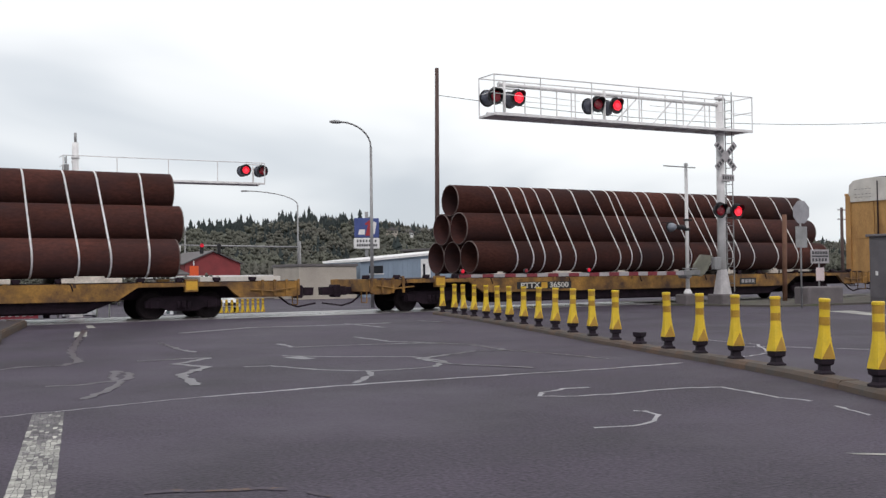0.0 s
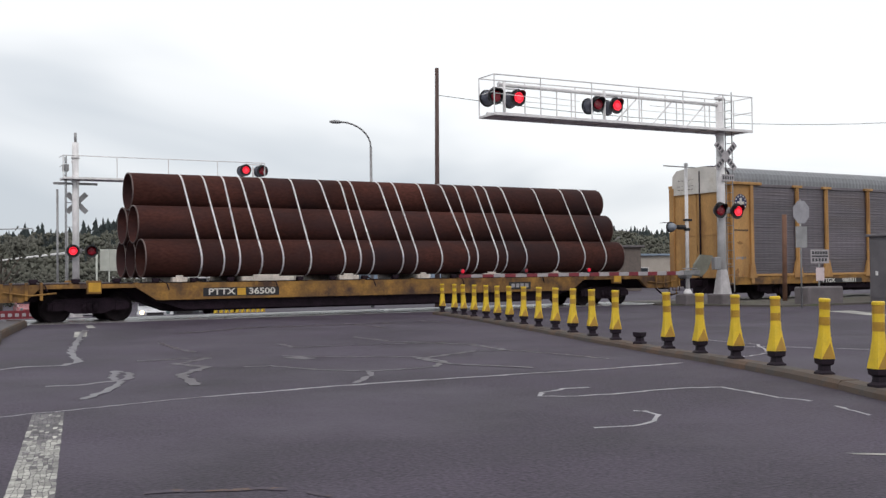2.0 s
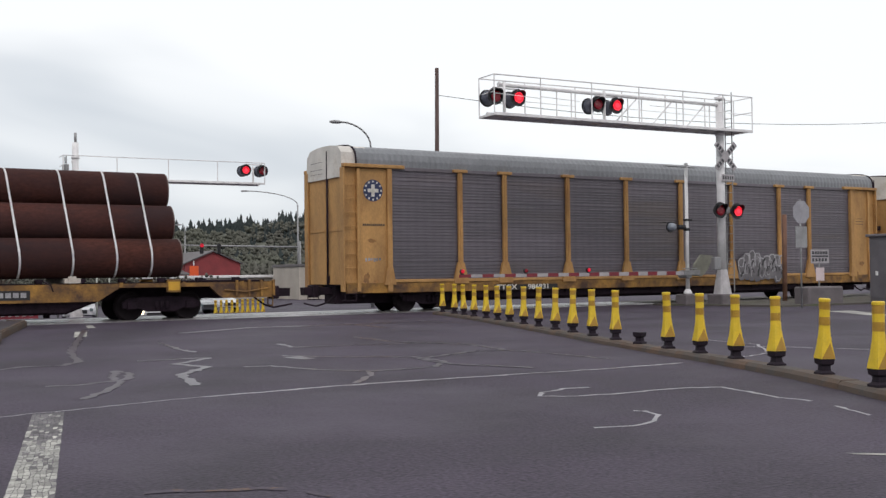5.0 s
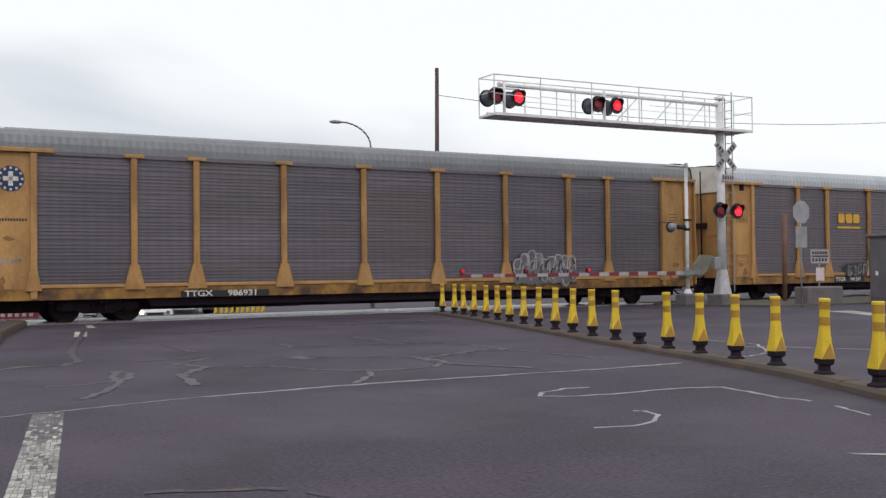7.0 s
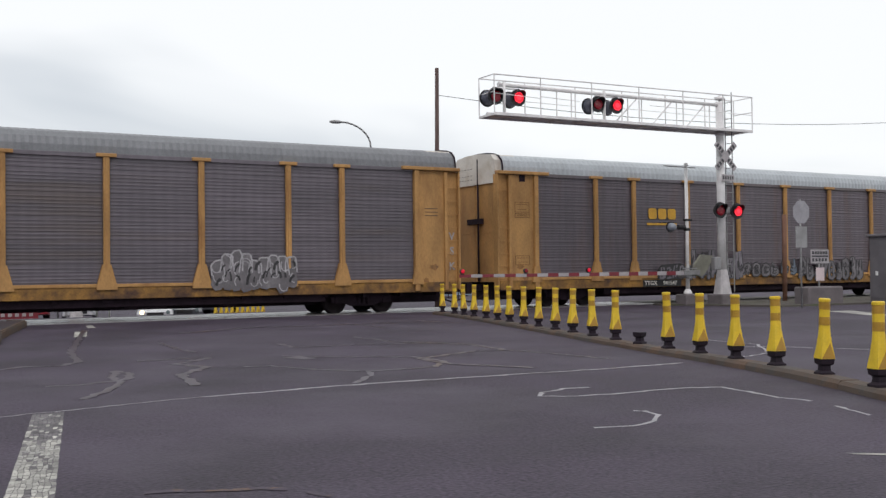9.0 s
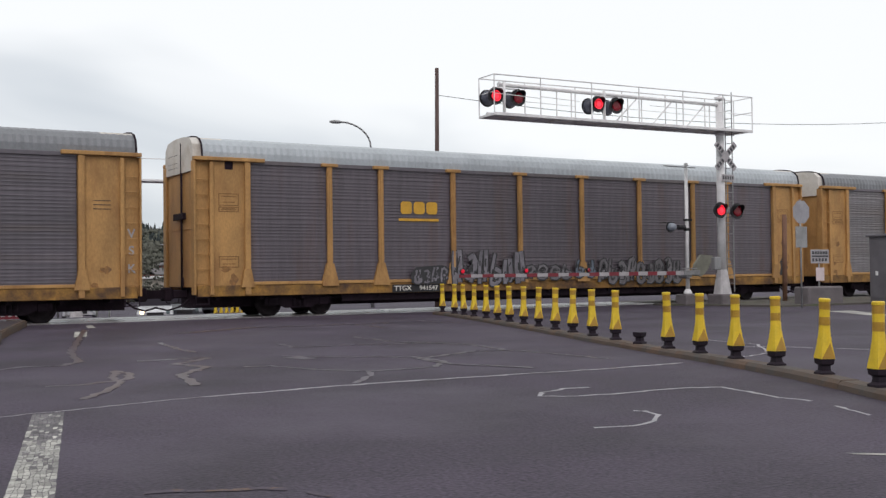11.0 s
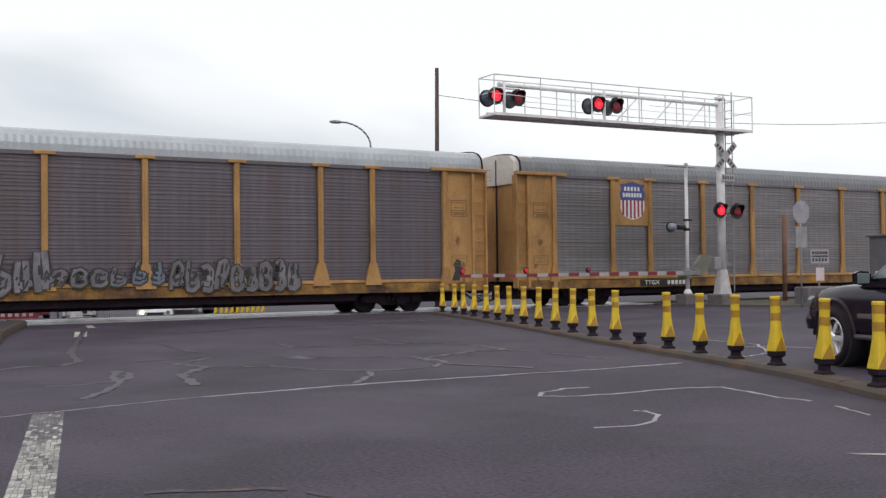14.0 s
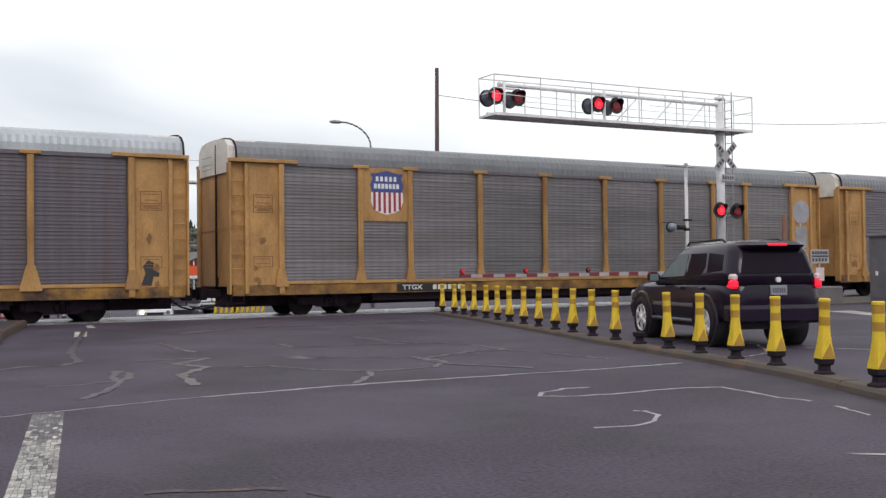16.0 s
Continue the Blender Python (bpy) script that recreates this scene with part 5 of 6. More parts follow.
    for x, z, side in mast_lamps:
        flasher(sig, pose(mast_x + x, -0.34, z), side, 0.29, 0.2)
    bm = B()
    zz = mast_lamps[0][1]
    rod(bm, (mast_x + mast_lamps[0][0], -0.12, zz + 0.02), (mast_x + mast_lamps[1][0], -0.12, zz + 0.02), 0.035, 8)
    box(bm, mast_x - 0.22, mast_x + 0.22, -0.26, 0.2, zz - 0.1, zz + 0.12, 0.02)
    part("lamp_crossarm", bm, ALU_DARK, sig)
    return sig


near_signal = cantilever(pose(27.45, 29.2, 0), "weathered aluminium cantilever crossing signal with red flashers", 0.0, -9.87, 1.14, 6.27, 7.57,
                         ((-9.67, "L"), (-8.82, "R"), (-5.64, "L"), (-4.86, "R")), ((-0.36, 3.43, "L"), (0.45, 3.41, "R")), 7.4)
# crossing cross on the mast, words as bars
for k, ang in enumerate((45, -45)):
    blade = part("cross_blade", box(B(), -0.66, 0.66, -0.008, 0.008, -0.115, 0.115, 0.006), GATE_WHITE, near_signal, "worn white crossing blade", at=pose(0.04, -0.23 - 0.02 * k, 5.4, 0, ang, 0))
    bm = B()
    for i in range(8):
        if abs(i - 3.5) > 1:
            box(bm, -0.58 + i * 0.148, -0.49 + i * 0.148, -0.013, -0.008, -0.07, 0.07)
    part("word_bars", bm, SIGN_BLACK, blade)
tracks = part("track_count_sign", box(B(), -0.3, 0.3, -0.008, 0.008, -0.12, 0.12, 0.005), GATE_WHITE, near_signal, "small white sign below the crossing cross", at=pose(0.15, -0.22, 4.62))
bm = B()
for i in range(5):
    box(bm, -0.25 + i * 0.11, -0.19 + i * 0.11, -0.013, -0.008, -0.06, 0.06)
part("word_bars", bm, SIGN_BLACK, tracks)
part("junction_box", box(B(), -0.62, -0.3, -0.3, -0.1, 1.3, 1.75, 0.02), ALU_DARK, near_signal, "grey junction box")
bm = B()
path_rod(bm, [(0.0, 0, 7.4), (0.0, 0, 7.62)], 0.04, 8)
path_rod(bm, [(0.42, -0.17, 7.3), (0.42, -0.17, 7.75)], 0.02, 6)
part("finial", bm, ALU_DARK, near_signal)

far_signal = cantilever(pose(8.5, 50.0, -0.95), "weathered aluminium cantilever crossing signal beyond the tracks", 0.0, -0.6, 8.72, 6.62, 7.67,
                        ((7.85, "R"), (8.7, "L")), ((-0.18, 3.42, "R"), (0.62, 3.42, "L")), 8.3, -1, True)
bm = B()
rod(bm, (0, 0, 8.3), (0, 0, 8.75), 0.06, 8)
box(bm, -0.55, -0.3, -0.15, 0.15, 7.0, 7.3, 0.02)
rod(bm, (-0.75, 0.2, 0), (-0.75, 0.2, 6.2), 0.05, 8)
box(bm, -0.95, 0.95, -0.06, 0.06, 6.4, 6.5)
part("aerial", bm, ALU_DARK, far_signal)
for k, ang in enumerate((45, -45)):
    part("cross_blade", box(B(), -0.6, 0.6, -0.008, 0.008, -0.115, 0.115), ALU_DARK, far_signal, "grey back of a crossing blade", at=pose(0.1, 0.25 + 0.02 * k, 5.6, 0, ang, 0))


# ---- crossing gate ----


def crossing_gate():
    gate = thing("crossing_gate", "lowered red and white striped crossing gate beside the tracks", "crossing gate", pose(26.7, 30.2, 0), "crossing signals")
    part("foundation", box(B(), -0.34, 0.3, -0.32, 0.32, -0.1, 0.42, 0.04), CONCRETE, gate, "grey concrete gate foundation")
    bm = B()
    rod(bm, (0, 0, 0.4), (0, 0, 5.15), 0.075, 12, 0.06)
    spin(bm, [(0.075, 0.4), (0.16, 0.42), (0.16, 0.48), (0.08, 0.6)], 14)
    spin(bm, [(0.02, 5.12), (0.075, 5.15), (0.075, 5.22), (0.02, 5.25)], 10)
    part("pole", bm, ALU, gate, "slim aluminium pole")
    bm = B()
    rod(bm, (-1.05, 0, 5.1), (0.45, 0, 5.08), 0.022, 6)
    part("top_crossarm", bm, ALU_DARK, gate)
    bm = B()
    rod(bm, (-0.7, 0, 2.87), (0.0, 0, 2.87), 0.03, 8)
    rod(bm, (-0.42, 0, 2.87), (-0.1, 0, 2.87), 0.09, 10)
    box(bm, -0.09, 0.09, -0.1, 0.1, 2.74, 2.84, 0.02)
    box(bm, -0.12, 0.2, -0.09, 0.09, 3.1, 3.18, 0.02)
    part("lamp_crossarm", bm, BLACK, gate)
    for x in (-0.75,):
        bm = B()
        spin(bm, [(0.2, 0.02), (0.2, 0.045)], 26, "Y", (x, 0, 2.87))
        box(bm, x - 0.2, x + 0.2, 0.045, 0.36, 3.03, 3.045)
        part("flasher_disc", bm, BLACK, gate, "black flasher disc facing away")
        bm = B()
        spin(bm, [(0.04, -0.24), (0.1, -0.2), (0.14, -0.1), (0.155, 0.02)], 20, "Y", (x, 0, 2.87))
        part("flasher_back", bm, DOME, gate, "pale domed back of a flasher")
    bm = B()
    box(bm, -0.3, 0.02, -0.24, 0.2, 1.02, 1.22, 0.04)
    rod(bm, (-0.16, -0.26, 1.14), (-0.16, 0.2, 1.14), 0.15, 12)
    part("gate_machine", bm, ALU_DARK, gate, "grey gate machine housing")
    bm = B()
    prism(bm, [(0.0, 1.1), (0.42, 1.06), (0.72, 1.3), (0.98, 1.82), (0.42, 1.86), (0.1, 1.5)], -0.3, -0.18)
    part("counterweight", bm, surface("greenish_grey_weight", (0.2, 0.2, 0.16), 0.7, var=0.2), gate, "greenish grey counterweight plate")
    bm = B()
    prism(bm, [(-0.45, 1.12), (0.3, 1.12), (0.3, 1.3), (-0.45, 1.28)], -0.34, -0.24)
    box(bm, -0.5, 0.15, -0.36, -0.3, 1.33, 1.37)
    part("arm_clamp", bm, ALU_DARK, gate)
    n, x0, x1 = 22, -0.4, -9.8
    for i in range(n):
        a, b = x0 + (x1 - x0) * i / n, x0 + (x1 - x0) * (i + 1) / n
        w = 0.07 - 0.02 * i / n
        bm = B()
        box(bm, b, a, -0.31, -0.275, 1.19 - w + 0.0 * i, 1.19 + w, 0.004)
        part("arm_stripe", bm, GATE_RED if i % 2 else GATE_WHITE, gate, "red reflective stripe of the gate arm" if i % 2 else "white reflective stripe of the gate arm")
    for x, side in ((-9.7, ""), (-7.27, "L"), (-4.71, "R")):
        bm = B()
        box(bm, x - 0.05, x + 0.05, -0.33, -0.25, 1.24, 1.28)
        spin(bm, [(0.075, -0.34), (0.075, -0.25)], 14, "Y", (x, 0, 1.34))
        lamp = part("arm_lamp", bm, BLACK, gate, "small gate arm lamp")
        part("red_lens", spin(B(), [(0.066, -0.346), (0.05, -0.352)], 14, "Y", (x, 0, 1.34)), LENS, lamp)
        # added glowing disc; on flashing lamps it slides past the lens to look lit
        g = part("lamp_unit", spin(B(), [(0.068, -0.002), (0.062, -0.01), (0.03, -0.016)], 14, "Y"), RED_GLOW, lamp, "glowing red disc added for the lit lamp", at=pose(x, -0.352, 1.34))
        if side:
            MOVES.append((g, lamp_rows(side, pose(x, -0.352, 1.34), pose(x, -0.3, 1.34))))


crossing_gate()


# ---- signs and boxes beside the tracks ----
def sign_post(name, at, label, category, height, r=0.03):
    t = thing(name, label, category, at)
    part("post", rod(B(), (0, 0, 0), (0, 0, height), r, 10), ALU_DARK, t, "grey steel post")
    return t


stop = sign_post("stop_sign", pose(27.46, 25.5, 0, 0, 0, 0), "bare metal back of an eight-sided stop sign", "road sign", 3.6)
bm = B()
spin(bm, [(0.405, -0.045), (0.405, -0.04)], 8, "Y")
bmesh.ops.rotate(bm, verts=bm.verts[:], cent=(0, 0, 0), matrix=Matrix.Rotation(radians(22.5), 3, "Y"))
ob = part("sign_face", bm, surface("dull_sign_back", (0.32, 0.315, 0.335), 0.6, 0.2, var=0.15), stop, "bare aluminium sign back", at=pose(0, 0, 3.18))
part("sub_plate", box(B(), -0.28, 0.26, -0.045, -0.04, 2.0, 2.7, 0.004), ALU_DARK, stop)
notice = sign_post("notice_sign", pose(29.95, 27.0, 0), "small white notice sign with dark lettering on a post", "road sign", 1.98)
face = part("sign_face", box(B(), -0.45, 0.47, -0.05, -0.04, 1.48, 1.97, 0.005), GATE_WHITE, notice)
bm = B()
for r, (n, z) in enumerate(((6, 1.8), (5, 1.55))):
    for k in range(n):
        box(bm, -0.38 + k * 0.79 / n, -0.28 + k * 0.79 / n, -0.056, -0.05, z, z + 0.11)
box(bm, -0.4, 0.42, -0.056, -0.05, 1.7, 1.76)
part("word_bars", bm, SIGN_BLACK, face)
part("sub_plate", box(B(), -0.2, 0.22, -0.05, -0.04, 0.86, 1.33, 0.005), surface("pale_pink_sign", (0.6, 0.5, 0.5), 0.5, var=0.1), notice, "pale notice plate")
bm = B()
box(bm, 29.1, 30.85, 26.7, 27.4, -0.05, 0.66, 0.05)
tagged(part("concrete_block", bm, CONCRETE), "long weathered concrete block beside the tracks", "barrier")
cab = thing("equipment_cabinet", "grey steel equipment cabinet beside the tracks", "cabinet", pose(33.05, 25.8, 0))
part("body", box(B(), -0.72, 1.1, 0, 1.0, 0.0, 2.42, 0.02), CABINET, cab)
part("roof", box(B(), -0.8, 1.2, -0.08, 1.1, 2.42, 2.52, 0.02), CABINET, cab)
part("door", box(B(), -0.74, -0.72, 0.08, 0.92, 0.2, 2.3, 0.008), CABINET, cab)
part("handle", box(B(), -0.79, -0.74, 0.6, 0.7, 1.02, 1.18, 0.015), ALU, cab, "pale metal handle")
part("hinge_strip", box(B(), -0.735, -0.72, 0.02, 0.06, 0.2, 2.3), ALU_DARK, cab)
bm = B()
rod(bm, (31.4, 30.0, -0.05), (31.45, 30.0, 3.4), 0.09, 8)
tagged(part("marker_post", bm, surface("rusty_post", (0.16, 0.08, 0.05), 0.8, var=0.2)), "rusty brown steel post beside the tracks", "post")


# ---- beyond the tracks: street furniture ----
LOW = -1.0  # street level behind the crossing


def street_lamp(x, y, top, tip, label):
    lamp = thing("street_lamp", label, "street lamp", pose(x, y, LOW), "street lamps")
    h = top - LOW
    part("pole", rod(B(), (0, 0, 0), (0, 0, h - 1.6), 0.13, 12, 0.085), ALU_DARK, lamp)
    pts = [(tip * (1 - math.cos(a)), 0, h - 1.6 + 1.6 * math.sin(a)) for a in np.linspace(0, math.pi / 2, 9)]
    part("curved_arm", path_rod(B(), pts, 0.06, 8), ALU_DARK, lamp)
    bm = B()
    s = -1 if tip < 0 else 1
    loft(bm, [[(tip + s * u, w * c, h - 0.02 + d * q) for c, q in ((-1, 0), (-0.6, 1), (0.6, 1), (1, 0), (0.6, -1), (-0.6, -1))] for u, w, d in ((-0.1, 0.06, 0.05), (0.2, 0.17, 0.1), (0.6, 0.18, 0.11), (0.85, 0.06, 0.05))])
    part("lamp_head", bm, ALU_DARK, lamp, "grey cobra-head lamp")
    return lamp


street_lamp(30.5, 66.0, 11.5, -2.15, "tall grey street lamp with a curved arm")
street_lamp(47.7, 125.0, 11.5, -6.4, "tall grey street lamp on the traffic signal pole")
street_lamp(43.0, 160.0, 9.0, -0.6, "distant grey street lamp with a short arm")


def traffic_signal(x, y, z, heads, length, label, lit=True):
    sig = thing("traffic_signal", label, "traffic signal", pose(x, y, LOW))
    h = z - LOW
    part("pole", rod(B(), (0.35, 0.3, 0), (0.35, 0.3, h + 0.6), 0.17, 12, 0.14), ALU_DARK, sig)
    part("mast_arm", rod(B(), (0.35, 0.3, h - 0.15), (-length, 0.3, h + 0.1), 0.13, 10, 0.07), ALU_DARK, sig)
    for hx in heads:
        body = part("signal_head", box(B(), hx - 0.2, hx + 0.2, -0.02, 0.26, h - 0.95, h + 0.22, 0.03), BLACK, sig, "black signal head")
        for k, zz in enumerate((0.02, -0.36, -0.74)):
            r = 0.24 if k == 0 else 0.14
            m = RED_GLOW if (k == 0 and lit and hx != heads[-1]) else BLACK
            part("lamp", spin(B(), [(r, -0.03), (r, -0.02)], 16, "Y", (hx, 0, h + zz)), m, body, "lit red lamp" if m is RED_GLOW else "")
            bm = B()
            box(bm, hx - 0.18, hx + 0.18, -0.2, -0.02, h + zz + 0.16, h + zz + 0.175)
            part("visor", bm, BLACK, body)
    part("street_sign", box(B(), heads[0] + 0.6, heads[0] + 1.6, 0.1, 0.13, h - 0.7, h + 0.0, 0.01), SIGN_WHITE, sig, "white sign on the mast arm")
    return sig


traffic_signal(47.7, 125.0, 4.85, (-16.2, -12.1, -10.0), 16.9, "mast-arm traffic signal showing red")
bm = B()
rod(bm, (0, 0, 0), (0, 0, 6.0), 0.15, 12, 0.12)
left_sig = thing("traffic_signal", "grey mast-arm traffic signal pole beyond the tracks", "traffic signal", pose(14.6, 90.0, LOW))
part("pole", bm, ALU_DARK, left_sig)
part("mast_arm", rod(B(), (0, 0, 4.25), (-6.5, 0, 3.5), 0.1, 10, 0.06), ALU, left_sig)
part("lamp_arm", path_rod(B(), [(-2.5, 0, 6.0), (-2.6, 0, 6.2), (-5.5, 0, 6.1)], 0.04, 8), ALU_DARK, left_sig)


def utility_pole(x, y, top, label, arms=(), r=0.19, lean=0.0):
    p = thing("utility_pole", label, "utility pole", pose(x, y, LOW, 0, lean, 0), "utility poles")
    h = top - LOW
    part("pole", rod(B(), (0, 0, 0), (0, 0, h), r, 12, r * 0.75), WOOD_POLE, p)
    for z in arms:
        part("crossarm", box(B(), -1.1, 1.1, -0.22, -0.1, h - z - 0.06, h - z + 0.06, 0.01), WOOD_POLE, p)
        for x2 in (-1.0, -0.4, 0.4, 1.0):
            part("insulator", rod(B(), (x2, -0.16, h - z + 0.06), (x2, -0.16, h - z + 0.2), 0.04, 6), ALU_DARK, p)
    return p


utility_pole(33.35, 62.0, 14.85, "tall bare brown wooden utility pole", (), 0.17, 0.6)
utility_pole(76.5, 130.0, 12.5, "distant wooden utility pole with short crossarms", (0.6, 2.6), 0.22)
utility_pole(138.5, 120.0, 11.0, "distant wooden utility pole with crossarms", (0.4, 1.9), 0.3)
green = part("route_sign", box(B(), -0.42, 0.42, -0.02, 0.0, 0.0, 1.4, 0.01), SIGN_GREEN, at=pose(33.79, 61.83, 1.68))
tagged(green, "green route sign with a white device on the wooden pole", "road sign")
bm = B()
spin(bm, [(0.22, -0.03), (0.22, -0.02)], 14, "Y", (0, 0, 0.82))
box(bm, -0.16, 0.16, -0.03, -0.02, 0.22, 0.44)
part("sign_device", bm, SIGN_WHITE, green)
part("sign_device_hole", spin(B(), [(0.1, -0.036), (0.1, -0.03)], 10, "Y", (0, 0, 0.82)), SIGN_GREEN, green)
bm = B()
box(bm, 10.7, 11.15, 56.0, 56.04, 1.6, 2.7, 0.01)
box(bm, 11.17, 11.6, 56.0, 56.04, 1.6, 2.7, 0.01)
rod(bm, (10.55, 56.1, LOW), (10.55, 56.1, 2.7), 0.05, 8)
rod(bm, (11.16, 56.06, LOW), (11.16, 56.06, 2.7), 0.04, 8)
tagged(part("sign_board", bm, surface("pale_grey_sign_back", (0.5, 0.52, 0.46), 0.5, 0.1, var=0.1)), "pale grey back of a double road sign", "road sign")
orange = thing("roadwork_sign", "orange roadwork sign on a stand", "road sign", pose(19.4, 70.0, LOW))
part("panel", box(B(), -0.3, 0.3, -0.02, 0.02, 2.3, 2.95, 0.01), ORANGE, orange)
part("stand", rod(B(), (0, 0.04, 0), (0, 0.04, 3.3), 0.03, 6), SIGN_WHITE, orange)


# ---- wires ----
def wire(a, b, sag, label="thin black overhead wire"):
    pts = [Vector(a).lerp(Vector(b), i / 14) - Vector((0, 0, sag * 4 * (i / 14) * (1 - i / 14))) for i in range(15)]
    tagged(part("overhead_wire", path_rod(B(), pts, 0.02, 4), BLACK), label, "wire", "overhead wires")


utility_pole(90.0, 62.0, 15.3, "tall wooden utility pole beside the street", (0.3,), 0.17)
wire((33.6, 62, 13.05), (90.0, 61.84, 15.1), 1.35)


# ---- buildings ----
def house(name, x0, x1, y0, depth, z1, ridge, wall, roof, label, windows=(), along=True, eave=0.35):
    b = thing(name, label, "building", pose((x0 + x1) / 2, y0, LOW), "buildings beyond the tracks")
    w, h, r = (x1 - x0) / 2, z1 - LOW, ridge - LOW
    bm = B()
    if along:
        box(bm, -w, w, 0, depth, 0, h)
    else:
        prism(bm, [(-w, 0), (w, 0), (w, h), (0, r - 0.08), (-w, h)], 0, depth)
    part("wall", bm, wall, b)
    bm = B()
    t = 0.16
    if r - h < 0.3:
        box(bm, -w - eave, w + eave, -eave, depth + eave, h, h + 0.25, 0.03)
    elif along:
        o = [(-eave, h - 0.1), (depth / 2, r), (depth + eave, h - 0.1), (depth + eave, h - 0.1 + t), (depth / 2, r + t), (-eave, h - 0.1 + t)]
        vs = [[bm.verts.new((sx * (w + eave), y, z)) for y, z in o] for sx in (-1, 1)]
        bm.faces.new(vs[0])
        bm.faces.new(vs[1][::-1])
        for i in range(6):
            j = (i + 1) % 6
            bm.faces.new((vs[0][j], vs[0][i], vs[1][i], vs[1][j]))
    else:
        k = (r - h) / w
        prism(bm, [(-w - eave, h - eave * k), (0, r), (w + eave, h - eave * k), (w + eave, h - eave * k + t), (0, r + t), (-w - eave, h - eave * k + t)], -eave, depth + eave)
    part("roof", bm, roof, b)
    for wx, wz, ww, wh in windows:
        win = part("window", box(B(), wx - ww / 2, wx + ww / 2, -0.03, 0.05, wz - LOW, wz - LOW + wh), WINDOW, b)
        bm = B()
        for a0, a1, c0, c1 in ((-ww / 2 - 0.08, ww / 2 + 0.08, -0.08, 0), (-ww / 2 - 0.08, ww / 2 + 0.08, wh, wh + 0.08), (-ww / 2 - 0.08, -ww / 2, 0, wh), (ww / 2, ww / 2 + 0.08, 0, wh)):
            box(bm, wx + a0, wx + a1, -0.07, 0.0, wz - LOW + c0, wz - LOW + c1)
        part("window_frame", bm, SIGN_WHITE, win)
    return b


house("red_building", 37.6, 45.1, 140, 14, 2.9, 4.5, RED_WALL, ROOF_DARK, "red gabled building with a dark roof", ((0.4, 0.3, 0.9, 0.9),), along=False)
house("red_annex", 33.8, 37.5, 139, 8, 1.5, 2.2, RED_WALL, ROOF_DARK, "low red annex with a grey roof")
house("beige_building", 23.0, 45.2, 100, 12, 1.05, 1.1, BEIGE_WALL, SIGN_WHITE, "long low beige building with a pale flat roof", ((-6, -0.2, 1.6, 1.2), (-2, -0.2, 1.6, 1.2), (8.5, -0.2, 1.4, 1.2)))
house("beige_store", 35.2, 40.9, 92, 7, 2.0, 2.05, BEIGE_WALL, ROOF_DARK, "low beige store with a dark roof edge", eave=0.1)


def blue_building():
    """A long shed whose roof rises towards the east."""
    b = thing("blue_building", "long blue-grey metal building with a white roof edge", "building", pose(42.2, 94, LOW), "buildings beyond the tracks")
    part("wall", prism(B(), [(0, 0), (15.4, 0), (15.4, 4.75), (0, 3.45)], 0, 9), BLUE_WALL, b)
    part("roof", prism(B(), [(-0.1, 3.42), (15.5, 4.74), (15.5, 4.96), (-0.1, 3.64)], -0.25, 9.3), SIGN_WHITE, b, "pale metal roof with a white edge")
    for x0, x1, z0, z1 in ((0.9, 2.4, 2.3, 3.05),):
        win = part("window", box(B(), x0, x1, -0.03, 0.05, z0, z1), WINDOW, b)
        part("window_sill", box(B(), x0 - 0.06, x1 + 0.06, -0.08, 0.0, z0 - 0.08, z0), SIGN_WHITE, win)
    door = part("door", box(B(), 6.55, 7.6, -0.06, 0.05, 1.7, 3.7, 0.01), SIGN_WHITE, b, "white door")
    part("door_window", box(B(), 6.75, 7.0, -0.09, -0.05, 2.0, 3.2), WINDOW, door)
    for k in range(28):
        part("cladding_rib", box(B(), 0.3 + k * 0.53, 0.36 + k * 0.53, -0.028, 0.0, 0.0, 3.3 + k * 0.045), BLUE_WALL, b)


blue_building()
house("brown_building", 57.8, 78.0, 96, 20, 3.9, 3.95, surface("brown_wall", (0.14, 0.115, 0.1), 0.85, var=0.15), ROOF_DARK, "dark brown flat-roofed building", ((-4, 0.5, 2.2, 1.4), (3, 0.5, 2.2, 1.4)))
house("pale_store", 82, 120, 110, 20, 3.2, 3.25, BEIGE_WALL, BLUE_WALL, "pale store with a blue roof edge", ((-12, 0, 3, 1.6), (-4, 0, 3, 1.6), (5, 0, 3, 1.6)))


def hedge():
    verts, faces = [], []
    r = random.Random(31)
    for _ in range(520):
        x, y = r.uniform(-16, 25), r.uniform(84, 135)
        h = r.uniform(0.8, 2.6)
        for _ in range(34):
            c = (x + r.gauss(0, 0.7), y + r.gauss(0, 0.7), LOW + h * r.uniform(0.1, 1.0))
            q = r.uniform(0.06, 0.2)
            n0 = len(verts)
            for d in ((1, 0, 0), (-1, 0, 0), (0, 1, 0), (0, -1, 0), (0, 0, 1), (0, 0, -1)):
                verts.append(tuple(c[k] + q * d[k] * r.uniform(0.6, 1.4) for k in range(3)))
            faces.extend((n0 + a, n0 + b, n0 + e) for a, b, e in ((0, 2, 4), (2, 1, 4), (1, 3, 4), (3, 0, 4), (2, 0, 5), (1, 2, 5), (3, 1, 5), (0, 3, 5)))
    me = bpy.data.meshes.new("bushes")
    me.from_pydata(verts, [], faces)
    me.polygons.foreach_set("use_smooth", [True] * len(faces))
    me.materials.append(WOODS)
    tagged(part("bushes", me, WOODS), "green and brown bushes beyond the street", "bushes", kind="stuff")


hedge()

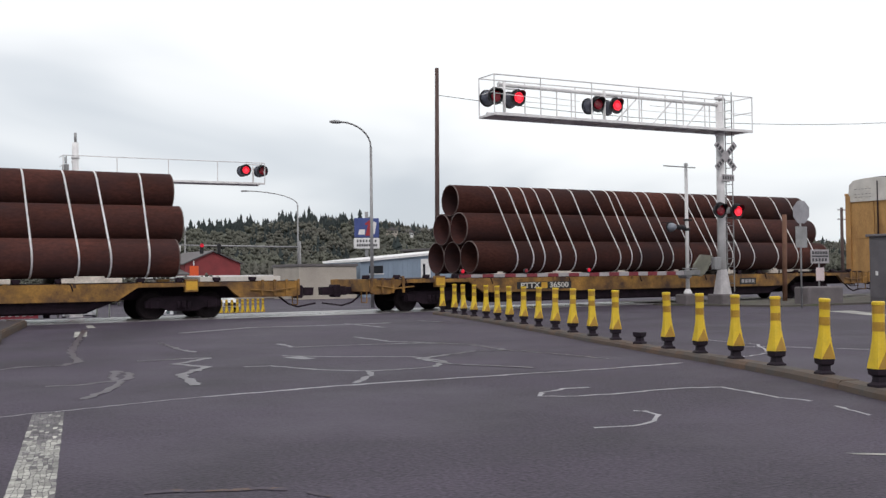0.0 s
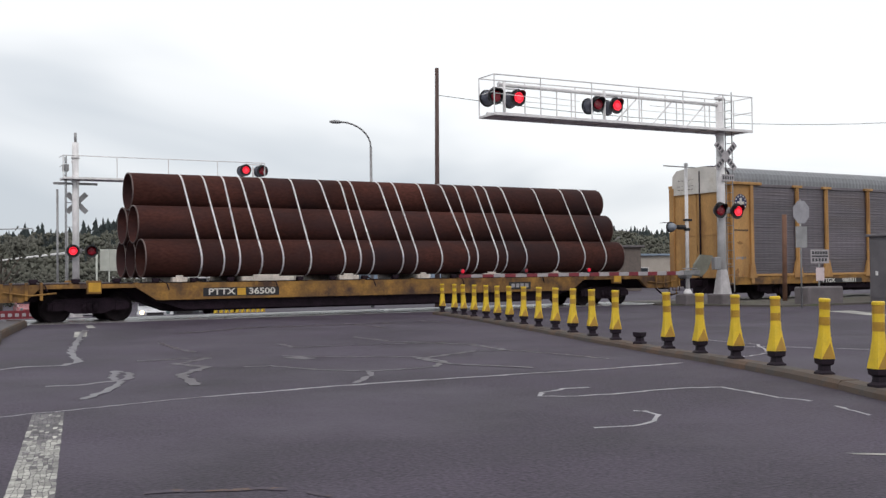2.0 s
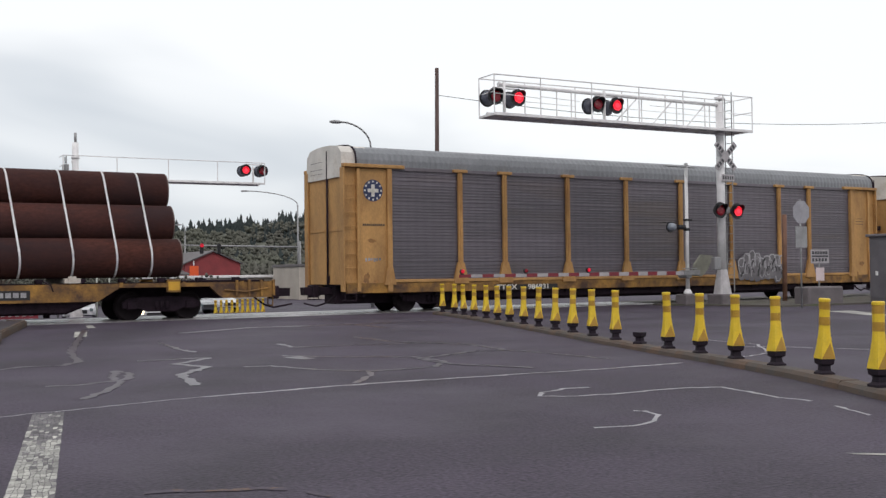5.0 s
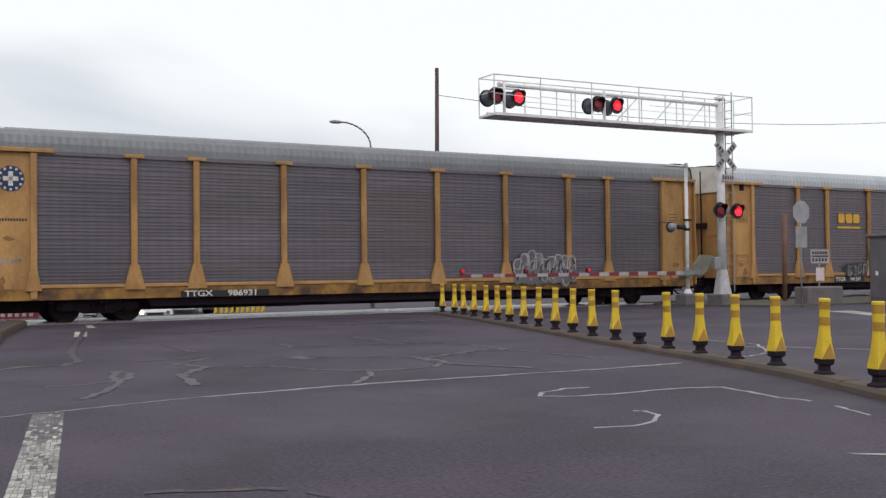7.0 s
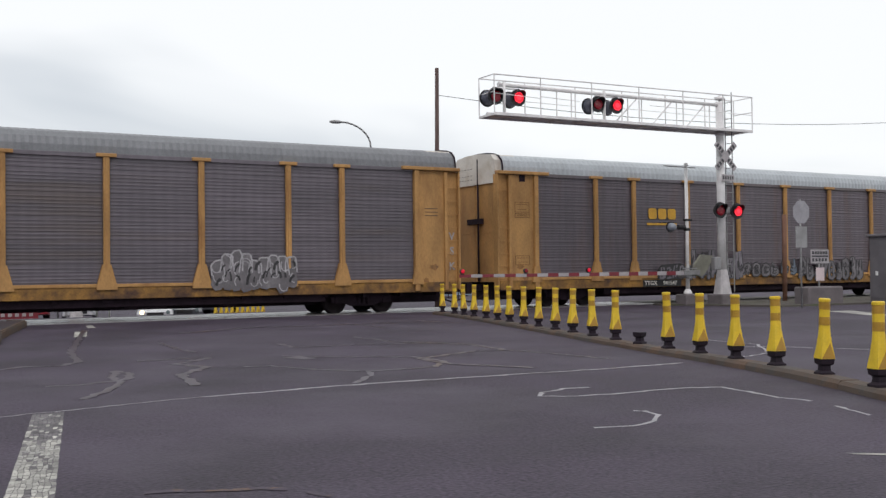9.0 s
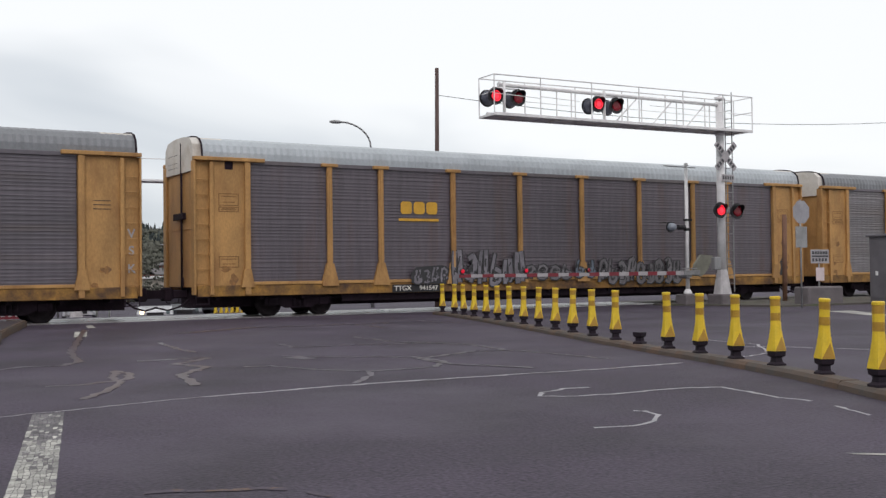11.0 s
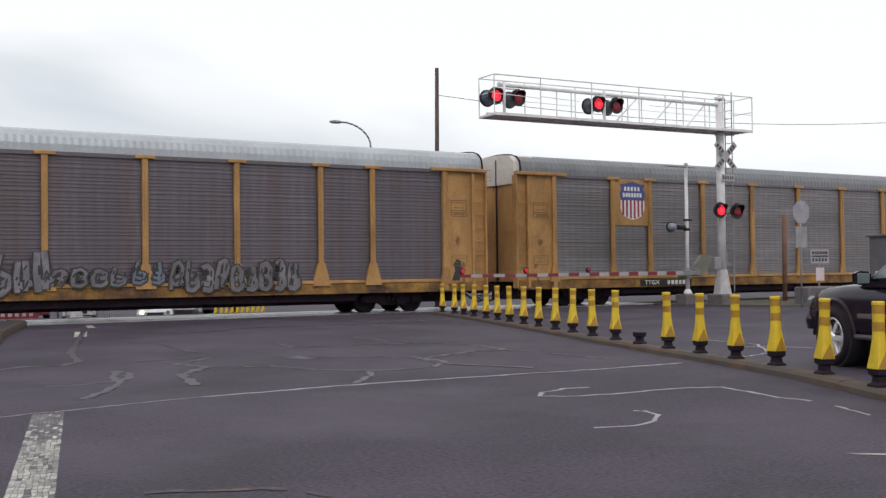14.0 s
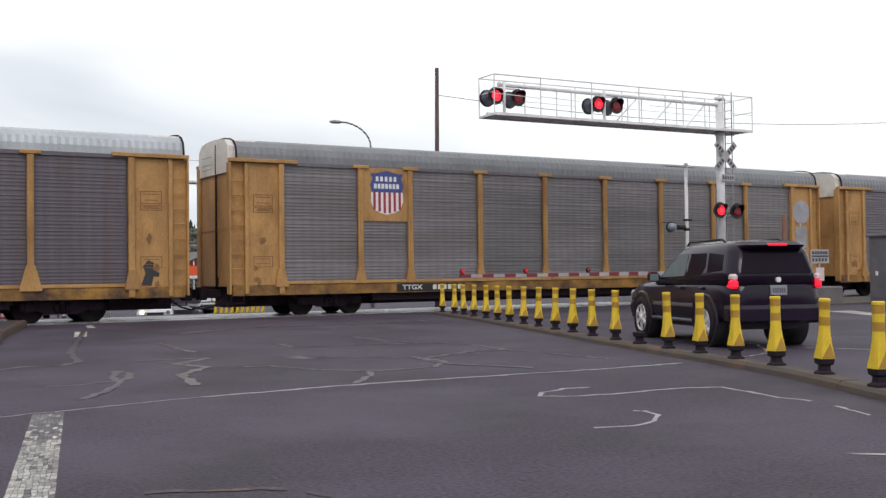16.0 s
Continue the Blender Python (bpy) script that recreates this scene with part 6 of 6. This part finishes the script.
sign = thing("pylon_sign", "tall blue and white pylon sign with a red device", "sign", pose(52.5, 115.0, LOW))
part("pole", rod(B(), (0.1, 0.25, 0), (0.1, 0.25, 9.6), 0.2, 12), ALU_DARK, sign)
blue_face = part("blue_panel", box(B(), -1.55, 1.55, -0.15, 0.2, 6.55, 8.85, 0.04), SIGN_BLUE, sign)
bm = B()
prism(bm, [(-0.25, 6.75), (0.3, 6.75), (0.75, 8.6), (0.25, 8.6), (-0.3, 8.2), (-0.25, 8.0), (0.1, 8.1)], -0.19, -0.16)
part("red_device", bm, SIGN_RED, blue_face, "red slanted device")
bm = B()
prism(bm, [(-1.2, 6.9), (-0.35, 6.9), (-0.3, 7.5), (-1.0, 7.5)], -0.18, -0.155)
prism(bm, [(0.4, 6.9), (0.95, 7.0), (1.2, 8.3), (0.85, 8.5)], -0.18, -0.155)
part("white_device", bm, SIGN_WHITE, blue_face)
white_face = part("white_panel", box(B(), -1.6, 1.6, -0.15, 0.2, 5.25, 6.5, 0.03), SIGN_WHITE, sign)
bm = B()
for r, n in enumerate((7, 9)):
    for k in range(n):
        box(bm, -1.35 + k * 2.7 / n, -1.35 + k * 2.7 / n + 0.2, -0.17, -0.15, 6.0 - r * 0.5, 6.3 - r * 0.5)
part("word_bars", bm, SIGN_BLACK, white_face)

# ---- posts and vehicles on the far side of the crossing ----
for i in range(10):
    copy_thing(proto, pose(15.0 + i * 0.34, 50.4 + i * 0.22, LOW + 0.24, 0, 0, 10))
slab("traffic_island", [(14.6, 50.0), (18.6, 52.1), (18.9, 53.6), (15.6, 52.0)], LOW - 0.1, LOW + 0.24, CONCRETE, "low concrete traffic island beyond the crossing", "island")


def parked_car(x, y, turn, paint, label, lights=False, roof=0.9):
    """A saloon seen from its front quarter; local +x is its front."""
    car = thing("parked_car", label, "car", pose(x, y, LOW + 0.02, 0, 0, turn), "cars waiting beyond the crossing")
    bm = B()
    w = 0.86
    loft(bm, [[(px, sy * ww, pz) for sy, ww, pz in ((-1, k * w, lo), (-1, w * k, mid), (-1, 0.9 * k * w, hi), (1, 0.9 * k * w, hi), (1, k * w, mid), (1, k * w, lo))] for px, k, lo, mid, hi in ((-2.2, 0.85, 0.4, 0.6, 0.85), (-2.0, 1, 0.3, 0.6, 0.92), (-0.8, 1, 0.25, 0.6, 0.92), (0.9, 1, 0.25, 0.6, 0.9), (1.9, 0.97, 0.28, 0.55, 0.75), (2.25, 0.8, 0.35, 0.5, 0.62))])
    part("body", bm, paint, car)
    bm = B()
    loft(bm, [[(px, py, z) for px, py in ((a, -ww), (b, -ww), (b, ww), (a, ww))] for z, a, b, ww in ((0.88, -1.75, 1.05, 0.76), (1.2, -1.35, 0.5, 0.68), (0.5 + roof, -1.1, 0.2, 0.6))])
    part("cabin", bm, TINT, car, "dark glazed cabin")
    part("roof", box(B(), -1.1, 0.2, -0.58, 0.58, 0.5 + roof, 0.53 + roof, 0.01), paint, car)
    for px in (-1.35, 1.4):
        for sy in (-1, 1):
            part("wheel", spin(B(), [(0.2, sy * 0.86), (0.31, sy * 0.85), (0.31, sy * 0.68), (0.2, sy * 0.66)], 16, "Y", (px, 0, 0.31)), RUBBER, car)
    for sy in (-1, 1):
        lit = lights and sy < 0
        part("headlight", spin(B(), [(0.1, 2.2), (0.085, 2.26)], 12, "X", (0, sy * 0.58, 0.6)), WHITE_GLOW if lit else CLEAR, car, "lit headlight" if lit else "")
    part("grille", box(B(), 2.2, 2.27, -0.38, 0.38, 0.42, 0.6), BLACK, car)
    return car


parked_car(12.5, 52.1, -103, CAR_WHITE, "silver car with one lit headlight waiting beyond the crossing", True)
parked_car(14.6, 54.5, -105, CAR_GREY, "dark car waiting beyond the crossing")
parked_car(10.2, 59.0, -100, CAR_WHITE, "white car standing beyond the crossing")
parked_car(8.2, 62.0, -95, surface("red_car_paint", (0.25, 0.02, 0.03), 0.3, var=0.08, bump=0, coat=0.5), "red car standing beyond the crossing")
parked_car(16.5, 62.5, -60, CAR_GREY, "dark car standing beyond the crossing")
parked_car(19.5, 66.0, -80, CAR_WHITE, "white car standing beyond the crossing")
banner = part("banner", box(B(), -1.6, 1.3, 0, 0.04, 0, 0.62, 0.01), GATE_RED, at=pose(5.6, 50.0, -0.75))
tagged(banner, "low red banner with white lettering beyond the tracks", "banner")
bm = B()
for r in range(2):
    for k in range(9):
        box(bm, -1.4 + k * 0.29, -1.24 + k * 0.29, -0.02, 0.0, 0.12 + r * 0.24, 0.26 + r * 0.24)
part("word_bars", bm, GATE_WHITE, banner)
for sx in (-1.5, 1.2):
    part("stake", rod(B(), (sx, 0.06, -0.3), (sx, 0.06, 0.65), 0.025, 6), ALU_DARK, banner)


# ---- wooded hill ----
def ridge(x):
    xs = (-900, -200, 85, 108, 134, 162, 203, 216, 247, 279, 321, 346, 381, 423, 462, 502, 620, 872, 931, 1500)
    zs = (30, 31, 31.6, 34.6, 33.2, 39, 38, 34.6, 42.7, 46, 49, 45, 39.7, 35.3, 40.5, 42, 38, 28, 22, 16)
    return float(np.interp(x, xs, zs)) - 4.0


def hill():
    bm = B()
    xs = list(np.arange(-900, 1501, 30))
    ks = ((430, -0.02), (520, 0.12), (600, 0.38), (700, 0.8), (800, 1.0), (950, 0.85))
    grid = [[bm.verts.new((x, y + 12 * noise.noise((x * 0.01, y * 0.01, 0)), LOW - 0.5 + ridge(x) * k + 1.5 * noise.noise((x * 0.02, y * 0.02, 3)))) for x in xs] for y, k in ks]
    for a, b in zip(grid[:-1], grid[1:]):
        for i in range(len(xs) - 1):
            bm.faces.new((a[i], a[i + 1], b[i + 1], b[i])).smooth = True
    tagged(part("hill", bm, HILL), "low wooded hill behind the town", "hill", kind="structure")
    return ks


def slope(x, y):
    return LOW - 0.5 + ridge(x) * float(np.interp(y, (430, 520, 600, 700, 800, 950), (-0.02, 0.12, 0.38, 0.8, 1.0, 0.85)))


hill()
rng = random.Random(77)


def conifers():
    verts, faces = [], []
    def tree(x, y, z, h, r):
        for lo, hi, k in ((0.0, 0.42, 1.0), (0.18, 0.6, 0.85), (0.36, 0.74, 0.66), (0.55, 0.88, 0.46), (0.74, 1.0, 0.28)):
            n0 = len(verts)
            n = 6
            for i in range(n):
                t = math.tau * i / n + rng.uniform(-0.4, 0.4)
                q = r * k * rng.uniform(0.5, 1.35)
                verts.append((x + q * math.cos(t), y + q * math.sin(t), z + h * (lo + rng.uniform(-0.06, 0.08))))
            verts.append((x + rng.uniform(-0.2, 0.2), y, z + h * hi))
            faces.extend((n0 + i, n0 + (i + 1) % n, n0 + n) for i in range(n))
    for _ in range(7000):
        x = rng.uniform(-60, 800)
        y = rng.uniform(650, 860) if rng.random() < 0.7 else rng.uniform(560, 700)
        if noise.noise((x * 0.018, y * 0.012, 8)) < -0.12 and y < 760:
            continue
        h = rng.choice((3.5, 4, 5, 5, 6, 6, 7, 8, 10)) * rng.uniform(0.8, 1.25) * (1.0 + 0.9 * noise.noise((x * 0.035, y * 0.004, 1)))
        tree(x, y, slope(x, y) - 0.8 - 0.22 * h, h * 1.15, h * rng.uniform(0.24, 0.44))
    me = bpy.data.meshes.new("conifer_wood")
    me.from_pydata(verts, [], faces)
    me.materials.append(FOREST)
    tagged(part("conifer_wood", me, FOREST), "dark conifer trees along the hill", "trees", kind="stuff")


def broadleaves():
    verts, faces = [], []
    for _ in range(5200):
        x = rng.uniform(-60, 800)
        y = rng.uniform(440, 740)
        z, r = slope(x, y), rng.uniform(1.6, 3.8)
        for _ in range(10):
            cx, cy, cz = x + rng.uniform(-r, r) * 0.8, y + rng.uniform(-r, r) * 0.8, z + rng.uniform(0.6, 1.5) * r
            q = r * rng.uniform(0.25, 0.5)
            n0 = len(verts)
            for d in ((1, 0, 0), (-1, 0, 0), (0, 1, 0), (0, -1, 0), (0, 0, 1.1), (0, 0, -1)):
                verts.append((cx + q * d[0] * rng.uniform(0.7, 1.3), cy + q * d[1] * rng.uniform(0.7, 1.3), cz + q * d[2] * rng.uniform(0.7, 1.3)))
            faces.extend((n0 + a, n0 + b, n0 + c) for a, b, c in ((0, 2, 4), (2, 1, 4), (1, 3, 4), (3, 0, 4), (2, 0, 5), (1, 2, 5), (3, 1, 5), (0, 3, 5)))
    me = bpy.data.meshes.new("spring_woods")
    me.from_pydata(verts, [], faces)
    me.polygons.foreach_set("use_smooth", [True] * len(faces))
    me.materials.append(WOODS)
    tagged(part("spring_woods", me, WOODS), "pale green and brown spring woods on the slope", "trees", kind="stuff")


conifers()
broadleaves()
for i in range(24):
    x, y = rng.uniform(310, 520), rng.uniform(640, 780)
    z = slope(x, y)
    hs = thing("hillside_house", "small pale house among trees on the hill", "house", pose(x, y, z, 0, 0, rng.uniform(-25, 25)), "hillside houses")
    w, h = rng.uniform(2.4, 4.4), rng.uniform(2.4, 3.6)
    part("wall", box(B(), -w, w, -4, 4, -3, h), SIGN_WHITE if i % 3 else BEIGE_WALL, hs)
    part("roof", prism(B(), [(-w - 0.6, h), (w + 0.6, h), (0, h + 2.4)], -4.6, 4.6), ROOF_DARK, hs)
    for wx in (-0.5, 0.1, 0.6):
        part("window", box(B(), wx * w - 0.6, wx * w + 0.6, -4.05, -3.9, h * 0.45, h * 0.75), WINDOW, hs)


def street_tree(x, y, h, spread, seed, label, material=LEAF):
    r = random.Random(seed)
    t = thing("street_tree", label, "tree", pose(x, y, LOW), "street trees")
    bm = B()
    rod(bm, (0, 0, 0), (0.1, 0, h * 0.35), 0.2, 8, 0.14)
    tips = []
    for k in range(9):
        a = math.tau * k / 9 + r.uniform(-0.3, 0.3)
        e = Vector((spread * 0.6 * math.cos(a), spread * 0.6 * math.sin(a), h * r.uniform(0.55, 0.9)))
        rod(bm, (0.1, 0, h * r.uniform(0.25, 0.36)), e, 0.09, 6, 0.03)
        tips.append(e)
    part("trunk", bm, BARK, t)
    bm = B()
    for k in range(420):
        c = r.choice(tips) + Vector((r.gauss(0, 0.3), r.gauss(0, 0.3), r.gauss(0, 0.22))) * spread
        q = r.uniform(0.1, 0.28)
        vs = [bm.verts.new(c + Vector((r.uniform(-q, q), r.uniform(-q, q), r.uniform(-q, q)))) for _ in range(4)]
        bm.faces.new(vs[:3])
        bm.faces.new(vs[1:])
    part("crown", bm, material, t)


street_tree(96, 92, 8.0, 3.2, 3, "small bare-twigged tree near the tracks")
street_tree(20.5, 95, 5.5, 2.5, 4, "small green tree beyond the street", WOODS)
street_tree(8.5, 80, 5.0, 2.6, 5, "small green tree beyond the street", WOODS)
street_tree(5.0, 84, 4.6, 2.4, 6, "small green tree beyond the street", WOODS)


# ---- black off-road car ----
def suv_way(t):
    """Metres along its lane."""
    ts = (0.0, 13.9, 14.3, 14.7, 15.0, 15.25, 15.5, 15.75, 16.0)
    ks = (-57.0, -4.12, -2.56, -1.06, -0.04, 0.82, 1.6, 2.34, 3.03)
    return float(np.interp(t, ts, ks))


def suv_pose(t):
    k = suv_way(t)
    return pose(12.94 + 0.2974 * k, 12.06 + 0.9548 * k, 0, 0, 0, -17.3)


def rounded(y0, y1, w, z, r=0.22, n=4):
    """A rounded plan outline at height z."""
    out = []
    for cx, cy, a0 in ((w - r, y1 - r, 0), (-w + r, y1 - r, 90), (-w + r, y0 + r, 180), (w - r, y0 + r, 270)):
        for i in range(n + 1):
            a = radians(a0 + 90 * i / n)
            out.append((cx + r * math.cos(a), cy + r * math.sin(a), z))
    return out


def suv():
    car = thing("off_road_car", "glossy black off-road car with lit red brake lamps", "car", suv_pose(0))
    rolled = []
    bm = B()
    loops = []
    for y, w, lo, hi in ((-2.42, 0.7, 0.52, 0.98), (-2.36, 0.82, 0.46, 1.08), (-2.2, 0.895, 0.45, 1.11), (-1.9, 0.93, 0.44, 1.12), (-0.6, 0.935, 0.4, 1.11), (0.9, 0.935, 0.4, 1.08), (1.25, 0.93, 0.42, 1.07), (1.8, 0.91, 0.44, 1.03), (2.15, 0.86, 0.46, 0.97), (2.27, 0.76, 0.48, 0.86), (2.33, 0.6, 0.52, 0.74)):
        mid = lo + (hi - lo) * 0.55
        top = w * (0.96 if hi > 1.0 else 0.9)
        loops.append([(-w * 0.94, y, lo), (-w, y, lo + 0.12), (-w * 1.005, y, mid), (-w * 0.985, y, hi - 0.1), (-top + 0.03, y, hi - 0.015), (-top * 0.8, y, hi + 0.02), (top * 0.8, y, hi + 0.02), (top - 0.03, y, hi - 0.015), (w * 0.985, y, hi - 0.1), (w * 1.005, y, mid), (w, y, lo + 0.12), (w * 0.94, y, lo)])
    loft(bm, loops)
    for f in bm.faces:
        f.smooth = True
    part("body", bm, CAR_BLACK, car, "glossy black painted body")
    bm = B()
    loft(bm, [rounded(-2.4, 1.0, 0.92, 1.06, 0.26), rounded(-2.35, 0.66, 0.87, 1.26, 0.26), rounded(-2.25, 0.08, 0.785, 1.6, 0.25), rounded(-2.16, -0.1, 0.735, 1.69, 0.25), rounded(-2.05, -0.28, 0.67, 1.745, 0.25), rounded(-1.8, -0.55, 0.5, 1.785, 0.25)])
    for f in bm.faces:
        f.smooth = True
    part("cabin_shell", bm, CAR_BLACK, car)

    def side_x(z):
        return 0.926 - 0.25 * (z - 1.06)

    for s in (-1, 1):
        for name, m, pts in (("front_side_window", CLEAR, ((0.56, 1.17), (-0.5, 1.2), (-0.54, 1.59), (-0.18, 1.59), (0.12, 1.44))),
                             ("rear_side_window", TINT, ((-0.6, 1.2), (-1.18, 1.22), (-1.32, 1.34), (-1.28, 1.59), (-0.64, 1.59))),
                             ("quarter_window", TINT, ((-1.42, 1.25), (-2.0, 1.29), (-1.94, 1.55), (-1.38, 1.59)))):
            bm = B()
            a = [bm.verts.new((s * side_x(z), y, z)) for y, z in pts]
            b = [bm.verts.new((s * (side_x(z) - 0.03), y, z)) for y, z in pts]
            bm.faces.new(a)
            bm.faces.new(b[::-1])
            for i in range(len(a)):
                j = (i + 1) % len(a)
                bm.faces.new((a[j], a[i], b[i], b[j]))
            part(name, bm, m, car, "opaque front window painted pale for light showing through" if m is CLEAR else "dark tinted window")
        part("side_moulding", box(B(), min(s * 0.935, s * 0.95), max(s * 0.935, s * 0.95), -0.95, 0.85, 0.66, 0.72, 0.005), TRIM, car, "grey side moulding")
        bm = B()
        rod(bm, (s * 0.93, -0.95, 0.42), (s * 0.93, 0.9, 0.42), 0.035, 8)
        part("side_step", bm, TRIM, car, "grey tubular side step")
        for y in (-0.4, -1.3):
            part("door_handle", box(B(), min(s * 0.92, s * 0.97), max(s * 0.92, s * 0.97), y - 0.12, y + 0.06, 0.97, 1.01, 0.01), CAR_BLACK, car)
        bm = B()
        loft(bm, [[(s * (0.9 + u), y + 0.6, 1.17 + z) for y, z in ((-0.05 * k, -0.08 * k), (0.05 * k, -0.07 * k), (0.05 * k, 0.09 * k), (-0.05 * k, 0.1 * k))] for u, k in ((0.0, 0.4), (0.06, 0.9), (0.2, 1.0), (0.26, 0.7))])
        mirror = part("wing_mirror", bm, CAR_BLACK, car)
        part("mirror_glass", box(B(), min(s * 0.95, s * 1.14), max(s * 0.95, s * 1.14), 0.542, 0.55, 1.11, 1.24, 0.004), CLEAR, mirror)
        bm = B()
        path_rod(bm, [(s * 0.58, -0.05, 1.74), (s * 0.59, -0.2, 1.81), (s * 0.59, -1.5, 1.815), (s * 0.58, -1.65, 1.75)], 0.02, 8)
        part("roof_rail", bm, BLACK, car, "black roof rail")
        bm = B()
        box(bm, min(s * 0.755, s * 0.885), max(s * 0.755, s * 0.885), -2.41, -2.17, 0.99, 1.13, 0.03)
        tail = part("tail_lamp", bm, TAIL, car, "lit red tail lamp")
        part("reversing_lens", box(B(), min(s * 0.765, s * 0.87), max(s * 0.765, s * 0.87), -2.4, -2.2, 1.12, 1.23, 0.03), TAIL_LENS, tail, "pale upper lens")
        part("headlight", box(B(), min(s * 0.55, s * 0.86), max(s * 0.55, s * 0.86), 2.0, 2.26, 0.74, 0.92, 0.05), CLEAR, car)
        for yw in (-1.395, 1.395):
            y = yw / 0.98
            bm = B()
            n, prev = 14, None
            for i in range(n + 1):
                t = math.pi * i / n
                q = [bm.verts.new((s * x, y + r * math.cos(t), 0.39 + r * math.sin(t))) for x, r in ((0.9, 0.44), (0.955, 0.44), (0.96, 0.5), (0.93, 0.53), (0.9, 0.52))]
                if prev:
                    for k in range(4):
                        bm.faces.new((prev[k], prev[k + 1], q[k + 1], q[k]))
                prev = q
            part("wheel_arch", bm, CAR_BLACK, car)
            # solid black drum through the uncut body: shade of the hollow behind the wheel
            part("wheel_well", spin(B(), [(0.45, s * 0.5), (0.45, s * 0.946)], 18, "X", (0, y, 0.42)), BLACK, car)
            bm = B()
            o = s * 0.725
            spin(bm, [(0.25, o + s * 0.13), (0.3, o + s * 0.165), (0.355, o + s * 0.16), (0.385, o + s * 0.12), (0.39, o), (0.385, o - s * 0.1), (0.34, o - s * 0.12), (0.25, o - s * 0.1)], 28, "X")
            wheel = part("wheel", bm, RUBBER, car, "black tyre on a six-spoke alloy rim", at=pose(0, yw, 0.39))
            bm = B()
            spin(bm, [(0.265, o + s * 0.13), (0.255, o + s * 0.155), (0.225, o + s * 0.12), (0.22, o + s * 0.05)], 24, "X")
            for k in range(6):
                m = pose(0, 0, 0, 60 * k, 0, 0)
                box(bm, min(o + s * 0.11, o + s * 0.155), max(o + s * 0.11, o + s * 0.155), -0.028, 0.028, 0.03, 0.245, 0.0, m)
            spin(bm, [(0.07, o + s * 0.1), (0.065, o + s * 0.165), (0.03, o + s * 0.17)], 14, "X")
            part("rim", bm, RIM, wheel, "bright six-spoke alloy rim")
            rolled.append(wheel)
            MOVES.append((wheel, [(i * 0.1, pose(0, yw, 0.39, -math.degrees((suv_way(i * 0.1) - suv_way(0)) / 0.39), 0, 0)) for i in range(161)]))
    # windscreen, rear window, bumper, plate, spoiler lamp
    bm = B()
    f = [bm.verts.new(v) for v in ((-0.74, 1.01, 1.1), (0.74, 1.01, 1.1), (0.6, 0.07, 1.61), (-0.6, 0.07, 1.61))]
    k = [bm.verts.new(v.co + Vector((0, -0.06, -0.04))) for v in f]
    bm.faces.new(f)
    bm.faces.new(k[::-1])
    for i in range(4):
        j = (i + 1) % 4
        bm.faces.new((f[j], f[i], k[i], k[j]))
    part("windscreen", bm, CLEAR, car)
    bm = B()
    f = [bm.verts.new(v) for v in ((-0.69, -2.378, 1.24), (0.69, -2.378, 1.24), (0.58, -2.272, 1.57), (-0.58, -2.272, 1.57))]
    k = [bm.verts.new(v.co + Vector((0, 0.08, 0))) for v in f]
    bm.faces.new(f[::-1])
    bm.faces.new(k)
    for i in range(4):
        j = (i + 1) % 4
        bm.faces.new((f[i], f[j], k[j], k[i]))
    part("rear_window", bm, TINT, car, "dark tinted rear window")
    bm = B()
    loft(bm, [rounded(-2.46, -1.95, 0.88, 0.42, 0.18), rounded(-2.52, -1.95, 0.92, 0.47, 0.2), rounded(-2.52, -1.95, 0.92, 0.66, 0.2), rounded(-2.46, -1.95, 0.9, 0.72, 0.18)])
    part("rear_bumper", bm, CAR_BLACK, car)
    bm = B()
    loft(bm, [rounded(1.9, 2.38, 0.86, 0.46, 0.22), rounded(1.9, 2.4, 0.88, 0.6, 0.22), rounded(1.9, 2.34, 0.84, 0.72, 0.22)])
    part("front_bumper", bm, CAR_BLACK, car)
    bm = B()
    loft(bm, [rounded(-2.34, -1.9, 0.6, 1.64, 0.16), rounded(-2.42, -1.9, 0.62, 1.7, 0.18), rounded(-2.3, -1.8, 0.58, 1.765, 0.2)])
    spoiler = part("spoiler", bm, CAR_BLACK, car)
    part("brake_lamp", box(B(), -0.19, 0.19, -2.43, -2.36, 1.685, 1.725, 0.006), TAIL, spoiler, "lit high brake lamp")
    plate_ob = part("number_plate", box(B(), -0.16, 0.16, -2.45, -2.4, 0.88, 1.04, 0.006), surface("grey_plate", (0.27, 0.28, 0.32), 0.5, var=0.1), car, "grey number plate")
    bm = B()
    for i in range(6):
        box(bm, -0.13 + i * 0.044, -0.1 + i * 0.044, -2.454, -2.45, 0.92, 1.0)
    part("plate_bars", bm, TRIM, plate_ob)
    part("badge", spin(B(), [(0.045, -2.445), (0.04, -2.38)], 14, "Y", (0, 0, 1.13)), ALU, car, "round chrome badge")
    part("underbody", box(B(), -0.72, 0.72, -1.9, 2.1, 0.3, 0.5), BLACK, car)
    # slim the shell to its true width and length; the wheels stay round
    for ob in car.children_recursive:
        if ob not in rolled and ob.parent not in rolled:
            ob.data.transform(Matrix.Diagonal((0.9, 0.98, 1.0, 1.0)))
    times = [0.0, 3.0, 6.0, 9.0, 12.0, 13.0, 13.5] + [13.9 + 0.2 * i for i in range(10)] + [16.0]
    MOVES.append((car, [(t, suv_pose(t)) for t in times]))


suv()

# rows of illegible characters stay joined
for ob in scene.objects:
    if ob.name.split(".")[0] in ("stencil_bars", "word_bars", "number_bars", "plate_bars", "emblem_bars", "sprayed_lettering", "sprayed_outline"):
        tagged(ob, kind="stuff")


# ---- motion ----
def motions():
    for ob, rows in MOVES:
        walk(ob, rows)


motions()
